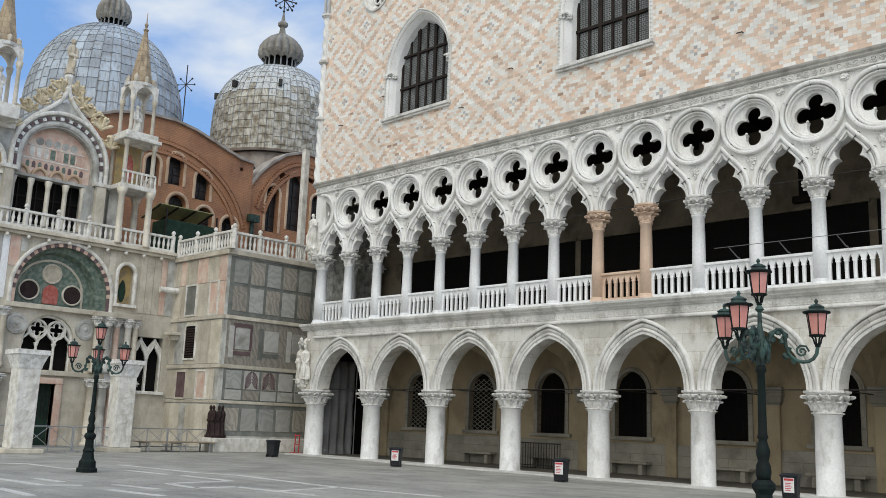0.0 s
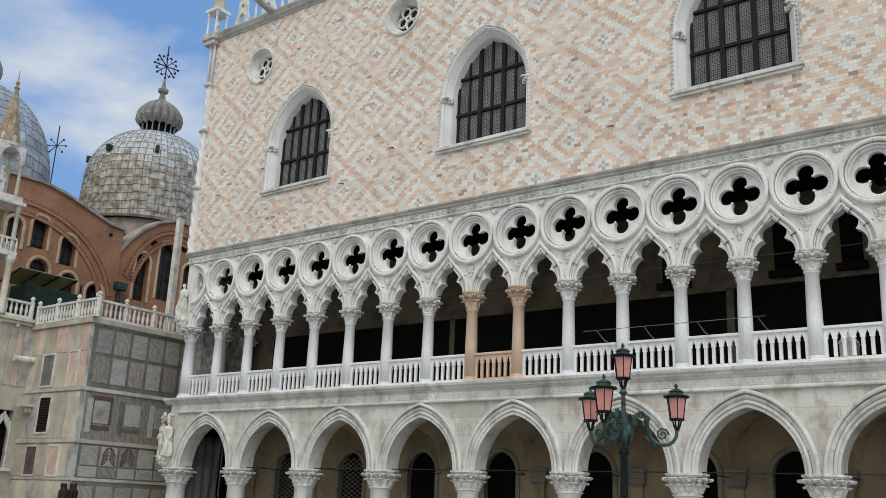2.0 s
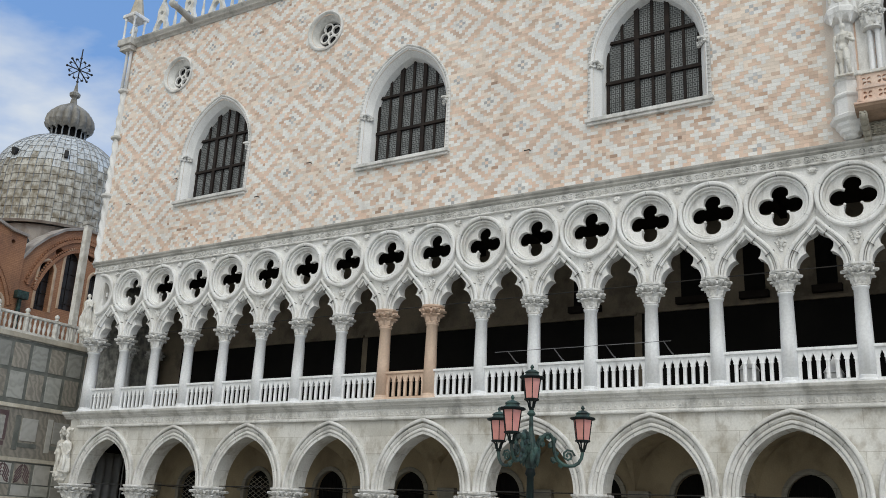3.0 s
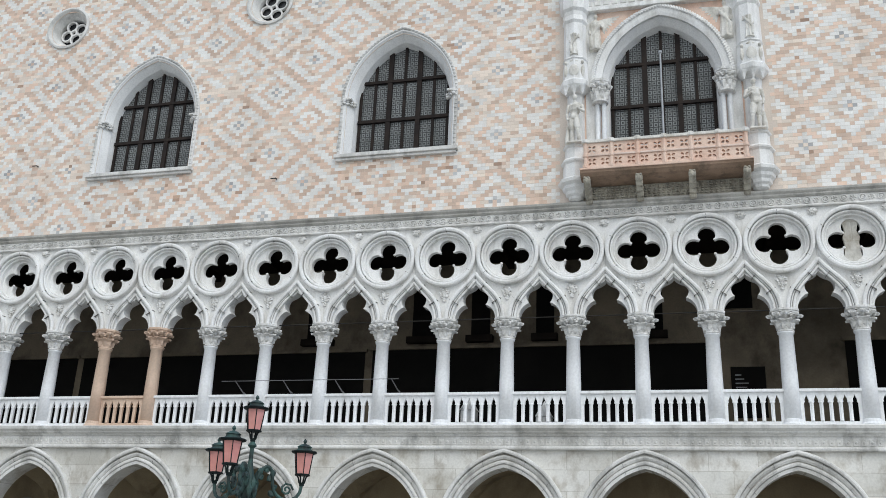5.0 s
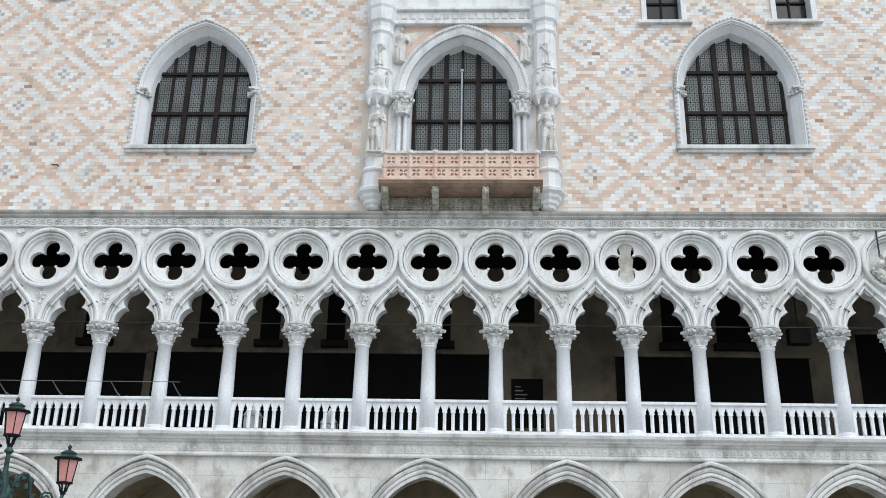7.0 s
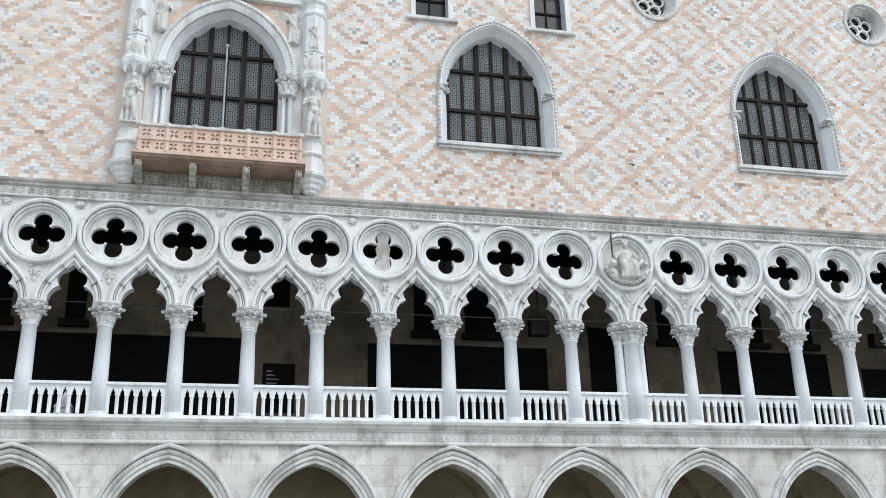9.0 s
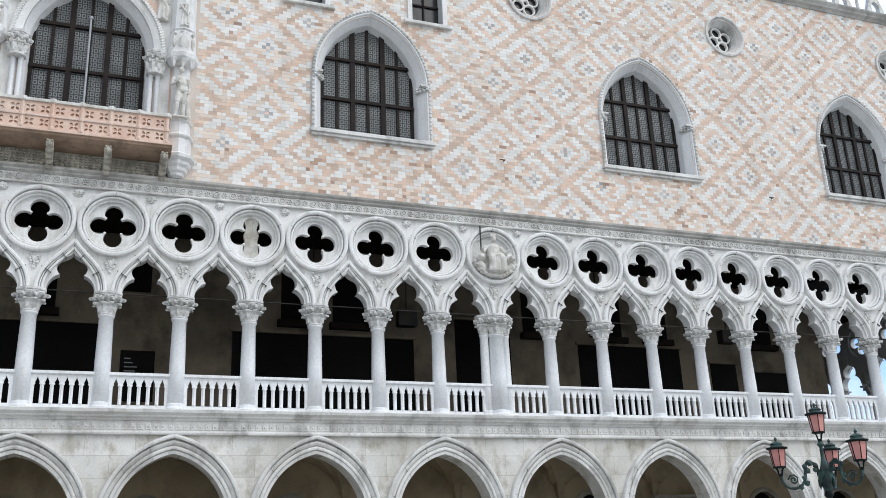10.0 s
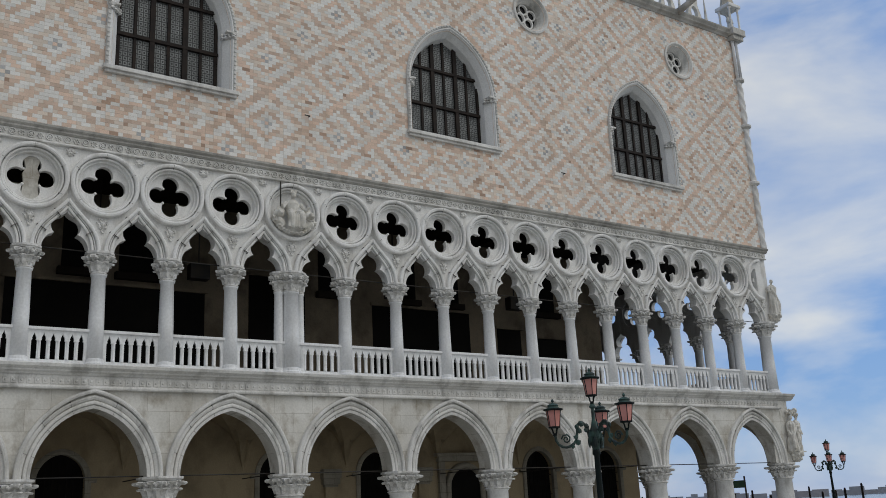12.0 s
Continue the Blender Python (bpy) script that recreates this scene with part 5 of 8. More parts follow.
# tall pointed windows
def great_window(index, c, grand=False):
    w = thing("window_%d" % index, pose(c, 0, -0.3 if grand else 0), "tall pointed window with leaded panes in a splayed white stone frame" if not grand
              else "grand pointed window with leaded panes behind a balcony", "window", kind="structure")
    up_ = 0.0 if grand else 0.14
    outs = [(2.1, 2.64 + up_, -0.07), (2.04, 2.58 + up_, -0.07), (1.84, 2.36 + up_, 0.22), (1.79, 2.3 + up_, 0.3), (1.72, 2.2 + up_, 0.68)]
    loops = [[(x, y, z) for x, z in pointed(hw, Z_SILL, Z_IMPOST, ri, 12)] for hw, ri, y in outs]
    loops = [[(x, 0.02, z) for x, _, z in loops[0]]] + loops
    part("frame", loft(bmesh.new(), loops), M_FRAME_LIT, w, "splayed white stone frame")
    rope = pointed(2.13, Z_SILL, Z_IMPOST, 2.68 + up_, 26)
    bm = bmesh.new()
    sweep(bm, rope, roll(0.055, -0.1, 0.0))
    dense = []
    for (xa, za), (xb, zb) in zip(rope, rope[1:]):
        k = max(1, int(math.hypot(xb - xa, zb - za) / 0.16))
        dense += [(xa + (xb - xa) * i / k, za + (zb - za) * i / k) for i in range(k)]
    for x, z in dense:
        blob(bm, x, -0.09, z, 0.06, 0.05, 0.045, 1)
    part("rope_moulding", bm, M_MOULD, w, "rope-carved outer moulding")
    part("sill", boxes((-2.26, 2.26, -0.2, 0.7, Z_SILL - 0.14, Z_SILL), (-2.2, 2.2, -0.13, 0.2, Z_SILL - 0.24, Z_SILL - 0.14), bevel=0.02), M_MOULD, w)
    for s in (-1, 1):
        bm = bmesh.new()
        box(bm, s * 1.96 - 0.17, s * 1.96 + 0.17, -0.13, 0.42, Z_IMPOST + 0.02, Z_IMPOST + 0.1, 0.02)
        for i in range(4):
            for j in range(2):
                blob(bm, s * (2.05 - 0.1 * i), -0.1 + 0.1 * i, Z_IMPOST - 0.1 + 0.1 * j, 0.085, 0.085, 0.07, 1, 0.4, i + j)
        part("impost_capital", bm, M_CARVED, w)
    # wooden bars
    ar_ = ((2.2 + up_) ** 2 + 1.72 ** 2) / 3.44
    inner = lambda x: Z_IMPOST + math.sqrt(max(0.0, ar_ ** 2 - (abs(x) + ar_ - 1.72) ** 2)) if abs(x) < 1.72 else Z_IMPOST
    zt1, zt2 = 17.38, 18.98
    for i, x in enumerate((-1.66, -1.12, -0.56, 0.0, 0.56, 1.12, 1.66)):
        hw = 0.085 if i in (2, 4) else 0.05
        part("mullion", boxes((x - hw, x + hw, 0.5 if i in (2, 4) else 0.54, 0.66, Z_SILL, inner(x) + 0.1)), M_BARS, w)
    for z, hx in ((Z_SILL + 0.04, 1.72), (zt1, 1.72), (zt2, 1.6)):
        part("transom", boxes((-hx, hx, 0.49, 0.66, z - 0.055, z + 0.055)), M_BARS, w)
    # panes
    for i in range(6):
        xa, xb = -1.66 + 0.553 * i, -1.66 + 0.553 * (i + 1)
        for za, zb in ((Z_SILL, zt1), (zt1, zt2), (zt2, 20.4)):
            if za > 18 and i in (0, 5):
                zb = 19.6
            part("pane", boxes((xa, xb, 0.6, 0.615, za, zb)), M_GLASS, w)
    return w


for i, c in enumerate(WINDOWS):
    great_window(i + 1, c, i == 3)
# added black sheet gives the darkness of the rooms behind the glass
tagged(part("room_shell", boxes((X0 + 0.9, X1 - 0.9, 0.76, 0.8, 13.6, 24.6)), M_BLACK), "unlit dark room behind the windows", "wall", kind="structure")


def oculus(index, c):
    o = thing("window_%d" % index, pose(c, 0, 22.7), "round window with pierced stone tracery in a splayed frame", "window", kind="structure")
    loops = [[(x, y, z) for x, z in circle(0, 0, r, 32)] for r, y in ((0.98, 0.02), (0.98, -0.08), (0.9, -0.1), (0.86, -0.06), (0.62, 0.3), (0.58, 0.55))]
    part("frame", loft(bmesh.new(), loops, True), M_MOULD, o)
    bm = bmesh.new()
    sweep(bm, circle(0, 0, 0.13, 16), roll(0.035, 0.3, 0.42), True)
    for k in range(4):
        a = k * math.pi / 2 + 0.4
        sweep(bm, circle(0.34 * math.cos(a), 0.34 * math.sin(a), 0.23, 18), roll(0.035, 0.3, 0.42), True)
    part("tracery", bm, M_WHITE, o, "pierced stone wheel tracery")
    part("glass", slab(bmesh.new(), circle(0, 0, 0.62, 24), [], 0.46, 0.48), M_DARKGLASS, o)


for i, c in enumerate(OCULI):
    oculus(8 + i, c)
for i, (c, z) in enumerate(SMALL):
    o = thing("window_%d" % (14 + i), pose(c, 0, z), "small square window in a plain white stone frame", "window", kind="structure")
    part("frame", boxes((-0.78, -0.6, -0.07, 0.5, 0, 2.0), (0.6, 0.78, -0.07, 0.5, 0, 2.0), (-0.8, 0.8, -0.07, 0.5, 2.0, 2.2), bevel=0.015), M_WHITE, o)
    part("sill", boxes((-0.95, 0.95, -0.16, 0.5, -0.13, 0.0), bevel=0.02), M_MOULD, o)
    part("pane", boxes((-0.6, 0.6, 0.4, 0.42, 0, 2.0)), M_DARKGLASS, o)
    part("bar", boxes((-0.03, 0.03, 0.34, 0.4, 0, 2.0), (-0.6, 0.6, 0.34, 0.39, 0.95, 1.02)), M_BARS, o)


# grand balcony
def grand_balcony():
    C = WINDOWS[3]
    b = thing("balcony", pose(C, 0, -0.42), "red marble balcony on carved corbels between white sculpted piers", "balcony")
    # corbelled floor
    prof = [(0.0, 0.0), (0.0, -0.55), (0.05, -0.86), (0.14, -1.0), (0.25, -1.04), (0.28, -1.0), (0.28, 0.0)]
    # slab colour holds the underside's shade along with its stain
    part("floor", sweep(bmesh.new(), [(-2.62, 14.34), (2.62, 14.34)], prof), M_SOFFIT_SHADE, b, "balcony slab in brown for its stain and shade")
    part("floor_edge", boxes((-2.63, 2.63, -1.06, -0.96, 14.56, 14.625), bevel=0.015), M_REDSTONE, b, "red marble slab edge")
    panel = bmesh.new()
    holes = []
    n = 12
    for i in range(n):
        for z in (14.84, 15.28):
            c = -2.44 + 4.88 * (i + 0.5) / n
            for q in range(4):
                a = math.pi / 4 + q * math.pi / 2
                holes.append([(c + r_ * math.cos(a + w_), z + r_ * math.sin(a + w_)) for r_, w_ in ((0.025, 0.0), (0.08, 0.5), (0.13, 0.3), (0.155, 0.0), (0.13, -0.3), (0.08, -0.5))][::-1])
    slab(panel, [(-2.5, 14.62), (2.5, 14.62), (2.5, 15.5), (-2.5, 15.5)], holes, -0.98, -0.88)
    part("pierced_parapet", panel, M_REDSTONE, b, "red marble parapet pierced with small quatrefoils")
    part("top_rail", boxes((-2.56, 2.56, -1.04, -0.82, 15.5, 15.6), bevel=0.02), M_STATUE, b)
    part("middle_rail", boxes((-2.52, 2.52, -1.02, -0.86, 15.03, 15.09), bevel=0.015), M_PALEPINK, b, "pale pink middle rail")
    part("bottom_rail", boxes((-2.52, 2.52, -1.01, -0.86, 14.63, 14.7), bevel=0.015), M_REDSTONE, b)
    for s in (-1, 1):
        part("parapet_end", boxes((s * 2.44 - 0.06, s * 2.44 + 0.06, -0.98, 0, 14.62, 15.5), bevel=0.01), M_REDSTONE, b)
    st = part("parapet_post", lathe(bmesh.new(), [(0.1, 14.63), (0.1, 14.72), (0.065, 14.75), (0.065, 14.99), (0.095, 15.02), (0.095, 15.1), (0.065, 15.13), (0.065, 15.46), (0.09, 15.49)], 8), M_REDSTONE, b)
    kn = part("rail_knob", lathe(bmesh.new(), [(0.1, 15.485), (0.125, 15.51), (0.125, 15.6), (0.1, 15.625), (0.02, 15.63)], 8), M_STATUE, b)
    st.matrix_basis = kn.matrix_basis = pose(-2.44, -0.97, 0)
    for i in range(1, 7):
        share(st, b, pose(-2.44 + 4.88 * i / 6, -0.97, 0))
        share(kn, b, pose(-2.44 + 4.88 * i / 6, -0.97, 0))
    corb = bmesh.new()
    for k in range(5):
        limb(corb, (-0.1, -0.85 + 0.16 * k, 14.1 - 0.11 * k), (0.1, -0.85 + 0.16 * k, 14.1 - 0.11 * k), 0.13 - 0.005 * k, 0.13 - 0.005 * k)
    for q in (-1, 1):
        blob(corb, q * 0.06, -0.97, 14.16, 0.045, 0.05, 0.045, 1, 0.3, q)
    blob(corb, 0, -0.98, 14.06, 0.07, 0.07, 0.09, 2, 0.3, 5)
    # corbels and band carry the shade under the balcony in their colour
    co_ = part("corbel", corb, M_GRIME_SHADE, b, "carved stone corbel darkened for grime and shade")
    co_.matrix_basis = pose(-2.42, 0, 0.16)
    for i in range(1, 4):
        share(co_, b, pose(-2.42 + 4.84 * i / 3, 0, 0.16))
    bm = boxes((-2.5, 2.5, -0.12, 0, 13.88, 14.34))
    rc_ = random.Random(9)
    for q in range(34):
        for k in range(5):
            blob(bm, -2.4 + 4.8 * q / 33 + rc_.uniform(-0.02, 0.02), -0.13, 13.93 + 0.085 * k, 0.06, 0.07, 0.035, 1, 0.5, q + k)
    part("carved_band", bm, M_GRIME_SHADE, b, "dark carved band under the balcony")
    part("lintel", boxes((-2.55, 2.55, -0.25, 0, 20.95, 21.1), (-2.6, 2.6, -0.16, 0, 21.1, 21.5), (-2.65, 2.65, -0.3, 0, 21.5, 21.62), (-2.55, 2.55, -0.1, 0, 21.62, 22.8), bevel=0.02), M_WHITE, b)
    dent = part("lintel_rosette", boxes((-0.1, 0.1, -0.2, -0.15, 21.18, 21.4), bevel=0.02), M_MOULD, b)
    dent.matrix_basis = pose(-2.35, 0, 0)
    for i in range(1, 17):
        share(dent, b, pose(-2.35 + 4.7 * i / 16, 0, 0))
    field = [(-2.8, 14.2), (2.8, 14.2), (2.8, 22.7), (-2.8, 22.7)]
    part("field", slab(bmesh.new(), field, [pointed(2.0, 15.6, Z_IMPOST + 0.12, 2.52, 12)], -0.03, 0.02), M_REDSTONE, b, "pink marble field round the window")
    part("archivolt", sweep(bmesh.new(), pointed(2.1, Z_IMPOST + 0.12, Z_IMPOST + 0.12, 2.62, 16), [(-0.14, 0.0), (-0.14, -0.1), (-0.04, -0.14), (0.08, -0.16), (0.15, -0.2), (0.17, 0.0)]), M_WHITE, b, "broad white stone arch")
    bm = bmesh.new()
    rp = pointed(2.26, Z_IMPOST + 0.12, Z_IMPOST + 0.12, 2.82, 40)
    for (xa_, za_), (xb_, zb_) in zip(rp, rp[1:]):
        dx_, dz_ = xb_ - xa_, zb_ - za_
        limb(bm, (xa_ - 0.7 * dz_, -0.13, za_ + 0.7 * dx_), (xa_ + dx_ + 0.7 * dz_, -0.2, za_ + dz_ - 0.7 * dx_), 0.045, 0.045)
    part("rope_moulding", bm, M_WHITE, b, "rope-carved outer moulding")
    for s in (-1, 1):
        part("side_strip", boxes((s * 2.3 - 0.2, s * 2.3 + 0.2, -0.06, 0.02, 15.6, 20.95)), M_WHITE, b)
    for s in (-1, 1):
        pier = bmesh.new()
        lathe(pier, [(0.1, 13.85), (0.24, 13.9), (0.26, 13.98), (0.34, 14.04), (0.36, 14.14), (0.44, 14.22), (0.46, 14.32), (0.58, 14.4), (0.6, 14.5), (0.5, 14.56), (0.44, 14.6), (0.43, 15.08), (0.5, 15.14), (0.51, 15.19), (0.44, 15.26), (0.38, 15.3), (0.37, 15.66), (0.42, 15.7), (0.44, 15.75)], 8)
        lathe(pier, [(0.3, 15.72), (0.3, 17.85)], 8, cy=0.16)
        lathe(pier, [(0.34, 17.75), (0.52, 17.95), (0.54, 18.1), (0.44, 18.2), (0.4, 18.95), (0.44, 19.0), (0.4, 19.05), (0.38, 20.4), (0.44, 20.5), (0.4, 20.7), (0.42, 20.85), (0.5, 20.95), (0.52, 21.4), (0.56, 21.5), (0.56, 22.7)], 8)
        o = part("pier", pier, M_WHITE, b, "sculpted white stone pier with niches")
        o.matrix_basis = pose(s * 2.84, -0.15, 0)
        lid = bmesh.new()
        for k in range(3):
            lathe(lid, [(0.02, 17.55), (0.07, 17.75), (0.12, 17.86)], 6, cx=-0.28 + 0.28 * k, cy=-0.42)
        o = part("niche_canopy", lid, M_WHITE, b)
        o.matrix_basis = pose(s * 2.84, -0.15, 0)
        shield = bmesh.new()
        blob(shield, 0, -0.4, 18.5, 0.18, 0.06, 0.25, 2, 0.1, 1)
        for q in (-1, 1):
            blob(shield, q * 0.29, -0.3, 18.5, 0.065, 0.07, 0.26, 2, 0.4, q)
            blob(shield, q * 0.28, -0.32, 18.83, 0.06, 0.06, 0.07, 2, 0.1, q)
        blob(shield, 0, -0.34, 18.88, 0.14, 0.06, 0.07, 2, 0.5, 4)
        o = carve(part("shield", shield, M_STATUE, b, "carved coat of arms"), 0.018)
        o.matrix_basis = pose(s * 2.84, -0.15, 0)
        up = standing_mesh(1.1, s, True)
        o = part("upper_niche_figure", up, M_STATUE, b)
        o.matrix_basis = pose(s * 2.84, -0.44, 19.1)
        colo = bmesh.new()
        for dx in (0.0, 0.22):
            lathe(colo, [(0.1, 15.6), (0.08, 15.75), (0.075, 17.3), (0.1, 17.35)], 12, cx=s * (1.9 + dx), cy=-0.12)
        part("colonnette", colo, M_SHAFT, b, smooth=True)
        part("leaf_capital", capital_mesh(0.24, 0.33, 17.33, 18.16, 9, 4), M_CARVED, b).matrix_basis = pose(s * 2.03, -0.14, 0)
        ang_ = standing_mesh(1.5, s, True)
        for q in range(7):
            limb(ang_, (-s * (0.08 + 0.02 * q), 0.05, 1.2), (-s * (0.85 - 0.09 * q), 0.06, 1.34 - 0.11 * q), 0.08, 0.05)
            limb(ang_, (s * 0.06, 0.05, 1.18), (s * (0.34 - 0.02 * q), 0.06, 1.3 - 0.15 * q), 0.07, 0.045)
        o = carve(part("spandrel_figure", ang_, M_STATUE, b, "white winged relief in the spandrel"), 0.02)
        o.matrix_basis = pose(s * 2.15, -0.05, 19.4)
    part("flagpole", lathe(bmesh.new(), [(0.035, 14.62), (0.03, 18.7), (0.06, 18.72), (0.06, 18.8), (0.01, 18.82)], 10, cy=-0.7), M_GALV, b, "slim pale flagpole")
    for s in (-1, 1):
        f = tagged(carve(part("niche_statue", standing_mesh(1.85, s), M_STATUE, smooth=True), 0.014), "white marble statue standing in a pier niche", "statue", "statues beside the balcony")
        f.matrix_basis = pose(C + s * 2.84, -0.5, 15.33)


grand_balcony()

# shafts, rings and pinnacles at the corners, crest along the top
def corner_shaft(x):
    c = thing("corner_shaft", pose(x, -0.02, 0), "twisted white stone corner shaft with ring mouldings", "column", "corner shafts")
    z = Z_WALL
    segs = ((Z_WALL, 16.9), (16.9, 20.0), (20.0, 22.6))
    for a, b in segs:
        k = 44
        part("twisted_shaft", lathe(bmesh.new(), [(0.16, a + (b - a) * i / k) for i in range(k + 1)], 15, lobes=3, lobe=0.22, twist=9.0), M_WHITE, c, smooth=True)
        part("ring", lathe(bmesh.new(), [(0.2, b - 0.12), (0.3, b - 0.05), (0.3, b + 0.05), (0.2, b + 0.12)], 14), M_MOULD, c)
    for dx, dy in ((-0.14, -0.08), (0.14, -0.08), (0, 0.1)):
        part("colonnette", lathe(bmesh.new(), [(0.085, 22.7), (0.075, 24.7), (0.12, 24.9)], 10, cx=dx, cy=dy), M_SHAFT, c, smooth=True)
    return c


cs = corner_shaft(X0 + 0.02)
copy_thing(cs, pose(X1 - 0.02, -0.02, 0))
bm = sweep(bmesh.new(), [(X0 - 0.05, Z_TOP), (X1 + 0.05, Z_TOP)], [(0.0, 0.7), (0.0, -0.04), (0.08, -0.1), (0.14, -0.22), (0.2, -0.25), (0.3, -0.34), (0.36, -0.36), (0.4, -0.3), (0.4, 0.7)])
tagged(part("cornice_roof", bm, M_CORNICE), "dark moulded stone cornice along the roof edge", "cornice", kind="structure")
for x in (X0, X1):
    bm = boxes((x - 0.5, x + 0.5, -0.52, 0.5, Z_TOP + 0.05, Z_TOP + 0.42), (x - 0.4, x + 0.4, -0.42, 0.4, Z_TOP - 0.2, Z_TOP + 0.05), bevel=0.03)
    tagged(part("cornice_corner", bm, M_CORNICE), "projecting corner block of the roof cornice", "cornice", kind="structure")


def merlon():
    m = thing("merlon", pose(1.4, 0.05, Z_TOP + 0.4), "pale pierced stone merlon with leaf-like crest", "merlon", "crest along the palace roof")
    out = bez((-0.5, 0), (-0.62, 0.5), (-0.2, 0.7), (-0.3, 1.15), 6) + bez((-0.3, 1.15), (-0.36, 1.5), (-0.14, 1.6), (0, 2.0), 6)[1:]
    out = out + [(-x, z) for x, z in reversed(out[:-1])]
    part("plate", slab(bmesh.new(), out, [pointed(0.24, 0.12, 0.45, 0.35, 6), circle(0, 1.2, 0.13, 12)], -0.1, 0.1), M_STATUE, m)
    part("finial", blob(bmesh.new(), 0, 0, 2.05, 0.1, 0.1, 0.16, 2, 0.2), M_STATUE, m)
    part("spike", lathe(bmesh.new(), [(0.11, 0), (0.09, 0.25), (0.015, 1.7)], 6, cx=0.98), M_STATUE, m, "slim stone spike")
    return m


mr = merlon()
for k in range(1, 37):
    copy_thing(mr, pose(1.4 + k * 1.98, 0.05, Z_TOP + 0.4))


def roof_pinnacle(x):
    p = thing("corner_pinnacle", pose(x, 0, Z_TOP + 0.42), "open stone corner pinnacle on slim columns", "pinnacle", "roof corner pinnacles")
    leg = part("column", lathe(bmesh.new(), [(0.1, 0), (0.06, 0.1), (0.055, 1.15), (0.12, 1.3)], 10), M_WHITE, p, smooth=True)
    leg.matrix_basis = pose(-0.33, -0.33, 0)
    for dx, dy in ((0.33, -0.33), (-0.33, 0.33), (0.33, 0.33)):
        share(leg, p, pose(dx, dy, 0))
    part("canopy", boxes((-0.48, 0.48, -0.48, 0.48, 1.3, 1.5), bevel=0.05), M_WHITE, p)
    part("spire", lathe(bmesh.new(), [(0.42, 1.5), (0.36, 1.7), (0.3, 2.0), (0.05, 3.4), (0.12, 3.5), (0.02, 3.7)], 8), M_YSTATUE, p)
    part("figure", figure_mesh(1.1, 0.2, 2), M_STATUE, p)


roof_pinnacle(X0)
roof_pinnacle(X1)
for x, dx in ((4.0, 1), (71.2, -1)):
    s = thing("water_spout", pose(x, -0.2, Z_TOP + 0.35), "stone gargoyle spout jutting from the roof cornice", "gargoyle", "gargoyles")
    bm = lathe(bmesh.new(), [(0.2, 0), (0.17, 0.5), (0.15, 1.2), (0.2, 1.3), (0.16, 1.5)], 10)
    o = part("spout", bm, M_CORNICE, s, smooth=True)
    o.matrix_basis = pose(0, 0, 0, 80, 0, 0)

# small iron stubs in the wall
bm = bmesh.new()
for x, z in ((1.2, 16.2), (4.3, 17.0), (12.4, 16.4), (9.6, 15.3), (22.7, 15.1), (50.6, 15.5), (62.6, 15.3)):
    box(bm, x - 0.015, x + 0.015, -0.12, 0.02, z - 0.015, z + 0.015)
    box(bm, x - 0.2, x + 0.015, -0.13, -0.1, z - 0.015, z + 0.015)
tagged(part("wall_anchor", bm, M_IRON), "short dark iron anchors in the wall", "anchor", kind="structure")

# carved groups on the corners
def corner_group(x, s, seed, z, h, label, pair=True):
    """Standing stone figures on a leafy bracket under a leafy canopy."""
    bm = bmesh.new()
    lathe(bm, [(0.12, 0.0), (0.2, 0.08), (0.3, 0.3), (0.36, 0.38), (0.36, 0.45)], 12)
    for q in range(16):
        a_ = q * math.tau / 8 + 0.2 * (q > 7)
        blob(bm, (0.22 + 0.1 * (q > 7)) * math.cos(a_), (0.22 + 0.1 * (q > 7)) * math.sin(a_), 0.15 + 0.17 * (q > 7), 0.08, 0.08, 0.09, 1, 0.5, seed + q)
    if pair:
        standing_mesh(h, s, False, (s * 0.3, -0.04, 0.44), bm)
        standing_mesh(h * 0.97, -s, True, (-s * 0.26, -0.12, 0.44), bm)
        for q in range(22):
            a_ = q * 2.4
            blob(bm, 0.3 * math.cos(a_) * (q % 3) / 2, 0.22 * math.sin(a_) - 0.05, 0.5 + h + 0.12 * math.sin(3 * a_), 0.09, 0.09, 0.09, 1, 0.6, seed + q)
        limb(bm, (0, 0.1, 0.44), (0.05, 0.1, 0.5 + h), 0.07, 0.05)
    else:
        standing_mesh(h, s, True, (0, -0.1, 0.44), bm)
        for q in (-1, 1):
            for k in range(5):
                limb(bm, (q * 0.1, 0.08, 0.44 + 0.75 * h), (q * (0.22 + 0.03 * k), 0.12, 0.44 + (0.72 - 0.1 * k) * h), 0.05, 0.03)
    o = tagged(carve(part("corner_statue", bm, M_STATUE, smooth=True), 0.016), label, "statue", "carved corner groups")
    o.matrix_basis = pose(x, -0.06, z)


corner_group(-0.66, -1, 3, 3.08, 1.8, "white carved stone figure group on the arcade corner")
corner_group(-0.52, -1, 8, Z_CAP1, 1.75, "white carved stone figure on the loggia corner", False)
corner_group(LEN + 0.72, 1, 5, 3.08, 1.8, "weathered carved stone figure group on the arcade corner")
corner_group(LEN + 0.6, 1, 12, Z_CAP1, 1.75, "weathered carved stone figure on the loggia corner", False)

# ---------------------------------------------------------------- the church: its flank faces down the square
XB = -8.7
FL = pose(XB, 0, 0, 0, 0, 90)          # along the flank x runs east, the front looks south


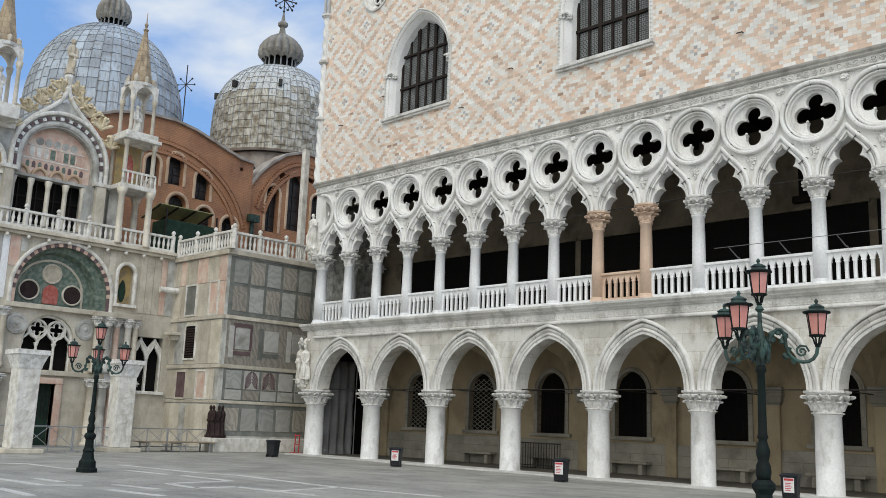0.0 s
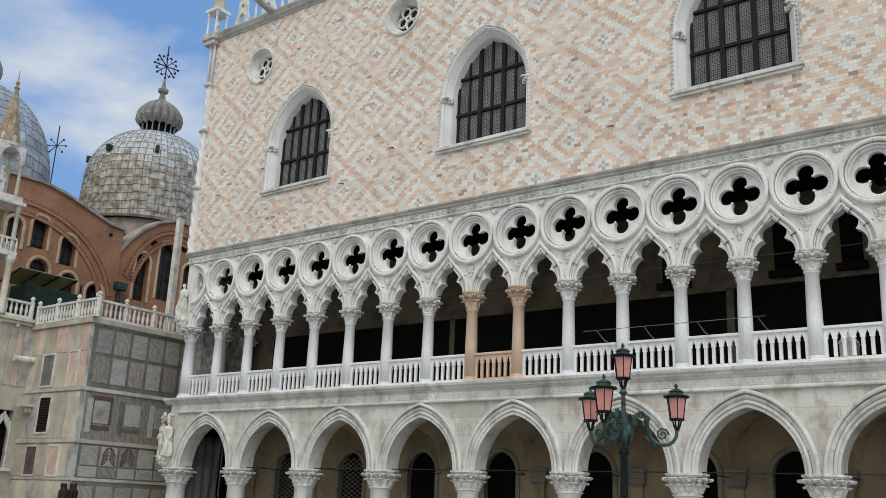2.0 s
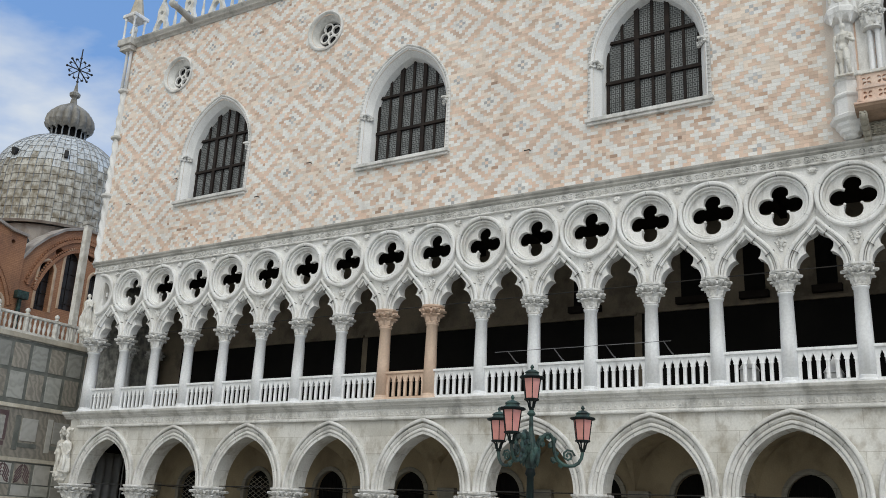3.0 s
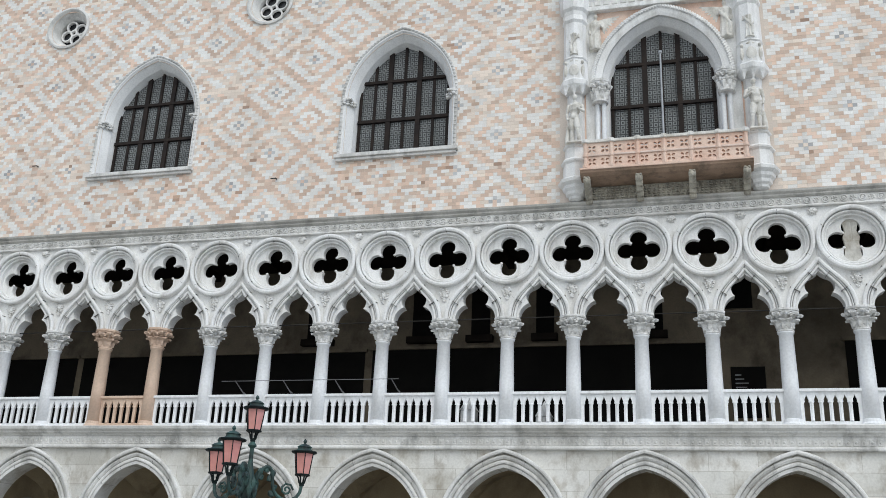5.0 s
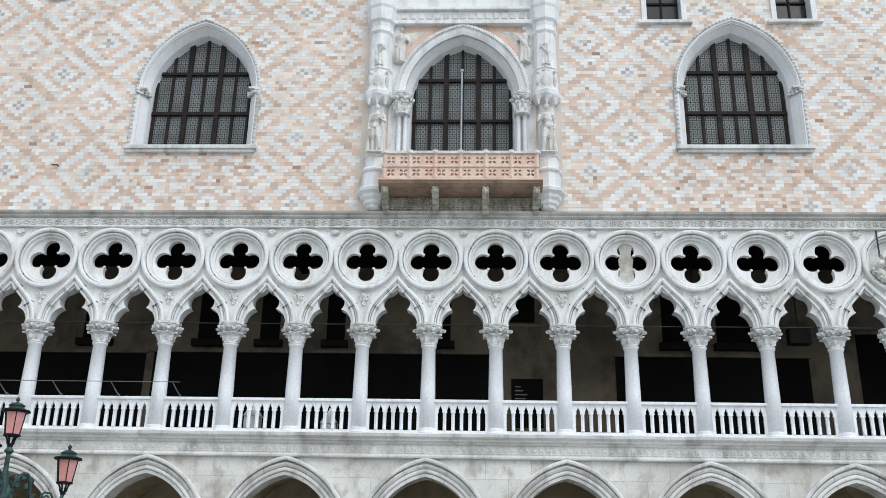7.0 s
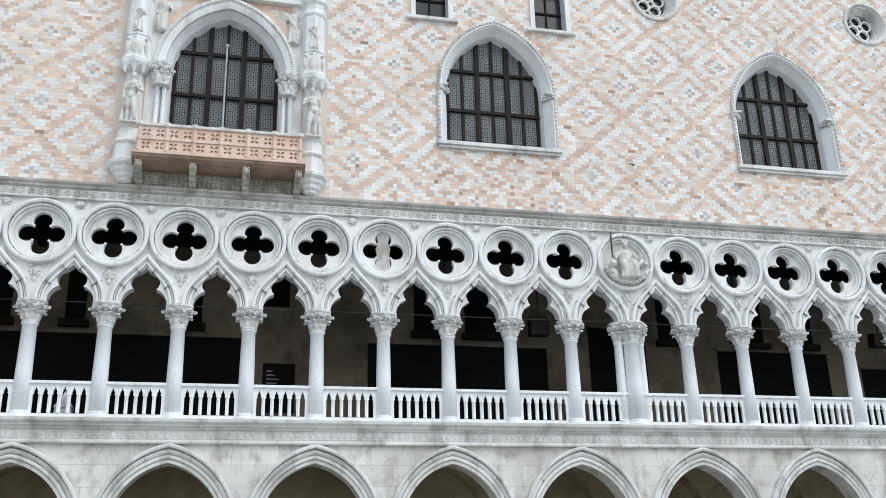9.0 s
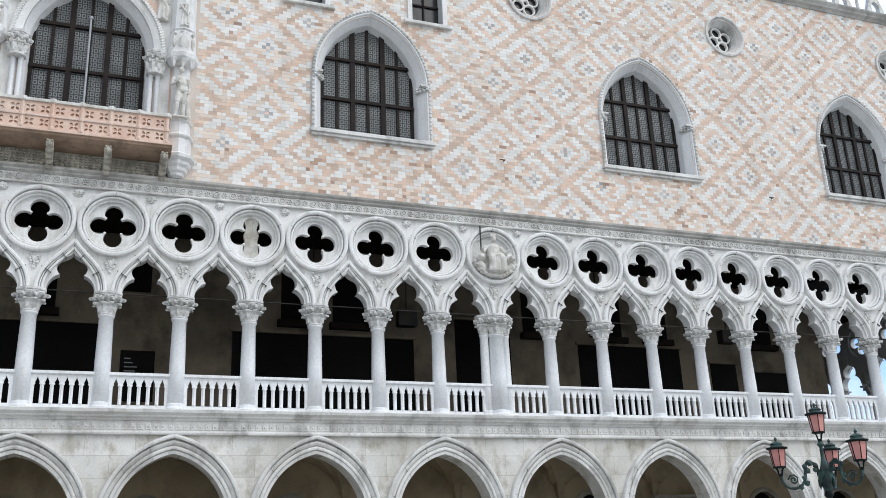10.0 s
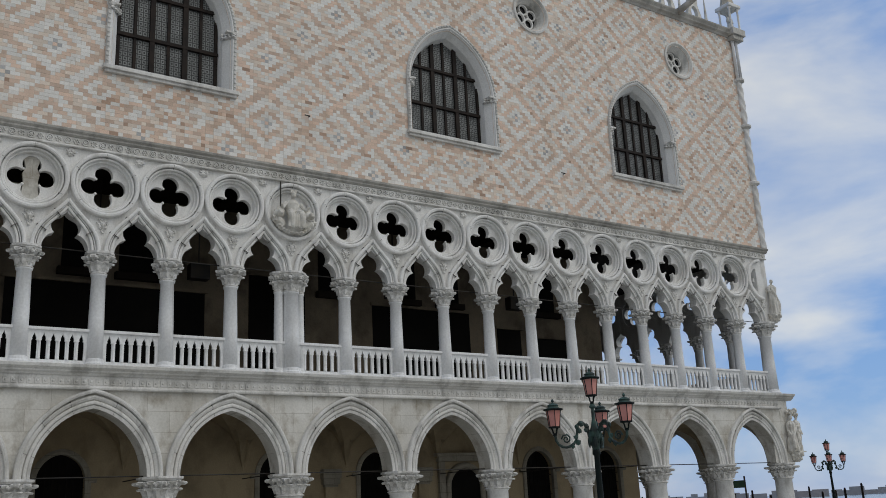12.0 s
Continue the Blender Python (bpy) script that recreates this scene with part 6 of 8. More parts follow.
def flank():
    ch = thing("church_flank", FL, "marble-clad church flank with deep arched recesses and columns", "church")
    lun = pointed(2.42, 6.6, 7.28, 2.42, 14, -9.0)
    win3 = pointed(1.25, 3.5, 4.9, 1.25, 10, -9.4)
    door = [(-9.85, GZ), (-8.85, GZ), (-8.85, 2.85), (-9.85, 2.85)]
    win2 = [(-4.95, 2.75), (-3.35, 2.75), (-3.35, 5.55), (-4.95, 5.55)]
    niche = pointed(0.42, 7.1, 8.7, 0.45, 8, -5.78)
    part("lower_wall", slab(bmesh.new(), [(-18, GZ), (-2.9, GZ), (-2.9, 10.1), (-18, 10.1)], [lun, win3, door, win2, niche], 0.0, 1.4), M_MARBLE_B, ch, "pale streaked marble wall")
    # upright marble slabs
    rr = random.Random(5)
    x = -17.8
    while x < -3.0:
        wd = rr.choice((0.34, 0.42, 0.5))
        m_ = rr.choice((M_MARBLE_A, M_MARBLE_A, M_MARBLE_B, M_MARBLE_P, M_SHAFT))
        z0 = 6.75
        if -11.6 < x + wd / 2 < -6.4:
            z0 = max(z0, 7.3 + math.sqrt(max(0.0, 2.65 ** 2 - (x + wd / 2 + 9.0) ** 2)) + 0.1)
        if not (-6.4 < x + wd / 2 < -5.2) and z0 < 9.4:
            part("marble_slab", boxes((x, x + wd - 0.02, -0.03, 0.0, z0, 9.72), bevel=0.006), m_, ch)
        if x > -7.4 and not (-5.15 < x + wd / 2 < -3.2):
            part("marble_slab", boxes((x, x + wd - 0.02, -0.03, 0.0, 0.9, 6.2), bevel=0.006), m_, ch)
        x += wd
    # deep lunette
    part("lunette_soffit", loft(bmesh.new(), [[(x_, y, z) for x_, z in pointed(w_, 6.6, 6.6 + h_ - w_, w_, 14, c_)] for w_, h_, c_, y in ((2.42, 3.1, -9.0, 0.0), (2.3, 2.95, -9.05, 0.3), (2.05, 2.7, -9.2, 0.32), (1.95, 2.6, -9.25, 0.75))]), M_TYMPGREEN, ch, "green marble soffit")
    part("tympanum", slab(bmesh.new(), pointed(1.98, 6.6, 7.27, 1.98, 14, -9.25), [], 0.75, 0.85), M_TYMPGREEN, ch, "dark green marble tympanum")
    rim = bmesh.new()
    sweep(rim, pointed(2.52, 6.6, 7.3, 2.52, 20, -9.0), roll(0.09, -0.14, 0.0))
    part("lunette_rim", rim, M_STATUE, ch)
    arc = pointed(2.36, 6.6, 7.28, 2.36, 17, -9.0)
    for i in range(len(arc) - 1):
        (xa, za), (xb, zb) = arc[i], arc[i + 1]
        bm = sweep(bmesh.new(), [(xa + (xb - xa) * 0.04, za + (zb - za) * 0.04), (xa + (xb - xa) * 0.96, za + (zb - za) * 0.96)], [(-0.09, 0.02), (-0.09, -0.05), (0.1, -0.05), (0.1, 0.02)])
        part("voussoir", bm, M_PURPLE if i % 2 else M_MARBLE_P, ch)
    sweep_in = sweep(bmesh.new(), pointed(1.68, 6.6, 7.22, 1.68, 16, -9.35), roll(0.06, 0.68, 0.76))
    part("inner_arch", sweep_in, M_MARBLE_B, ch)
    for cx, cz, r, m_ in ((-9.3, 8.25, 0.43, M_YSTATUE), (-10.35, 7.35, 0.45, M_PORPHYRY), (-8.2, 7.3, 0.45, M_PORPHYRY)):
        disc = part("roundel", slab(bmesh.new(), circle(cx, cz, r, 20), [], 0.69, 0.76), m_, ch, "round marble inlay")
        part("roundel_ring", sweep(bmesh.new(), circle(cx, cz, r + 0.03, 20), roll(0.045, 0.66, 0.76), True), M_MARBLE_B, ch)
    part("red_panel", slab(bmesh.new(), pointed(0.38, 6.75, 7.3, 0.4, 8, -9.28), [], 0.7, 0.76), M_REDICON, ch, "faded red mosaic panel")
    part("lunette_sill", boxes((-11.7, -6.3, -0.2, 0.75, 6.36, 6.6), bevel=0.03), M_MARBLE_B, ch)
    # three-light window with roundels, its unlit inside a flat black sheet
    part("window_dark", boxes((-10.8, -8.0, 0.7, 0.75, 3.4, 6.3)), M_BLACK, ch, "dark window void")
    for c_ in (-9.88, -8.95):
        part("tracery_ring", sweep(bmesh.new(), circle(c_, 5.45, 0.43, 20), roll(0.055, 0.2, 0.36), True), M_STATUE, ch)
        part("window_tracery", sweep(bmesh.new(), quatrefoil(5.45, 0.36, 0.15, 7), roll(0.03, 0.24, 0.34), True), M_STATUE, ch, "white stone tracery").matrix_basis = pose(c_, 0, 0)
    for c_ in (-10.22, -9.42, -8.6):
        for s in (-1, 1):
            part("tracery_rib", sweep(bmesh.new(), bez((c_ + s * 0.4, 4.75), (c_ + s * 0.4, 5.05), (c_ + s * 0.12, 5.0), (c_, 5.4), 8), roll(0.05, 0.2, 0.36)), M_STATUE, ch)
    part("tracery_rim", sweep(bmesh.new(), pointed(1.2, 4.7, 4.9, 1.2, 10, -9.4), roll(0.07, 0.15, 0.4)), M_STATUE, ch)
    for c_ in (-10.6, -9.85, -9.0, -8.2):
        part("window_colonnette", lathe(bmesh.new(), [(0.1, 3.5), (0.07, 3.6), (0.065, 4.6), (0.13, 4.8)], 10, cx=c_, cy=0.33), M_STATUE, ch, smooth=True)
    for c_ in (-11.0, -7.65):
        part("stone_roundel", lathe(bmesh.new(), [(0.52, 0), (0.5, 0.06), (0.36, 0.07), (0.3, 0.04), (0.12, 0.05), (0.05, 0.1)], 20), M_MARBLE_A, ch, "carved round relief").matrix_basis = pose(c_, 0, 5.6, 90, 0, 0)
    part("window_ledge", boxes((-11.6, -6.9, -0.18, 0.3, 3.25, 3.48), bevel=0.03), M_MARBLE_B, ch)
    part("door_leaf", boxes((-9.85, -8.85, 0.4, 0.46, GZ, 2.85)), M_HEDGE, ch, "dark green bronze door")
    gr = bmesh.new()
    for i in range(6):
        box(gr, -9.8 + 0.18 * i, -9.77 + 0.18 * i, 0.36, 0.4, 1.2, 2.8)
    for i in range(9):
        box(gr, -9.85, -8.85, 0.36, 0.39, 1.25 + 0.18 * i, 1.27 + 0.18 * i)
    part("door_lattice", gr, M_IRON, ch)
    part("door_frame", boxes((-10.2, -9.85, -0.1, 0.4, GZ, 3.0), (-8.85, -8.5, -0.1, 0.4, GZ, 3.0), (-10.2, -8.5, -0.12, 0.4, 2.85, 3.15), bevel=0.03), M_MARBLE_P, ch)
    # clustered columns
    k = 0
    for c_, y_, m_ in ((-12.2, -0.25, M_MARBLE_A), (-11.75, -0.3, M_MARBLE_B), (-7.15, -0.3, M_MARBLE_B), (-6.65, -0.45, M_MARBLE_A), (-6.1, -0.2, M_MARBLE_P), (-5.6, -0.45, M_STATUE), (-5.15, -0.3, M_MARBLE_B)):
        for z0, z1, r in ((3.5, 6.3, 0.17), (GZ, 3.2, 0.22)):
            part("wall_column", lathe(bmesh.new(), [(r * 1.4, z0), (r * 1.4, z0 + 0.15), (r, z0 + 0.22), (r * 0.92, z1 - 0.42), (r * 1.05, z1 - 0.4)], 14, cx=c_, cy=y_), m_, ch, smooth=True)
            cap = capital_mesh(r * 0.95, r * 1.7, z1 - 0.42, z1, 6, k)
            part("column_capital", cap, M_CARVED, ch).matrix_basis = pose(c_, y_, 0)
            k += 1
    part("column_entablature", boxes((-7.4, -4.95, -0.7, 0, 6.3, 6.55), bevel=0.03), M_MARBLE_B, ch)
    # niche with a mosaic
    part("niche_back", boxes((-6.25, -5.3, 0.3, 0.35, 7.0, 9.2)), M_GOLD, ch, "faded gold mosaic")
    part("niche_frame", sweep(bmesh.new(), pointed(0.5, 7.1, 8.7, 0.53, 9, -5.78), roll(0.09, -0.12, 0.05)), M_STATUE, ch)
    part("niche_sill", boxes((-6.4, -5.15, -0.2, 0.3, 6.95, 7.1), bevel=0.02), M_STATUE, ch)
    part("niche_mosaic_figure", blob(bmesh.new(), -5.8, 0.29, 7.8, 0.2, 0.03, 0.6, 2, 0.2), M_HEDGE, ch, "dark green mosaic shape")
    # two-light gothic window, its unlit inside a flat black sheet
    part("window_dark", boxes((-5.0, -3.3, 0.5, 0.55, 2.6, 5.6)), M_BLACK, ch)
    for c_ in (-4.95, -4.15, -3.35):
        part("mullion", boxes((c_ - 0.06, c_ + 0.06, 0.1, 0.25, 2.75, 4.75), bevel=0.015), M_STATUE, ch)
    for c_ in (-4.55, -3.75):
        t2 = slab(bmesh.new(), [(c_ - 0.42, 4.4), (c_ - 0.32, 4.4)] + bez((c_ - 0.32, 4.4), (c_ - 0.3, 4.8), (c_ - 0.1, 4.75), (c_, 5.2), 6) + bez((c_, 5.2), (c_ + 0.1, 4.75), (c_ + 0.3, 4.8), (c_ + 0.32, 4.4), 6)
                  + [(c_ + 0.42, 4.4), (c_ + 0.4, 5.0), (c_ + 0.12, 5.35), (c_, 5.5), (c_ - 0.12, 5.35), (c_ - 0.4, 5.0)], [], 0.12, 0.24)
        part("window_tracery", t2, M_STATUE, ch)
    for c_ in (-4.95, -4.15, -3.35):
        for s in (-1, 1):
            if -5.0 < c_ + s * 0.4 < -3.3:
                part("tracery_rib", sweep(bmesh.new(), bez((c_, 4.7), (c_, 5.15), (c_ + s * 0.3, 5.1), (c_ + s * 0.4, 5.5), 8), roll(0.035, 0.08, 0.2)), M_STATUE, ch)
    part("window_sill", boxes((-5.15, -3.15, -0.15, 0.3, 2.6, 2.76), bevel=0.02), M_STATUE, ch)
    # terrace cornice with small corbel arches, and balustrade
    part("terrace_cornice", boxes((-18, -3.2, -0.35, 0.2, 9.98, 10.16), (-18, -3.2, -0.22, 0.2, 9.82, 9.98), bevel=0.03), M_MARBLE_B, ch)
    cb = part("cornice_corbel", blob(bmesh.new(), 0, -0.2, 9.74, 0.1, 0.1, 0.1, 2, 0.3), M_STATUE, ch)
    cb.matrix_basis = pose(-14.0, 0, 0)
    for i in range(1, 11):
        share(cb, ch, pose(-14.0 + i * 1.0, 0, 0))
    part("terrace_floor", boxes((-18, -3.0, 0.2, 4.0, 9.8, 10.1)), M_LOWERWALL, ch)
    return ch


flank()


def terrace_balustrade(m, length, zb, h, label):
    """Rails, posts with ball finials and turned balusters."""
    b = thing("terrace_balustrade", m, label, "balustrade", "terrace balustrades")
    part("base_rail", boxes((0, length, -0.12, 0.12, zb, zb + 0.12), bevel=0.015), M_STATUE, b)
    part("top_rail", boxes((0, length, -0.12, 0.12, zb + h - 0.12, zb + h), bevel=0.02), M_STATUE, b)
    n = max(2, round(length / 1.6))
    po = part("post", lathe(bmesh.new(), [(0.13, zb), (0.12, zb + h), (0.15, zb + h + 0.02), (0.06, zb + h + 0.08), (0.12, zb + h + 0.18), (0.1, zb + h + 0.27), (0.02, zb + h + 0.33)], 10), M_STATUE, b)
    for i in range(1, n + 1):
        share(po, b, pose(length * i / n, 0, 0))
    k = round(length / 0.27)
    bal = part("baluster", lathe(bmesh.new(), [(0.075, zb + 0.12), (0.05, zb + 0.2), (0.085, zb + 0.42), (0.045, zb + 0.62), (0.075, zb + h - 0.12)], 8), M_STATUE, b, smooth=True)
    bal.matrix_basis = pose(0.27, 0, 0)
    for i in range(2, k):
        share(bal, b, pose(length * i / k, 0, 0))
    return b


terrace_balustrade(FL @ pose(-17.5, -0.15, 0), 14.1, 10.16, 0.86, "white stone balustrade with ball finials on the church terrace")


def upper_church():
    u = thing("church_upper_front", FL @ pose(0, 0.9, 0), "upper church front with a mosaic lunette and leafy ogee crest", "church")
    win4 = [(-11.6, 10.6), (-8.1, 10.6), (-8.1, 12.95), (-11.6, 12.95)]
    lun = pointed(1.82, 13.1, 13.93, 1.82, 14, -9.55)
    part("wall", slab(bmesh.new(), [(-18, 10.1), (-6.9, 10.1), (-6.9, 14.2), (-7.3, 15.4), (-8.2, 16.5), (-9.5, 17.2), (-10.8, 16.5), (-11.7, 15.6), (-18, 15.6)], [win4, lun], 0.0, 1.0), M_MARBLE_A, u)
    # flat black sheet for the unlit inside of the four-light window
    part("window_dark", boxes((-11.7, -8.0, 0.6, 0.65, 10.2, 13.1)), M_BLACK, u)
    for c_ in (-11.62, -10.75, -9.88, -9.0, -8.1):
        part("window_column", lathe(bmesh.new(), [(0.17, 10.2), (0.13, 10.3), (0.12, 12.5), (0.2, 12.9)], 12, cx=c_, cy=0.15), M_MARBLE_B, u, smooth=True)
    for c_ in (-11.2, -10.3, -9.4, -8.55):
        part("small_arch", sweep(bmesh.new(), pointed(0.36, 13.1, 13.12, 0.42, 8, c_), roll(0.07, 0.22, 0.42)), M_BRICKTRIM, u)
        part("window_bar", boxes((c_ - 0.03, c_ + 0.03, 0.5, 0.6, 10.2, 12.9), (c_ - 0.4, c_ + 0.4, 0.52, 0.58, 12.0, 12.06)), M_BARS, u)
    part("lunette_field", slab(bmesh.new(), pointed(1.85, 13.1, 13.95, 1.85, 14, -9.55), [], 0.42, 0.5), M_MARBLE_P, u, "pink and white inlaid lunette")
    rr = random.Random(2)
    for row, (z, n, m1) in enumerate(((13.75, 10, M_YSTATUE), (14.35, 8, M_STATUE), (14.95, 5, M_MARBLE_A))):
        span = 1.6 * math.sqrt(max(0.1, 1 - ((z + 0.2 - 13.15) / 2.75) ** 2))
        for i in range(n):
            c_ = -9.55 - span + (i + 0.5) * 2 * span / n
            hw = span / n * 0.72
            m_ = (m1, M_MARBLE_P, M_TYMPGREEN, M_MARBLE_B)[rr.randrange(4) if row else (0 if i % 2 else 3)]
            if row == 0:
                part("inlay", slab(bmesh.new(), pointed(hw * 0.8, z - 0.2, z, 0.14, 6, c_), [], 0.4, 0.43), M_PURPLE if i % 2 else M_TYMPGREEN, u)
            elif row == 1:
                part("inlay", boxes((c_ - hw, c_ + hw, 0.4, 0.43, z - 0.24, z + 0.26)), m_, u)
            else:
                part("inlay", slab(bmesh.new(), circle(c_, z, 0.2, 14), [], 0.4, 0.43), M_MARBLE_A, u)
    part("inlay_band", boxes((-11.25, -7.85, 0.39, 0.43, 13.98, 14.05), (-11.0, -8.1, 0.39, 0.43, 14.66, 14.72)), M_STATUE, u)
    r1 = bmesh.new()
    sweep(r1, pointed(1.98, 13.1, 13.97, 1.98, 18, -9.55), roll(0.13, -0.1, 0.3))
    part("arch_moulding", r1, M_MARBLE_A, u)
    part("arch_outer", sweep(bmesh.new(), pointed(2.42, 13.1, 14.08, 2.42, 18, -9.5), roll(0.1, -0.22, 0.1)), M_STATUE, u)
    arc = pointed(2.2, 13.1, 14.02, 2.2, 15, -9.53)
    for i in range(len(arc) - 1):
        (xa, za), (xb, zb) = arc[i], arc[i + 1]
        part("carved_voussoir", sweep(bmesh.new(), [(xa + (xb - xa) * 0.1, za + (zb - za) * 0.1), (xa + (xb - xa) * 0.9, za + (zb - za) * 0.9)], [(-0.08, 0.02), (-0.08, -0.1), (0.08, -0.1), (0.08, 0.02)]), M_CARVED if i % 2 else M_PURPLE, u)
    # ogee crest with leaves
    og = bmesh.new()
    for s in (-1, 1):
        sweep(og, [(-9.5 + s * x, z) for x, z in bez((2.3, 15.0), (1.5, 16.6), (0.4, 16.5), (0.0, 17.9), 12)], roll(0.1, -0.15, 0.1))
    part("ogee_crest", og, M_STATUE, u)
    rr = random.Random(8)
    for s in (-1, 1):
        for i, (x, z) in enumerate(bez((2.5, 15.35), (1.7, 16.9), (0.75, 16.8), (0.4, 17.75), 4)):
            lf = bmesh.new()
            for q in range(9):
                b_ = math.pi * (0.12 + 0.76 * q / 8) + rr.uniform(-0.15, 0.15)
                g2_ = rr.uniform(0.34, 0.6)
                limb(lf, (0.02 * q, 0, -0.05), (g2_ * math.cos(b_), rr.uniform(-0.15, 0.1), g2_ * math.sin(b_) * 1.15), 0.05, 0.1)
                blob(lf, g2_ * 1.08 * math.cos(b_), -0.05, g2_ * 1.2 * math.sin(b_), 0.1, 0.12, 0.09, 1, 0.7, q + i)
            part("crest_leaf", lf, M_LEAFSTONE, u, "ochre carved leaf cluster").matrix_basis = pose(-9.5 + s * x, 0, z)
    part("crest_pedestal", lathe(bmesh.new(), [(0.16, 17.7), (0.2, 17.9), (0.14, 18.1), (0.26, 18.5), (0.2, 18.7)], 10, cx=-9.5), M_STATUE, u)
    part("side_cornice", boxes((-18, -11.9, -0.3, 0.1, 15.4, 15.65), (-18, -11.9, -0.15, 0.1, 15.1, 15.4), bevel=0.03), M_STATUE, u)
    part("side_lunette", sweep(bmesh.new(), pointed(1.0, 12.8, 13.4, 1.1, 10, -13.2), roll(0.12, -0.12, 0.05)), M_STATUE, u)
    part("side_mosaic", slab(bmesh.new(), pointed(0.95, 12.8, 13.4, 1.05, 10, -13.2), [], -0.03, 0.0), M_GOLD, u, "gold mosaic")
    f = tagged(carve(part("roof_statue", figure_mesh(1.95, 0.15, 3), M_YSTATUE, smooth=True)), "ochre weathered statue on the ogee crest", "statue", "church statues")
    f.matrix_basis = FL @ pose(-9.5, 0.9, 18.68)
    for s in (-12.0,):
        part("side_pier", boxes((s - 0.2, s + 0.25, -0.3, 0.1, 10.1, 13.2), bevel=0.03), M_MARBLE_B, u)
    part("side_pier", boxes((-7.55, -7.05, -0.3, 0.1, 10.1, 13.1), bevel=0.03), M_MARBLE_B, u)
    part("impost", boxes((-7.7, -6.9, -0.35, 0.1, 13.1, 13.3), (-12.4, -11.6, -0.35, 0.1, 13.1, 13.3), bevel=0.03), M_STATUE, u)


upper_church()


def aedicule(s, full=True):
    """Open corner tabernacle with columns, spire and a statue inside."""
    a = thing("church_tabernacle", FL @ pose(s, 0.55, 0), "white columned tabernacle with a stone spire on the church corner", "tabernacle", "church tabernacles")
    h = 0.78
    tiers = ((10.16, 13.1, 0.16), (13.35, 15.75, 0.11), (16.25, 18.2, 0.09)) if full else ((16.0, 18.2, 0.1),)
    for z0, z1, r in tiers:
        hh = h if z0 < 16 else 0.62
        for dx, dy in ((-hh, -hh), (hh, -hh), (-hh, hh), (hh, hh)):
            part("column", lathe(bmesh.new(), [(r * 1.5, z0), (r * 1.1, z0 + 0.12), (r, z1 - 0.35), (r * 1.3, z1 - 0.3), (r * 1.9, z1)], 12, cx=dx, cy=dy), M_MARBLE_B, a, smooth=True)
    if full:
        part("floor", boxes((-1.0, 1.0, -1.0, 1.0, 13.1, 13.35), bevel=0.04), M_STATUE, a)
        part("roof_slab", boxes((-1.05, 1.05, -1.05, 1.05, 15.75, 15.95), (-0.9, 0.9, -0.9, 0.9, 15.95, 16.25), bevel=0.05), M_STATUE, a)
        part("icon_wall", boxes((-0.7, 0.7, 0.5, 0.6, 13.35, 15.75)), M_GOLD, a, "gold mosaic panel")
        part("icon", blob(bmesh.new(), 0.05, 0.48, 14.5, 0.25, 0.03, 0.8, 2, 0.2), M_REDICON, a, "dark red mosaic shape")
        rail = bmesh.new()
        box(rail, -0.98, 0.98, -0.98, -0.9, 13.95, 14.05)
        box(rail, 0.9, 0.98, -0.98, 0.9, 13.95, 14.05)
        part("rail", rail, M_STATUE, a)
        bal = part("baluster", lathe(bmesh.new(), [(0.06, 13.35), (0.04, 13.5), (0.06, 13.65), (0.04, 13.95)], 8), M_STATUE, a)
        bal.matrix_basis = pose(-0.9, -0.94, 0)
        for i in range(1, 8):
            share(bal, a, pose(-0.9 + 0.26 * i, -0.94, 0))
        for i in range(1, 7):
            share(bal, a, pose(0.94, -0.94 + 0.26 * i, 0))
        part("back_pier", boxes((-0.9, -0.2, 0.4, 1.0, 10.1, 13.1)), M_MARBLE_A, a)
    if not full:
        part("base_block", boxes((-0.85, 0.85, -0.85, 0.85, 15.3, 16.0), bevel=0.05), M_STATUE, a)
    for ax in range(4):
        e_ = 0.72 if ax % 2 else 0.575
        o = part("arch", slab(bmesh.new(), [(-e_, 18.2)] + pointed(0.52, 18.2, 18.2, 0.62, 8) + [(e_, 18.2), (e_, 18.95), (-e_, 18.95)], [], -0.72, -0.58), M_STATUE, a)
        o.matrix_basis = pose(0, 0, 0, 0, 0, 90 * ax)
    part("crown", lathe(bmesh.new(), [(0.85, 18.9), (0.9, 19.05), (0.7, 19.1)], 8), M_CARVED, a)
    part("spire", lathe(bmesh.new(), [(0.62, 19.05), (0.6, 19.3), (0.35, 20.8), (0.1, 22.2), (0.16, 22.3), (0.05, 22.4), (0.11, 22.6), (0.03, 22.75), (0.02, 23.3)], 8), M_SPIRE, a, "ochre stone spire with a finial")
    for i in range(8):
        t = 2 * math.pi * i / 8
        part("crown_leaf", blob(bmesh.new(), 0.72 * math.cos(t), 0.72 * math.sin(t), 19.25, 0.13, 0.13, 0.25, 1, 0.5, i), M_YSTATUE, a)
    f = tagged(carve(part("tabernacle_statue", figure_mesh(1.75, 0.15, 6), M_STATUE, smooth=True)), "white weathered statue inside the tabernacle", "statue", "church statues")
    f.matrix_basis = FL @ pose(s, 0.55, 16.2)


aedicule(-5.8)
aedicule(-13.0, False)


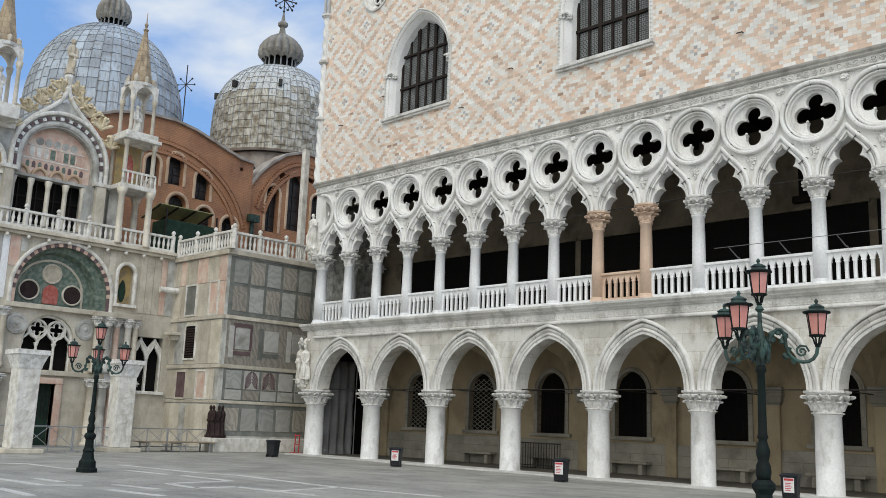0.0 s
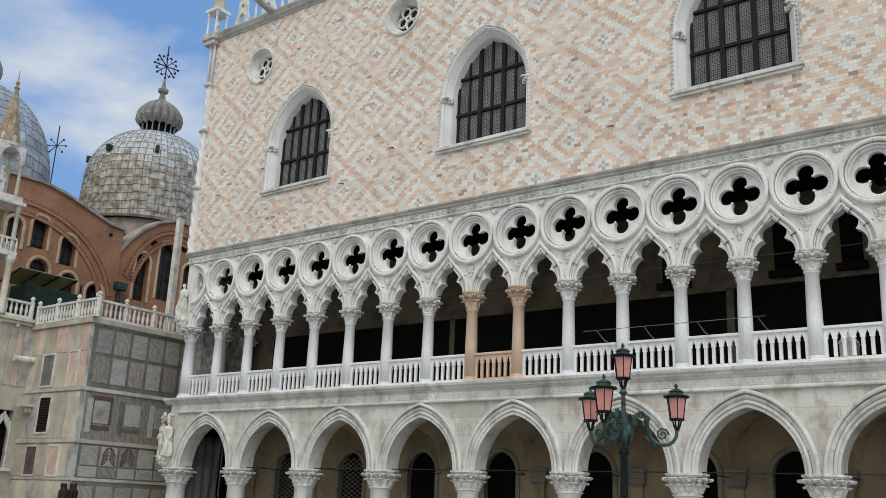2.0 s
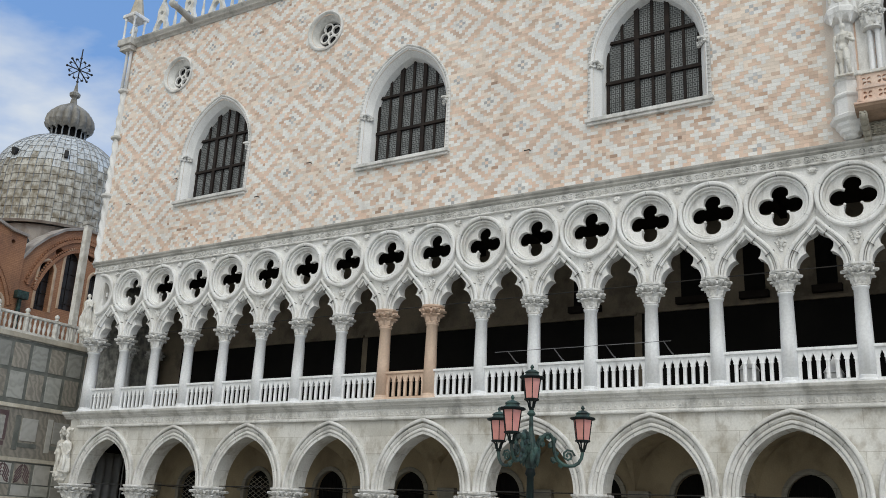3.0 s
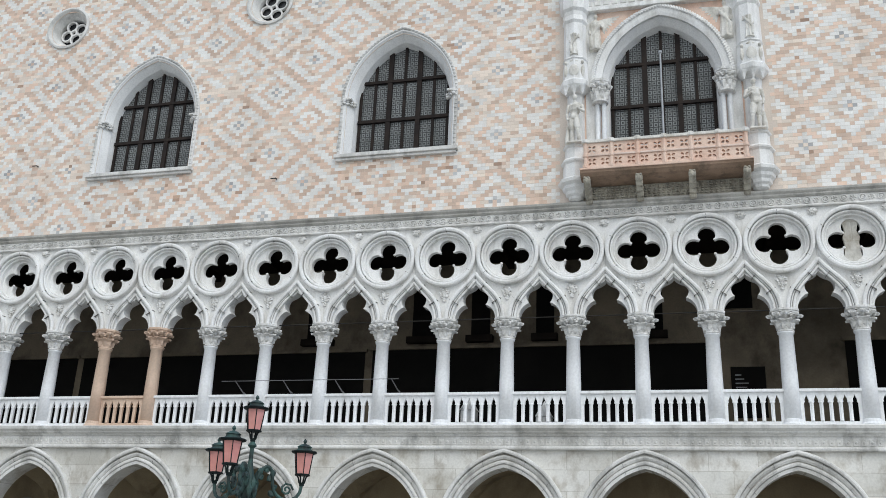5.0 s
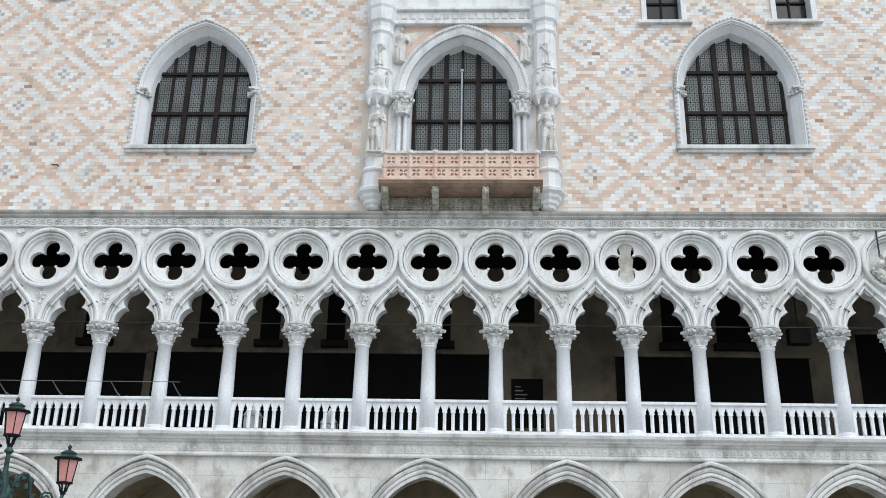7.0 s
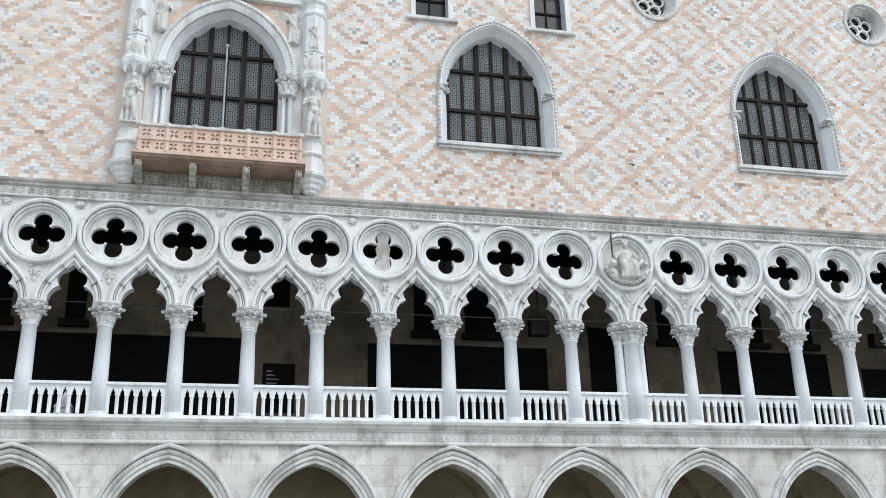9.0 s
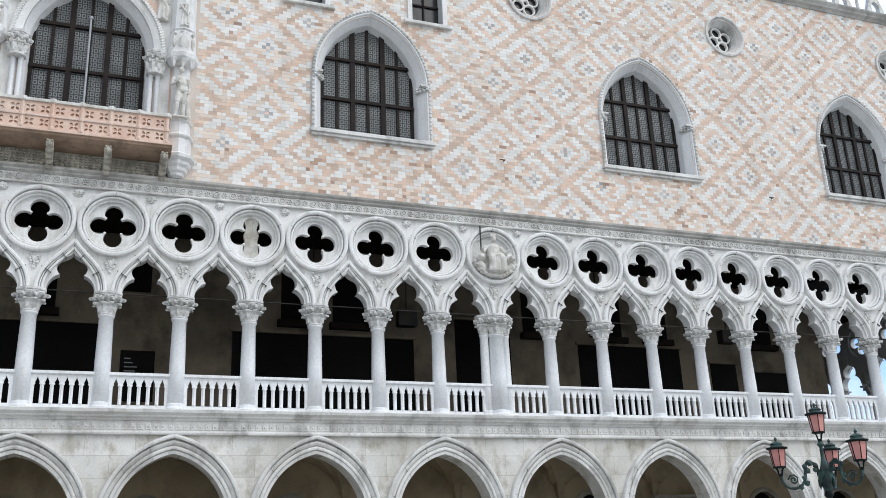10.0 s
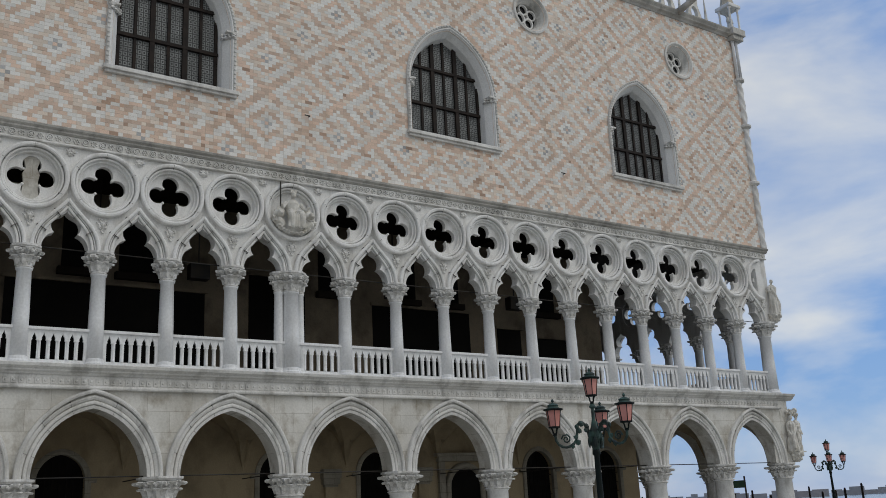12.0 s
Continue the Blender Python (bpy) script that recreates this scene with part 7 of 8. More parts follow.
# free-standing carved piers before the flank
def carved_pier(x, y):
    p = thing("carved_pier", pose(x, y, GZ), "free-standing square marble pier carved with worn foliage", "pier", "carved piers before the church")
    part("plinth", boxes((-0.75, 0.75, -0.75, 0.75, 0, 0.18), bevel=0.03), M_MARBLE_B, p)
    part("shaft", boxes((-0.42, 0.42, -0.42, 0.42, 0.18, 3.3), bevel=0.04), M_STATUE, p)
    rr = random.Random(3)
    for fx, fy in ((0, -0.47), (0.47, 0)):
        cv = bmesh.new()
        for i in range(44):
            u_, z = rr.uniform(-0.36, 0.36), rr.uniform(0.4, 3.1)
            if fx:
                blob(cv, 0.425, u_, z, 0.012, 0.07, 0.09, 1, 0.4, i)
            else:
                blob(cv, u_, -0.425, z, 0.07, 0.012, 0.09, 1, 0.4, i)
        tagged(part("foliage_relief", cv, M_STATUE, p), kind="stuff")
    part("capital", lathe(bmesh.new(), [(0.62, 3.25), (0.66, 3.4), (0.82, 3.75), (0.9, 3.8), (0.9, 3.98)], 4), M_CARVED, p).matrix_basis = pose(0, 0, 0, 0, 0, 45)
    return p


cp = carved_pier(-1.0, -13.3)
copy_thing(cp, pose(-2.8, -8.3, GZ))


# ---------------------------------------------------------------- treasury block
def treasury():
    xs, yw, ye = -3.5, -3.0, 9.0
    t = thing("treasury", pose(0, 0, 0), "square marble-clad tower block with framed stone panels", "building")
    part("body", boxes((XB, xs, yw, ye, GZ, 9.72)), M_MARBLE_A, t)
    for nm, z0, z1, ex in (("top_cornice", 9.66, 9.9, 0.16), ("string_course", 6.42, 6.6, 0.1), ("string_course", 3.98, 4.16, 0.1), ("string_course", 2.26, 2.4, 0.06)):
        part(nm, boxes((XB + 0.1, xs + ex, yw - ex, yw, z0, z1), (xs, xs + ex, yw, ye, z0, z1), bevel=0.02), M_MARBLE_B, t)
    part("plinth", boxes((xs - 0.6, xs + 0.75, yw - 0.5, 3.6, GZ, 0.6), bevel=0.04), M_STATUE, t, "carved white marble bench")
    rr = random.Random(7)
    # west face: plain upright slabs
    for z0, z1 in ((6.62, 8.3), (8.34, 9.62), (4.2, 6.38), (2.45, 3.94), (0.1, 2.2)):
        x = XB + 0.15
        while x < xs - 0.15:
            wd = min(rr.choice((0.55, 0.8, 1.0)), xs - 0.05 - x)
            part("slab", boxes((x, x + wd - 0.025, yw - 0.03, yw, z0, z1), bevel=0.006), rr.choice((M_MARBLE_B, M_MARBLE_B, M_MARBLE_A, M_MARBLE_P if z0 > 6 else M_MARBLE_B)), t)
            x += wd
    for x0, x1, z0, z1, m_ in ((-7.2, -6.25, 6.75, 8.25, M_MARBLE_G), (-6.95, -6.0, 4.5, 6.15, M_BLACK), (-7.5, -6.6, 2.5, 3.8, M_PURPLE), (-5.5, -4.7, 2.5, 3.8, M_MARBLE_P), (-4.9, -4.2, 6.7, 8.3, M_MARBLE_P)):
        part("panel", boxes((x0, x1, yw - 0.05, yw - 0.031, z0, z1)), m_, t)
        part("panel_frame", boxes((x0 - 0.09, x0, yw - 0.09, yw - 0.03, z0 - 0.09, z1 + 0.09), (x1, x1 + 0.09, yw - 0.09, yw - 0.03, z0 - 0.09, z1 + 0.09),
                                  (x0, x1, yw - 0.09, yw - 0.03, z1, z1 + 0.09), (x0, x1, yw - 0.09, yw - 0.03, z0 - 0.09, z0)), M_STATUE if m_ is not M_PURPLE else M_MARBLE_B, t)
    sh = bmesh.new()
    for i in range(12):
        box(sh, -6.93, -6.02, yw - 0.075, yw - 0.055, 4.55 + 0.13 * i, 4.62 + 0.13 * i)
    part("shutter_slats", sh, M_PORPHYRY, t, "closed dark red shutter")
    part("spout", lathe(bmesh.new(), [(0.16, 0), (0.14, 0.9), (0.18, 1.0)], 10), M_STATUE, t, "stone water spout").matrix_basis = pose(-8.2, yw, 8.1, 90, 0, -10)
    part("bracket", boxes((-8.3, -7.5, yw - 0.6, yw, 5.7, 5.85), (-8.2, -7.7, yw - 0.35, yw, 5.45, 5.7), bevel=0.03), M_MARBLE_B, t)
    # south face: framed panels on dark green ground
    for z0, z1, y0, y1 in ((6.62, 9.6, yw + 0.15, 8.6), (0.7, 2.25, yw + 0.1, 8.6), (2.42, 3.96, yw + 0.2, 8.6)):
        part("green_ground", boxes((xs, xs + 0.02, y0, y1, z0, z1)), M_MARBLE_G, t)
    part("zone_ground", boxes((xs, xs + 0.02, yw + 0.2, 8.6, 4.18, 6.4)), M_VEIN_C, t)
    part("relief_frame", boxes((xs, xs + 0.035, yw + 0.55, yw + 1.7, 6.05, 6.25), (xs, xs + 0.035, yw + 0.55, yw + 0.75, 4.9, 6.05), (xs, xs + 0.035, yw + 1.5, yw + 1.7, 4.9, 6.05)), M_PURPLE, t, "purple marble frame")
    for z0, z1, m_ in ((8.28, 9.45, None), (6.85, 8.1, None)):
        for i in range(9):
            y0 = yw + 0.38 + i * 1.0
            part("panel", boxes((xs, xs + 0.045, y0, y0 + 0.82, z0, z1), bevel=0.008), VEINS[(2 * i + int(z0)) % 4], t)
    for i in range(5):
        y0 = yw + 0.35 + i * 1.75
        part("panel", boxes((xs, xs + 0.05, y0 + 0.35, y0 + 1.2, 4.95, 6.0), bevel=0.008), M_MARBLE_A if i == 0 else M_VEIN_B, t)
        part("panel", boxes((xs, xs + 0.04, y0, y0 + 0.28, 4.5, 6.1), bevel=0.008), M_MARBLE_G if i % 2 else M_VEIN_B, t)
        part("red_strip", boxes((xs, xs + 0.04, y0 + 0.3, y0 + 1.3, 4.65, 4.85)), M_PURPLE if i == 0 else M_MARBLE_G, t)
    for i in range(7):
        y0 = yw + 0.35 + i * 1.05
        part("panel", boxes((xs, xs + 0.05, y0, y0 + 0.88, 3.0, 3.9), bevel=0.008), VEINS[i % 4], t)
        if i in (1, 2):
            for s in (-1, 1):
                for q in range(5):
                    z_ = 0.1 + 0.16 * q
                    bm = sweep(bmesh.new(), [(s * 0.38, max(0.02, z_ - 0.3)), (s * 0.2, z_), (s * 0.03, min(0.86, z_ + 0.26))], [(-0.03, -0.008), (0.03, -0.008), (0.03, 0.008), (-0.03, 0.008)])
                    part("dark_vein", bm, M_PURPLE, t).matrix_basis = pose(xs + 0.052, y0 + 0.44, 3.02, 0, 0, 90)
        part("panel", boxes((xs, xs + 0.05, y0, y0 + 0.92, 2.46, 2.94), bevel=0.008), VEINS[(i + 1) % 4], t)
        part("panel", boxes((xs, xs + 0.05, y0, y0 + 0.86, 0.95, 2.05), bevel=0.008), VEINS[(3 * i + 2) % 4], t)


treasury()
terrace_balustrade(pose(XB + 0.3, -3.05, 0), 5.3, 9.9, 0.95, "white stone balustrade on the marble block's west edge")
terrace_balustrade(pose(-3.5, -2.9, 0, 0, 0, 90), 11.5, 9.9, 0.95, "white stone balustrade on the marble block's south edge")

bm = bmesh.new()
for k, (dx, dy) in enumerate(((-0.25, -0.25), (0.15, -0.25), (0.32, 0.1), (0.3, 0.42))):
    f = figure_mesh(1.5, 0.2, k)
    me_ = bpy.data.meshes.new("tmp")
    f.to_mesh(me_)
    f.free()
    me_.transform(Matrix.Translation((dx, dy, 0.12)))
    bm.from_mesh(me_)
    bpy.data.meshes.remove(me_)
box(bm, -0.5, 0.55, -0.5, 0.7, 0, 0.14, 0.02)
o = tagged(carve(part("porphyry_statue", bm, M_PORPHYRY, smooth=True)), "dark porphyry group of embracing figures on the block's corner", "statue")
o.matrix_basis = pose(-3.5, -3.05, 0.6) @ Matrix.Diagonal((0.66, 0.66, 0.95, 1))

# white downpipe-like shaft and dark gate wall between the church block and the palace
s_ = thing("gate_shaft", pose(-4.2, 1.81, 0), "tall white square stone shaft on the marble block", "shaft")
part("shaft", boxes((-0.16, 0.16, -0.16, 0.16, 10.0, 16.4), bevel=0.02), M_STATUE, s_)
part("cap", boxes((-0.22, 0.22, -0.22, 0.22, 16.4, 16.6), bevel=0.03), M_CORNICE, s_)
part("base", boxes((-0.24, 0.24, -0.24, 0.24, 9.72, 10.0), bevel=0.02), M_STATUE, s_)
tagged(part("wall_gate", boxes((-3.5, X0, 6.0, 6.5, GZ, 12.0)), M_MARBLE_A), "stone gate wall between church and palace", "wall", kind="structure")


# ---------------------------------------------------------------- brick transept walls, roofs and domes behind
def gable(name_label, m, top, base, windows, oculi=()):
    g_ = thing("brick_gable", m, name_label, "wall", "brick gables of the church")
    holes_ = [pointed(w_, z0, z1, r_, 8, c_) for c_, w_, z0, z1, r_ in windows]
    holes_ += [circle(c_, z_, r_, 14) for c_, z_, r_ in oculi]
    part("wall", slab(bmesh.new(), [(top[0][0], base), (top[-1][0], base)] + top[::-1], holes_, 0.0, 1.2), M_BRICKRED, g_, "red-brown brick wall")
    part("coping", sweep(bmesh.new(), top, [(-0.02, -0.18), (0.14, -0.2), (0.18, -0.1), (0.18, 1.2), (-0.02, 1.2)]), M_TERRA, g_, "pale stone coping")
    for c_, w_, z0, z1, r_ in windows:
        part("window_glass", boxes((c_ - w_, c_ + w_, 0.45, 0.5, z0, z1 + r_)), M_DARKGLASS, g_)
        part("window_arch", sweep(bmesh.new(), pointed(w_ + 0.12, z0, z1, r_ + 0.12, 8, c_), roll(0.11, -0.06, 0.05)), M_BRICKTRIM, g_, "pale brick window arch")
        bars_ = bmesh.new()
        box(bars_, c_ - 0.02, c_ + 0.02, 0.4, 0.45, z0, z1 + r_)
        for q in range(4):
            z_ = z0 + (z1 + r_ - z0) * (q + 0.5) / 4
            box(bars_, c_ - w_, c_ + w_, 0.4, 0.44, z_ - 0.015, z_ + 0.015)
        part("window_bar", bars_, M_IRON, g_)
    return g_


def bands(g_, arcs):
    for cx, cz, rx, rz, a0, a1 in arcs:
        pts = [(cx + rx * math.cos(math.radians(a0 + (a1 - a0) * i / 28)), cz + rz * math.sin(math.radians(a0 + (a1 - a0) * i / 28))) for i in range(29)]
        part("brick_band", sweep(bmesh.new(), pts, [(-0.1, 0.02), (-0.1, -0.1), (0.1, -0.1), (0.1, 0.02)]), M_BRICKRED, g_, "raised brick band")
        teeth = bmesh.new()
        for i in range(0, 56):
            a = math.radians(a0 + (a1 - a0) * (i + 0.5) / 56)
            x, z = cx + (rx + 0.2) * math.cos(a), cz + (rz + 0.2) * math.sin(a)
            box(teeth, x - 0.05, x + 0.05, -0.09, 0.02, z - 0.06, z + 0.06)
        tagged(part("dentil_course", teeth, M_BRICKRED, g_), kind="stuff")


top1 = [(-7.6, 17.2), (-6.0, 18.6), (-4.0, 19.5), (-2.0, 19.95), (0.0, 20.0), (1.5, 19.75), (2.8, 19.35), (4.0, 18.95), (5.0, 18.65), (6.1, 18.55)]
g1 = gable("tall curved red brick gable with arched windows", pose(-16, 0, 0, 0, 0, 90), top1, 9.0,
           [(-1.2, 0.45, 15.6, 17.0, 0.45), (0.42, 0.5, 15.9, 17.4, 0.5), (2.4, 0.5, 15.3, 16.7, 0.5), (0.7, 0.6, 14.0, 14.7, 0.6), (2.7, 0.55, 13.4, 14.3, 0.55), (4.6, 0.55, 12.2, 14.0, 0.55)], [(5.2, 18.0, 0.14)])
bands(g1, [(-0.9, 12.8, 6.6, 5.7, 12, 120), (-0.9, 12.8, 5.9, 5.0, 12, 120)])
top2 = [(6.1, 17.1), (6.8, 18.1), (7.7, 19.0), (8.8, 19.8), (10.2, 20.3), (11.6, 20.3), (13.0, 19.8), (14.2, 18.8), (15.2, 17.2)]
g2 = gable("smaller curved red brick gable with blind arches", pose(-16.2, 0, 0, 0, 0, 90), top2, 9.0,
           [(8.0, 0.5, 14.2, 16.9, 0.55), (9.9, 0.62, 14.6, 18.0, 0.7), (11.9, 0.55, 14.2, 17.0, 0.55)], [(8.7, 18.3, 0.3), (11.2, 18.6, 0.3)])
bands(g2, [(10.7, 13.6, 4.2, 5.9, 20, 160), (10.7, 13.6, 3.6, 5.2, 20, 160)])
tagged(part("church_body", boxes((-48, -17.3, -9.2, 22, 8.0, 17.0), (XB - 12, XB - 2.7, -18, -7.5, 9.0, 15.5)), M_BRICKRED), "brick body of the church behind the gables", "building", kind="structure")
tagged(part("terrace", boxes((-16, XB, -3.0, 9.0, GZ, 9.7)), M_LOWERWALL), "terrace between the gables and the marble block", "terrace", kind="structure")
tagged(part("rain_head", boxes((-15.9, -15.5, 5.8, 6.6, 14.5, 15.0), (-15.9, -15.7, 6.1, 6.3, 9.8, 14.5), bevel=0.02), M_PATINA), "green copper rainwater head and pipe", "downpipe")

aw_ = thing("awning", pose(-13.6, -2.4, 9.7), "faded green awning on a dark frame over a terrace screen", "awning")
part("cloth", boxes((0, 2.2, 0, 3.6, 3.5, 3.55)), M_AWN, aw_).matrix_basis = pose(0, 0, 0, 0, -14, 0)
for i in range(4):
    part("frame_bar", boxes((0, 2.25, 1.15 * i, 1.15 * i + 0.07, 3.41, 3.5)), M_IRON, aw_).matrix_basis = pose(0, 0, 0, 0, -14, 0)
part("screen", boxes((0.2, 1.9, 0.2, 3.4, 0, 3.0), bevel=0.05), M_HEDGE, aw_, "dark green screen")
part("post", boxes((1.9, 1.98, 0.1, 0.18, 0, 3.6), (1.9, 1.98, 3.4, 3.48, 0, 3.6)), M_IRON, aw_)


def melon(bm, prof, gores):
    """A turned cap of bulging gores with sharp seams between and a scalloped lower edge."""
    n = gores * 6
    rings = []
    for k, (r, z) in enumerate(prof):
        ring = []
        for i in range(n):
            f = abs(math.sin(math.pi * (i % 6) / 6))
            rr = r * (0.87 + 0.15 * f)
            dz = 0.3 * r * 0.4 * f if k < 2 else 0.0
            a = 2 * math.pi * i / n
            ring.append(bm.verts.new((rr * math.cos(a), rr * math.sin(a), z + dz)))
        rings.append(ring)
    for a, b in zip(rings, rings[1:]):
        for i in range(n):
            bm.faces.new((a[i], a[(i + 1) % n], b[(i + 1) % n], b[i]))
    bm.faces.new(rings[-1])
    return bm


def dome(x, y, prof, label, lantern, cross=True, seams=40, lead=M_LEAD, low=None, lap=0.8):
    """Lead-covered dome: overlapping sheets, standing seams, ribbed lantern and a ball cross."""
    d = thing("dome", pose(x, y, 0), label, "dome", "lead domes of the church")
    part("core", lathe(bmesh.new(), [(r - 0.06, z) for r, z in prof], 48), M_LEADDARK, d, smooth=True)
    sheets, lower = bmesh.new(), bmesh.new()
    n, rs = seams, random.Random(seams)
    run = [0.0]
    for (ra, za), (rb, zb) in zip(prof, prof[1:]):
        run.append(run[-1] + math.hypot(rb - ra, zb - za))

    def at(t):
        t = min(max(t, 0.0), run[-1])
        k = max(i for i in range(len(run) - 1) if run[i] <= t)
        f = (t - run[k]) / (run[k + 1] - run[k])
        return prof[k][0] + f * (prof[k + 1][0] - prof[k][0]), prof[k][1] + f * (prof[k + 1][1] - prof[k][1])

    # sheets lie in upright strips, their laps a little out of line with the next strip's
    for i in range(n):
        a0, a1 = 2 * math.pi * (i + 0.03) / n, 2 * math.pi * (i + 0.97) / n
        t = -rs.choice((0.0, 0.06, 0.12, 0.2)) * lap
        while t < run[-1] - 0.1:
            u = t + lap + rs.uniform(-0.03, 0.03)
            (ra, za), (rb, zb) = at(t), at(u)
            into = lower if low and za + rs.uniform(-0.8, 0.8) < low else sheets
            for r_, z_, r2, z2 in ((ra + 0.045, za, rb + 0.0, zb),):
                q = [into.verts.new((r * math.cos(a), r * math.sin(a), z)) for r, z, a in ((r_, z_, a0), (r_, z_, a1), (r2, z2, a1), (r2, z2, a0))]
                into.faces.new(q)
                q2 = [into.verts.new((r * math.cos(a), r * math.sin(a), z)) for r, z, a in ((r_, z_, a0), (r_, z_, a1), (r_ - 0.06, z_ - 0.01, a1), (r_ - 0.06, z_ - 0.01, a0))]
                into.faces.new(q2)
            t = u
    o = part("lead_cladding", sheets, lead, d, "grey lead sheets streaked with rust")
    tagged(o, kind="stuff")
    if low:
        tagged(part("lower_cladding", lower, M_LEADBROWN, d, "lead sheets run with brown rust"), kind="stuff")
    ribs = bmesh.new()
    for i in range(n):
        a = 2 * math.pi * i / n
        for (ra, za), (rb, zb) in zip(prof, prof[1:]):
            for r0, z0, r1, z1 in ((ra, za, rb, zb),):
                vs = []
                for r, z in ((r0, z0), (r1, z1)):
                    for da in (-0.03, 0.03):
                        vs.append(ribs.verts.new(((r + 0.0) * math.cos(a) - da * math.sin(a), r * math.sin(a) + da * math.cos(a), z)))
                    vs.append(ribs.verts.new(((r + 0.07) * math.cos(a), (r + 0.07) * math.sin(a), z)))
                ribs.faces.new((vs[0], vs[2], vs[5], vs[3]))
                ribs.faces.new((vs[2], vs[1], vs[4], vs[5]))
    o = part("seam_work", ribs, M_LEADDARK, d)
    tagged(o, kind="stuff")
    lx, lz, lr = lantern
    cap = part("lantern_cap", melon(bmesh.new(), [(lr * 0.86, lz + 0.62), (lr * 1.0, lz + 0.85), (lr * 1.06, lz + 1.3), (lr * 1.0, lz + 1.8), (lr * 0.84, lz + 2.25), (lr * 0.62, lz + 2.6), (lr * 0.36, lz + 2.88), (lr * 0.16, lz + 3.1), (lr * 0.11, lz + 3.6),
                                         (lr * 0.22, lz + 3.75), (lr * 0.24, lz + 3.95), (lr * 0.1, lz + 4.15), (0.05, lz + 4.9)], 16), M_LANTERN, d, smooth=False)
    # black drum puts the shade between the lantern posts into colour
    part("lantern_drum", lathe(bmesh.new(), [(lr * 0.62, lz - 0.3), (lr * 0.6, lz + 0.9)], 20), M_BLACK, cap)
    for i in range(16):
        a = 2 * math.pi * i / 16
        part("lantern_post", lathe(bmesh.new(), [(0.07, lz - 0.1), (0.05, lz + 0.6), (0.12, lz + 0.95)], 6, cx=lr * 0.74 * math.cos(a), cy=lr * 0.74 * math.sin(a)), M_LEADDARK, cap)
    if cross:
        for k, (dx, dz) in enumerate(((1, 0), (0, 1), (0.7, 0.7), (-0.7, 0.7))):
            bar = bmesh.new()
            z = lz + 6.0
            sweep(bar, [(-0.95 * dx, z - 0.95 * dz), (0.95 * dx, z + 0.95 * dz)], [(-0.035, -0.035), (0.035, -0.035), (0.035, 0.035), (-0.035, 0.035)])
            part("cross_arm", bar, M_IRON, d)
            for s in (-1, 1):
                part("cross_ball", blob(bmesh.new(), s * 1.0 * dx, 0, z + s * 1.0 * dz, 0.1, 0.1, 0.1, 2), M_IRON, d)
                for w_ in (-0.28, 0.28):
                    bx_, bz_ = s * (0.8 * dx - w_ * dz), z + s * (0.8 * dz + w_ * dx)
                    part("cross_ball", blob(bmesh.new(), bx_, 0, bz_, 0.08, 0.08, 0.08, 2), M_IRON, d)
                    twig = bmesh.new()
                    limb(twig, (s * 0.55 * dx, 0, z + s * 0.55 * dz), (bx_, 0, bz_), 0.02, 0.02)
                    part("cross_twig", twig, M_IRON, d)
        part("cross_stem", boxes((-0.035, 0.035, -0.035, 0.035, lz + 4.8, lz + 7.8)), M_IRON, d)
    return d


def dome_prof(r, zb, zmid, zt, lean=1.0):
    out = [(r * 1.01, zb), (r * 1.013, zb + (zmid - zb) * 0.2), (r * 1.015, zb + (zmid - zb) * 0.4), (r * 1.012, zb + (zmid - zb) * 0.6), (r * 1.008, zb + (zmid - zb) * 0.8)]
    for i in range(15):
        a = math.pi / 2 * i / 14.6
        out.append((r * math.cos(a) ** 0.9, zmid + (zt - zmid) * math.sin(a)))
    return out


d2 = dome(-22, 11.7, dome_prof(4.75, 20.6, 24.2, 28.6), "tall grey lead dome with rust streaks, lantern and ball cross", (0, 28.5, 1.68), True, 56, M_LEADRUST, 25.3, 0.6)
d2.rotation_euler = (0, 0, radians(80))
part("drum", lathe(bmesh.new(), [(4.4, 16.5), (4.4, 20.7), (4.95, 20.75), (4.85, 20.6)], 32), M_TERRA, d2)
for i in range(16):
    a = 2 * math.pi * i / 16
    w_ = part("drum_window", slab(bmesh.new(), pointed(0.42, 17.6, 19.2, 0.42, 8), [], -0.05, 0.0), M_DARKGLASS, d2)
    w_.matrix_basis = pose(4.42 * math.cos(a), 4.42 * math.sin(a), 0, 0, 0, math.degrees(a) + 90)
    h_ = part("vent_hood", boxes((-0.14, 0.14, -0.3, 0.2, 25.6, 26.1), bevel=0.04), M_IRON, d2) if i % 2 else None
    if h_:
        h_.matrix_basis = pose(4.5 * math.cos(a), 4.5 * math.sin(a), 0, 0, 0, math.degrees(a) + 90)
d1 = dome(-30, 1.5, dome_prof(5.7, 20.0, 23.6, 30.8), "broad grey-blue lead dome with a ribbed lantern", (0, 30.6, 1.25), False, 48)
part("drum", lathe(bmesh.new(), [(5.4, 16.0), (5.4, 20.1)], 32), M_TERRA, d1)
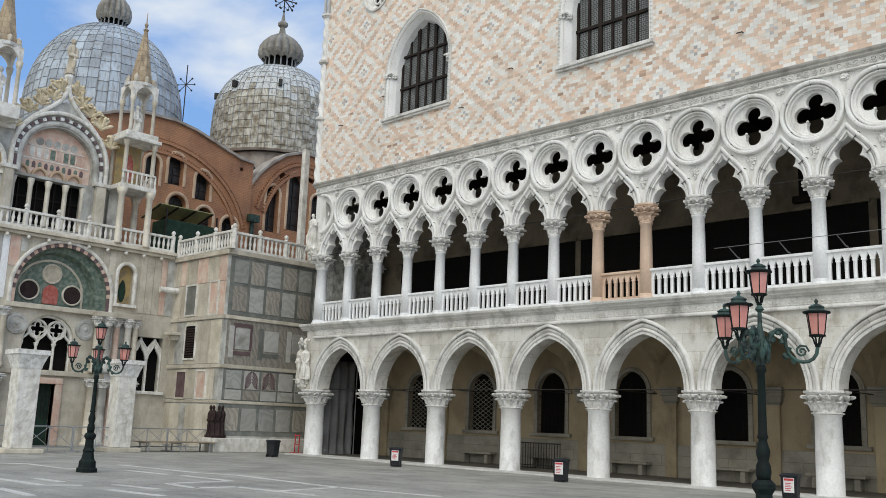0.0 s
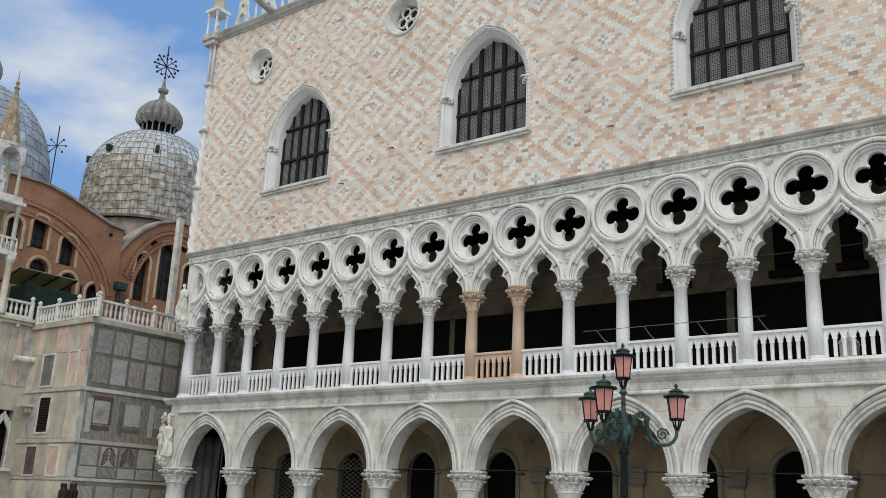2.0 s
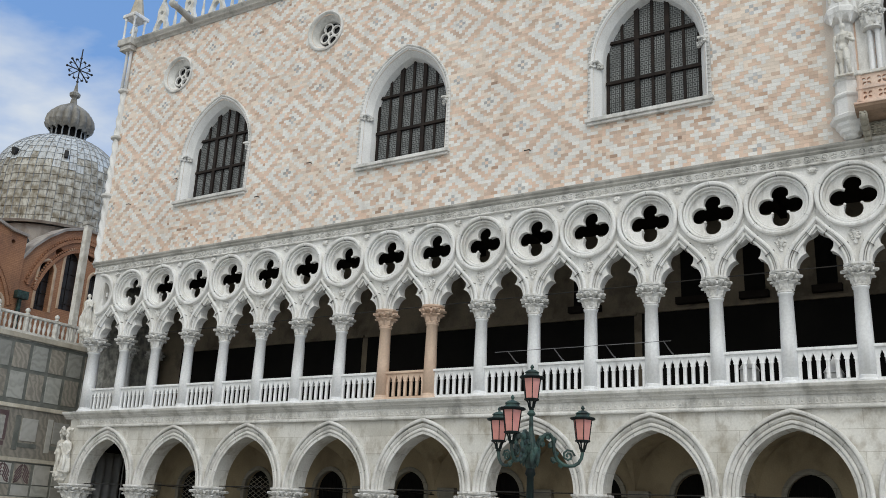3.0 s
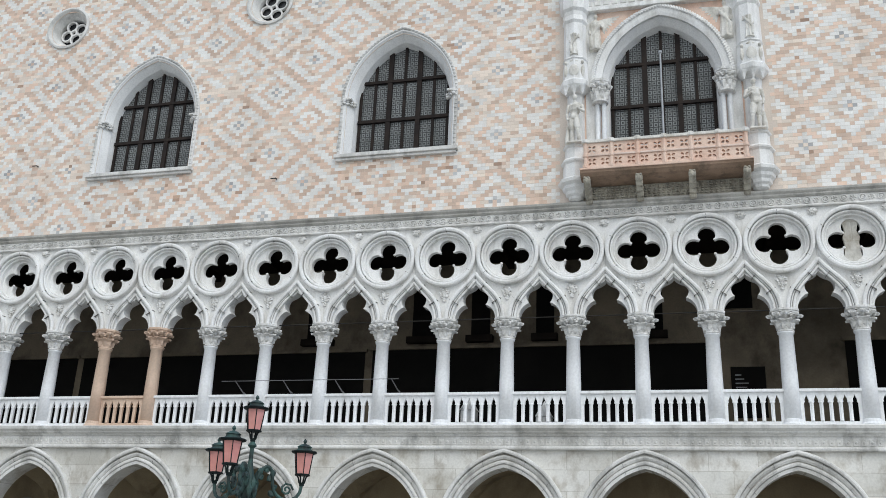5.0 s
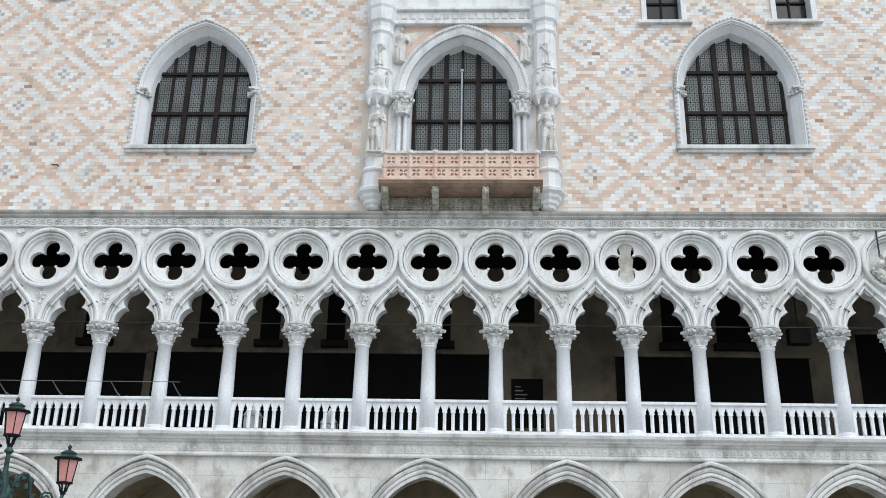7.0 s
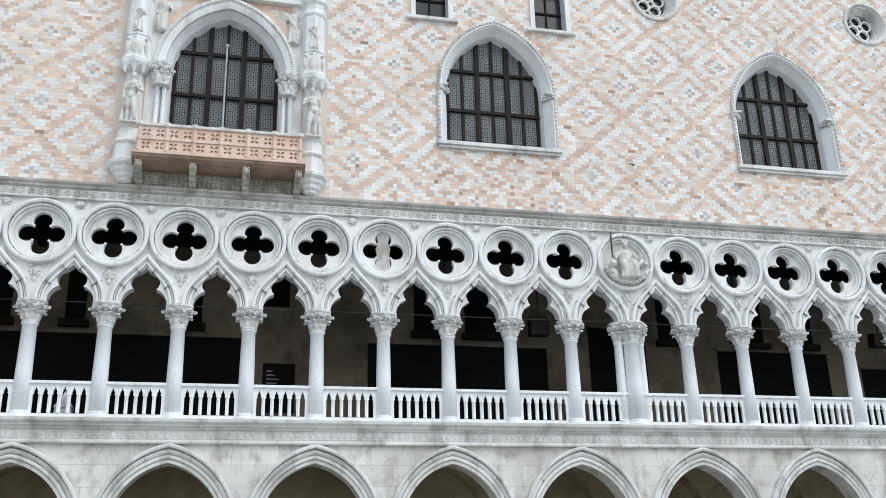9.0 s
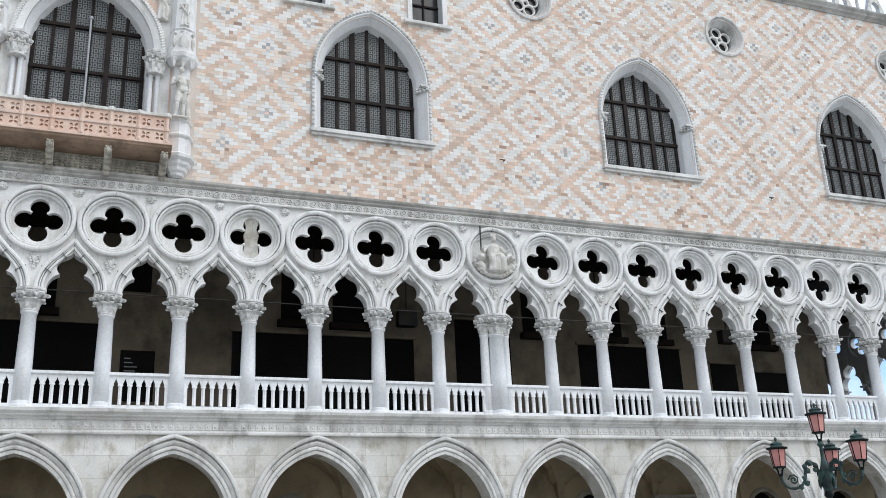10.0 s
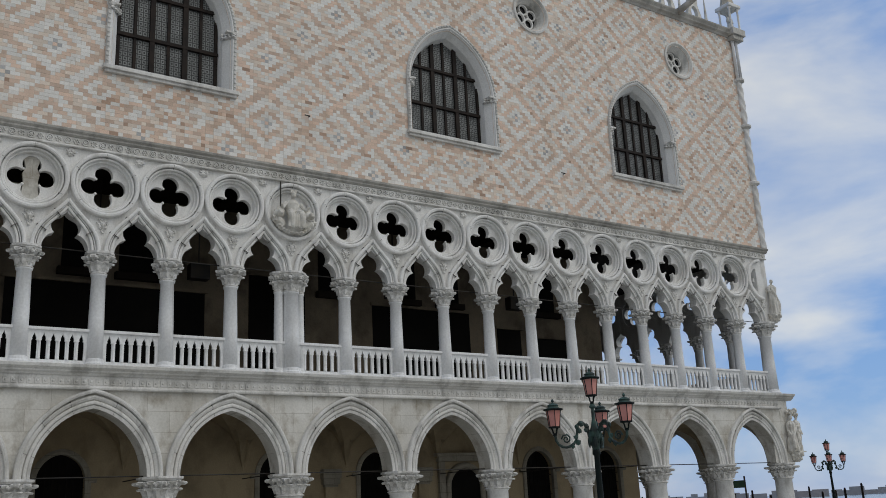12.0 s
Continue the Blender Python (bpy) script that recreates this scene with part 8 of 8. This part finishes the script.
# ball cross of a farther dome
fx = thing("far_cross", pose(-34, 10.3, 0), "distant dark iron ball cross", "cross")
part("stem", boxes((-0.035, 0.035, -0.035, 0.035, 16.9, 31.6)), M_IRON, fx)
for k, (dx, dz) in enumerate(((1, 0), (0.7, 0.7), (-0.7, 0.7))):
    o = part("arm", sweep(bmesh.new(), [(-0.7 * dx, 29.8 - 0.7 * dz), (0.7 * dx, 29.8 + 0.7 * dz)], [(-0.025, -0.025), (0.025, -0.025), (0.025, 0.025), (-0.025, 0.025)]), M_IRON, fx)
    for s in (-1, 1):
        part("ball", blob(bmesh.new(), s * 0.78 * dx, 0, 29.8 + s * 0.78 * dz, 0.09, 0.09, 0.09, 2), M_IRON, fx)
fx.rotation_euler = (0, 0, radians(35))

# ---------------------------------------------------------------- street lamps
def lantern_bm():
    """Tapered six-sided lantern: separate bodies for glass, roof and cage."""
    glass = lathe(bmesh.new(), [(0.15, -0.06), (0.215, 0.48)], 6)
    rim = lathe(bmesh.new(), [(0.2, 0.46), (0.27, 0.475), (0.285, 0.5), (0.275, 0.525), (0.2, 0.535), (0.05, 0.54)], 12)
    roof = lathe(bmesh.new(), [(0.2, 0.53), (0.175, 0.56), (0.15, 0.575), (0.145, 0.61), (0.165, 0.625), (0.16, 0.64), (0.09, 0.69), (0.035, 0.705), (0.025, 0.735), (0.045, 0.765), (0.035, 0.8), (0.008, 0.84)], 12)
    collar = bmesh.new()
    lathe(collar, [(0.03, -0.34), (0.055, -0.33), (0.06, -0.3), (0.03, -0.27), (0.02, -0.25)], 10)
    lathe(collar, [(0.12, -0.09), (0.165, -0.085), (0.17, -0.05), (0.15, -0.04), (0.11, -0.05)], 12)
    prong = bmesh.new()
    sweep(prong, bez((0.025, -0.29), (0.1, -0.27), (0.04, -0.16), (0.13, -0.08), 6), [(-0.014, -0.014), (0.014, -0.014), (0.014, 0.014), (-0.014, 0.014)])
    bar = bmesh.new()
    sweep(bar, [(0.152, -0.07), (0.217, 0.49)], [(-0.01, -0.01), (0.01, -0.01), (0.01, 0.01), (-0.01, 0.01)])
    return glass, rim, roof, collar, prong, bar


def tube(bm, pts, r, n=8):
    """A round bar through points."""
    rings = []
    for i, p in enumerate(pts):
        p = Vector(p)
        d = (Vector(pts[min(i + 1, len(pts) - 1)]) - Vector(pts[max(i - 1, 0)])).normalized()
        side = d.cross(Vector((0, 1, 0.01))).normalized()
        up = side.cross(d)
        rings.append([bm.verts.new(p + r * (math.cos(2 * math.pi * k / n) * side + math.sin(2 * math.pi * k / n) * up)) for k in range(n)])
    for a, b in zip(rings, rings[1:]):
        for k in range(n):
            bm.faces.new((a[k], a[(k + 1) % n], b[(k + 1) % n], b[k]))
    bm.faces.new(rings[0][::-1])
    bm.faces.new(rings[-1])
    return bm


def street_lamp(x, y, turn):
    L = thing("street_lamp", pose(x, y, GZ, 0, 0, turn), "dark green cast-iron street lamp with four rose glass lanterns", "street lamp", "street lamps of the square")
    part("base", lathe(bmesh.new(), [(0.3, 0), (0.3, 0.1), (0.25, 0.14), (0.24, 0.3), (0.19, 0.36), (0.15, 0.55), (0.17, 0.6), (0.13, 0.68), (0.12, 0.9), (0.17, 0.98), (0.17, 1.04), (0.11, 1.1)], 8), M_LAMPGREEN, L)
    part("pole", lathe(bmesh.new(), [(0.09, 1.08), (0.11, 1.2), (0.1, 1.3), (0.075, 1.36), (0.095, 1.44), (0.1, 1.5), (0.065, 1.62), (0.06, 1.66), (0.08, 1.69), (0.065, 1.74), (0.06, 2.0), (0.052, 2.6), (0.08, 2.64), (0.055, 2.75)], 14), M_LAMPGREEN, L, smooth=True)
    part("hub", lathe(bmesh.new(), [(0.055, 2.7), (0.09, 2.8), (0.11, 2.92), (0.08, 3.1), (0.055, 3.2), (0.035, 3.3), (0.03, 3.5), (0.07, 3.54), (0.03, 3.6)], 10), M_PATINA, L, "verdigris leafy hub")
    hub_leaf = part("hub_leaf", blob(bmesh.new(), 0.12, 0, 0, 0.04, 0.05, 0.12, 1, 0.6, 2), M_PATINA, L)
    hub_leaf.matrix_basis = pose(0, 0, 2.86)
    for i in range(1, 14):
        share(hub_leaf, L, pose(0, 0, 2.86 + 0.09 * (i % 3), 0, 0, 360 * i / 14))
    for k in range(3):
        a = 120 * k + 36
        arm = bmesh.new()
        p = bez((0.05, 2.82), (0.16, 3.38), (0.36, 3.36), (0.36, 3.0), 8) + bez((0.36, 3.0), (0.38, 2.74), (0.8, 2.68), (0.8, 3.02), 8)[1:]
        tube(arm, [(px, 0, pz) for px, pz in p], 0.026)
        sp = [(0.58 + 0.1 * (1 - t / 14) * math.cos(0.9 * t), 0, 2.94 + 0.1 * (1 - t / 14) * math.sin(0.9 * t)) for t in range(13)]
        tube(arm, sp, 0.016, 6)
        for i in range(9):
            px, pz = p[2 + i]
            blob(arm, px + 0.035 * (-1) ** i, 0.02, pz - 0.04, 0.05, 0.035, 0.055, 1, 0.6, i)
        o = part("arm", arm, M_PATINA, L, "scrolled leafy arm")
        o.matrix_basis = pose(0, 0, 0, 0, 0, a)
    glass, rim, roof, collar, prong, bar = lantern_bm()
    ln = part("lantern", collar, M_LAMPGREEN, L, "tapered lantern with rose glass")
    gl = part("glass", glass, M_LAMPGLASS, ln, "rose-tinted glass")
    rf = part("roof", roof, M_PATINA, ln, "green lantern roof")
    rm = part("rim", rim, M_LAMPGREEN, ln)
    pr_ = part("prong", prong, M_LAMPGREEN, ln)
    br_ = part("cage_bar", bar, M_LAMPGREEN, ln)
    spots = [(0, 0, 3.8)] + [(0.8 * math.cos(radians(120 * k + 36)), 0.8 * math.sin(radians(120 * k + 36)), 3.21) for k in range(3)]
    for i, (px, py, pz) in enumerate(spots):
        m = pose(px, py, pz) @ Matrix.Diagonal((0.69, 0.69, 0.6, 1))
        if i == 0:
            ln.matrix_basis = m
            body = ln
        else:
            body = share(ln, L, m)
            share(gl, body, Matrix())
            share(rf, body, Matrix())
            share(rm, body, Matrix())
            share(pr_, body, Matrix())
            share(br_, body, Matrix())
        for q in (90, 180, 270):
            share(pr_, body, pose(0, 0, 0, 0, 0, q))
        for q in range(1, 6):
            share(br_, body, pose(0, 0, 0, 0, 0, 60 * q))
    return L


lamp = street_lamp(30.38, -15.08, 0)
copy_thing(lamp, pose(10.54, -15.8, GZ))
copy_thing(lamp, pose(49.62, -14.35, GZ))
copy_thing(lamp, pose(79.9, 1.2, GZ, 0, 0, 60))


# litter bins with posters
def bin_(x, y, turn):
    b = thing("litter_bin", pose(x, y, GZ, 0, 0, turn), "dark plastic wheeled bin with a red and white notice", "bin", "bins along the arcade")
    part("body", lathe(bmesh.new(), [(0.3, 0.03), (0.34, 0.1), (0.4, 0.85), (0.42, 0.88)], 4), M_BIN, b).matrix_basis = pose(0, 0, 0, 0, 0, 45)
    part("lid", lathe(bmesh.new(), [(0.44, 0.88), (0.45, 0.93), (0.36, 0.99)], 4), M_BIN, b).matrix_basis = pose(0, 0, 0, 0, 0, 45)
    wl_ = part("wheel", lathe(bmesh.new(), [(0.09, -0.03), (0.1, 0), (0.09, 0.03)], 14), M_BIN, b)
    wl_.matrix_basis = pose(-0.2, 0.26, 0.1, 0, 90, 0)
    share(wl_, b, pose(0.2, 0.26, 0.1, 0, 90, 0))
    part("handle", boxes((-0.25, 0.25, 0.3, 0.34, 0.88, 0.92)), M_BIN, b)
    no = part("notice", boxes((-0.18, 0.18, -0.305, -0.295, 0.33, 0.84)), M_PAPER, b, "white notice")
    no.matrix_basis = pose(0, 0, 0)
    bars_ = bmesh.new()
    box(bars_, -0.16, 0.16, -0.312, -0.3055, 0.74, 0.82)
    for i in range(5):
        box(bars_, -0.13, 0.05 + 0.03 * (i % 3), -0.312, -0.3055, 0.4 + 0.06 * i, 0.425 + 0.06 * i)
    part("print_bar", bars_, M_RED, b, "red bars of writing")
    return b


bn = bin_(9.2, -2.7, 35)
bn.scale = (0.76, 0.76, 0.76)
copy_thing(bn, pose(17.5, -3.0, GZ, 0, 0, 20))
copy_thing(bn, pose(25.2, -2.9, GZ, 0, 0, 12))
copy_thing(bn, pose(1.8, -3.3, GZ, 0, 0, 200))


# metal barriers and planks before the church
def barrier(m):
    b = thing("crowd_barrier", m, "grey steel barrier with crossed braces", "barrier", "barriers")
    part("top_tube", tube(bmesh.new(), [(0, 0, 1.02), (2.2, 0, 1.02)], 0.025), M_GALV, b)
    part("low_tube", tube(bmesh.new(), [(0, 0, 0.2), (2.2, 0, 0.2)], 0.025), M_GALV, b)
    for x in (0.02, 1.1, 2.18):
        part("post", tube(bmesh.new(), [(x, 0, 0.0), (x, 0, 1.02)], 0.025), M_GALV, b)
    for x in (0, 1.1):
        part("brace", tube(bmesh.new(), [(x, 0, 0.22), (x + 1.08, 0, 1.0)], 0.015), M_GALV, b)
        part("brace", tube(bmesh.new(), [(x, 0, 1.0), (x + 1.08, 0, 0.22)], 0.015), M_GALV, b)
    for x in (0.1, 2.1):
        part("foot", boxes((x - 0.05, x + 0.05, -0.28, 0.28, 0, 0.04), bevel=0.01), M_GALV, b)
    return b


ba = barrier(pose(-2.2, -12.6, GZ, 0, 0, 100))
copy_thing(ba, pose(-2.6, -10.4, GZ, 0, 0, 100))
copy_thing(ba, pose(-3.4, -7.6, GZ, 0, 0, 98))
copy_thing(ba, pose(-3.7, -5.4, GZ, 0, 0, 98))
copy_thing(ba, pose(-1.6, -15.4, GZ, 0, 0, 100))
pk_ = thing("plank_stack", pose(-3.0, -6.0, GZ), "low stack of raised walkway planks on trestles", "planks")
for i in range(4):
    part("plank", boxes((-0.5 + 0.26 * i, -0.26 + 0.26 * i, -1.2, 2.6, 0.42, 0.46), bevel=0.008), M_WOODPLANK, pk_)
for y in (-0.9, 0.7, 2.2):
    part("trestle", boxes((-0.5, 0.5, y - 0.04, y + 0.04, 0.36, 0.42), (-0.45, -0.4, y - 0.03, y + 0.03, 0, 0.36), (0.4, 0.45, y - 0.03, y + 0.03, 0, 0.36)), M_GALV, pk_)

# works screen in the first arch, red barrier, notice stand, railing under the arcade
ts = thing("works_screen", pose(-0.1, 0.85, GZ + 0.055, 0, 0, 90), "tall grey tarpaulin screen draped in the first arch", "tarpaulin")
bm = bmesh.new()
g_ = []
for j in range(9):
    row = []
    for i in range(25):
        x = 2.0 * i / 24
        row.append(bm.verts.new((x, 0.12 * math.sin(i * 1.1) + 0.05 * math.sin(i * 2.7 + j), 4.6 * j / 8)))
    g_.append(row)
for j in range(8):
    for i in range(24):
        bm.faces.new((g_[j][i], g_[j][i + 1], g_[j + 1][i + 1], g_[j + 1][i]))
bmesh.ops.solidify(bm, geom=bm.faces[:], thickness=0.02)
part("sheet", bm, M_TARP, ts, smooth=True)
part("pole", tube(bmesh.new(), [(2.05, 0, 0), (2.05, 0, 4.7)], 0.03), M_GALV, ts)
# black sheet added for the deep shade seen past the first arch
tagged(part("dark_doorway", boxes((X0 + 0.3, X0 + 0.33, 0.95, 4.18, GZ + 0.06, 5.3)), M_BLACK), "flat black sheet on the arcade's end wall, standing for deep shade", "opening", kind="structure")
for x, y in ((-2.3, 0.9),):
    rb = thing("red_barrier", pose(x, y, GZ + (0.055 if x > 0 else 0)), "small red and white plastic barrier", "barrier", "red barriers")
    part("rail", boxes((0, 0.4, -0.015, 0.015, 0.85, 0.9), (0, 0.4, -0.015, 0.015, 0.4, 0.45), bevel=0.01), M_RED, rb)
    for q in (0.03, 0.37):
        part("post", boxes((q - 0.02, q + 0.02, -0.02, 0.02, 0, 0.95), (q - 0.05, q + 0.05, -0.25, 0.25, 0, 0.04)), M_RED, rb)
ns = thing("notice_stand", pose(1.2, 2.6, GZ + 0.055), "slim notice stand with pale printed sheets", "sign")
part("post", tube(bmesh.new(), [(0, 0, 0), (0, 0, 1.2)], 0.025), M_GALV, ns)
part("foot", lathe(bmesh.new(), [(0.2, 0), (0.18, 0.04), (0.03, 0.05)], 12), M_GALV, ns)
part("sheet", boxes((-0.16, 0.16, -0.04, -0.02, 1.1, 1.55)), M_PAPER, ns)
part("print_bar", boxes(*[(-0.12, 0.1, -0.047, -0.041, 1.18 + 0.08 * i, 1.21 + 0.08 * i) for i in range(4)]), M_TYMPGREEN, ns)
rl = thing("low_railing", pose(9.7, 3.2, GZ + 0.055), "low dark iron railing under the arcade", "railing")
part("top_bar", boxes((0, 3.0, -0.02, 0.02, 1.0, 1.05)), M_IRON, rl)
part("low_bar", boxes((0, 3.0, -0.02, 0.02, 0.1, 0.14)), M_IRON, rl)
sp_ = part("spindle", boxes((-0.012, 0.012, -0.012, 0.012, 0, 1.0)), M_IRON, rl)
sp_.matrix_basis = pose(0.02, 0, 0)
for i in range(1, 22):
    share(sp_, rl, pose(0.02 + i * 0.141, 0, 0))

# small white model house and finial standing behind the parapet
for x, h in ((29.9, 0.62), (32.3, 0.4)):
    mo = thing("stone_finial", pose(x, 0.75, Z_FLOOR), "small white carved stone shrine behind the parapet", "carving", "small carvings in the loggia")
    part("body", boxes((-0.24, 0.24, -0.2, 0.2, 0, h), bevel=0.02), M_SHAFT, mo)
    part("gable_roof", lathe(bmesh.new(), [(0.36, h), (0.28, h + 0.12), (0.05, h + 0.42), (0.02, h + 0.5)], 4), M_SHAFT, mo).matrix_basis = pose(0, 0, 0, 0, 0, 45)

# flood lamps and ducts hanging in the loggia
for x in (44.2, 47.6, 51.0, 55.5, 61.5):
    fl = thing("loggia_fixture", pose(x, 2.6, 0), "dark box-like lamp hanging in the loggia", "lamp", "loggia lamps")
    part("housing", boxes((-0.35, 0.35, -0.2, 0.2, 9.8, 10.35), bevel=0.03), M_IRON, fl)
    part("rod", boxes((-0.02, 0.02, -0.02, 0.02, 10.35, 13.0)), M_IRON, fl)

# ---------------------------------------------------------------- the square, the lagoon and the far shore
ground = tagged(part("ground", boxes((-400, 96, -400, 300, GZ - 0.6, GZ - 0.012)), M_GROUND), "grey trachyte paving of the square", "paving", kind="structure")
rr = random.Random(11)
slabs = []
y = -26.0
row = 0
while y < -0.64:
    x = -9.0 + rr.uniform(0, 0.6)
    d = rr.choice((0.42, 0.46, 0.5))
    while x < 40:
        wd = rr.uniform(0.7, 1.3)
        slabs.append((x, min(x + wd, 40.5), y, min(y + d, -0.64)))
        x += wd
    y += d
    row += 1
slabs.sort(key=lambda s: abs(s[0] + s[1] - 24) + 3 * abs(s[2] + 6))
for s in slabs[:280]:
    part("paving_slab", boxes((s[0] + 0.008, s[1] - 0.008, s[2] + 0.008, s[3] - 0.008, GZ - 0.05, GZ + rr.uniform(-0.003, 0.002))), M_GROUND, ground)
bm = bmesh.new()
for s in slabs[280:]:
    box(bm, s[0] + 0.008, s[1] - 0.008, s[2] + 0.008, s[3] - 0.008, GZ - 0.05, GZ + rr.uniform(-0.003, 0.002))
tagged(part("paving_slabs", bm, M_GROUND, ground), "rows of grey paving slabs", kind="stuff")


def inlay(points, wd=0.22):
    """White stone band let into the paving."""
    bm = bmesh.new()
    for (xa, ya), (xb, yb) in zip(points, points[1:]):
        d = Vector((xb - xa, yb - ya)).normalized()
        nx, ny = -d.y * wd / 2, d.x * wd / 2
        lo, hi = GZ - 0.02, GZ + 0.007
        v = [bm.verts.new((px + sx * nx, py + sx * ny, z)) for z in (lo, hi) for px, py in ((xa, ya), (xb, yb)) for sx in (-1, 1)]
        for q in ((0, 1, 3, 2), (4, 6, 7, 5), (0, 4, 5, 1), (1, 5, 7, 3), (3, 7, 6, 2), (2, 6, 4, 0)):
            bm.faces.new([v[i] for i in q])
    return part("paving_inlay", bm, M_LINE, ground, "white stone paving band")


inlay([(7.1, -13.1), (11.3, -12.7), (12.4, -12.1), (14.9, -12.2), (17.4, -12.2), (20.5, -11.6)])
inlay([(6.0, -16.5), (6.3, -15.8), (8.7, -15.7), (9.3, -15.0)])
inlay([(12.4, -13.8), (14.7, -13.7), (15.1, -15.8), (16.6, -15.9), (16.5, -14.7), (17.8, -14.6), (19.3, -14.4)])
inlay([(17.4, -12.2), (17.9, -14.4)])
inlay([(12.7, -18.1), (14.0, -18.0)])
inlay([(15.1, -17.2), (16.6, -16.9)])
inlay([(12.6, -19.0), (14.9, -18.8), (15.1, -18.0)])
inlay([(9.7, -14.3), (11.9, -14.0)])
inlay([(15.4, -20.0), (17.4, -20.1)])
inlay([(16.5, -18.0), (18.3, -17.7)])

# lagoon, far shore, mooring posts
M_WATER = mat("lagoon_water", (0.12, 0.17, 0.17), (0.08, 0.12, 0.12), 0.12, 0.05, 1.5, 0.5, bump=0.5)
tagged(part("water", boxes((92, 4500, -4500, 4500, -3.0, -1.4)), M_WATER), "calm grey-green lagoon water", "water", kind="structure")
# distance haze mixed straight into the shore's base colour
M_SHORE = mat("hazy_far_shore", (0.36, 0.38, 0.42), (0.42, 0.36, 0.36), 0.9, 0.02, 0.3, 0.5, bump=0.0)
rr = random.Random(21)
bm = bmesh.new()
a = 40.0
while a < 75:
    w_ = rr.uniform(0.25, 0.9)
    r = 900
    h = rr.uniform(2.0, 6.5)
    for k in range(1):
        t = radians(a)
        cx, cy = 36.8 + r * math.sin(t), -28 + r * math.cos(t)
        hw = r * radians(w_) / 2
        d0 = Vector((math.cos(t), -math.sin(t)))
        v = []
        for z in (-2, h):
            for s1, s2 in ((-1, 0), (1, 0), (1, 1), (-1, 1)):
                v.append(bm.verts.new((cx + s1 * hw * d0.x + s2 * 20 * math.sin(t), cy + s1 * hw * d0.y + s2 * 20 * math.cos(t), z)))
        for q in ((0, 1, 5, 4), (1, 2, 6, 5), (2, 3, 7, 6), (3, 0, 4, 7), (4, 5, 6, 7)):
            bm.faces.new([v[i] for i in q])
    a += w_ * rr.uniform(0.7, 1.0)
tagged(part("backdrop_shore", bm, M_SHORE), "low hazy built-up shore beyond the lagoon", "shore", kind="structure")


def mooring_post(x, y, h):
    p = thing("mooring_post", pose(x, y, -1.5), "dark wooden mooring post in the lagoon", "post", "mooring posts")
    part("pile", lathe(bmesh.new(), [(0.1, 0), (0.09, h), (0.04, h + 0.1)], 10), M_TIMBER_SHADE, p)
    return p


mp_ = mooring_post(99, 14, 3.2)
for i in range(14):
    a = radians(44.5 + 1.0 * i + rr.uniform(-0.2, 0.2))
    r = 84 + rr.uniform(-6, 14)
    x, y = 36.8 + r * math.sin(a), -28 + r * math.cos(a)
    if x > 93:
        copy_thing(mp_, pose(x, y, -1.5 + rr.uniform(-0.3, 0.5)))
sg = thing("quay_sign", pose(85.6, 12.0, GZ, 0, 0, -40), "dark sign board on two posts by the quay", "sign")
part("board", boxes((-0.75, 0.75, -0.05, 0.05, 2.25, 2.7), bevel=0.02), M_HEDGE, sg)
for s in (-0.7, 0.7):
    part("post", boxes((s - 0.05, s + 0.05, -0.05, 0.05, 0, 2.95), bevel=0.01), M_IRON, sg)
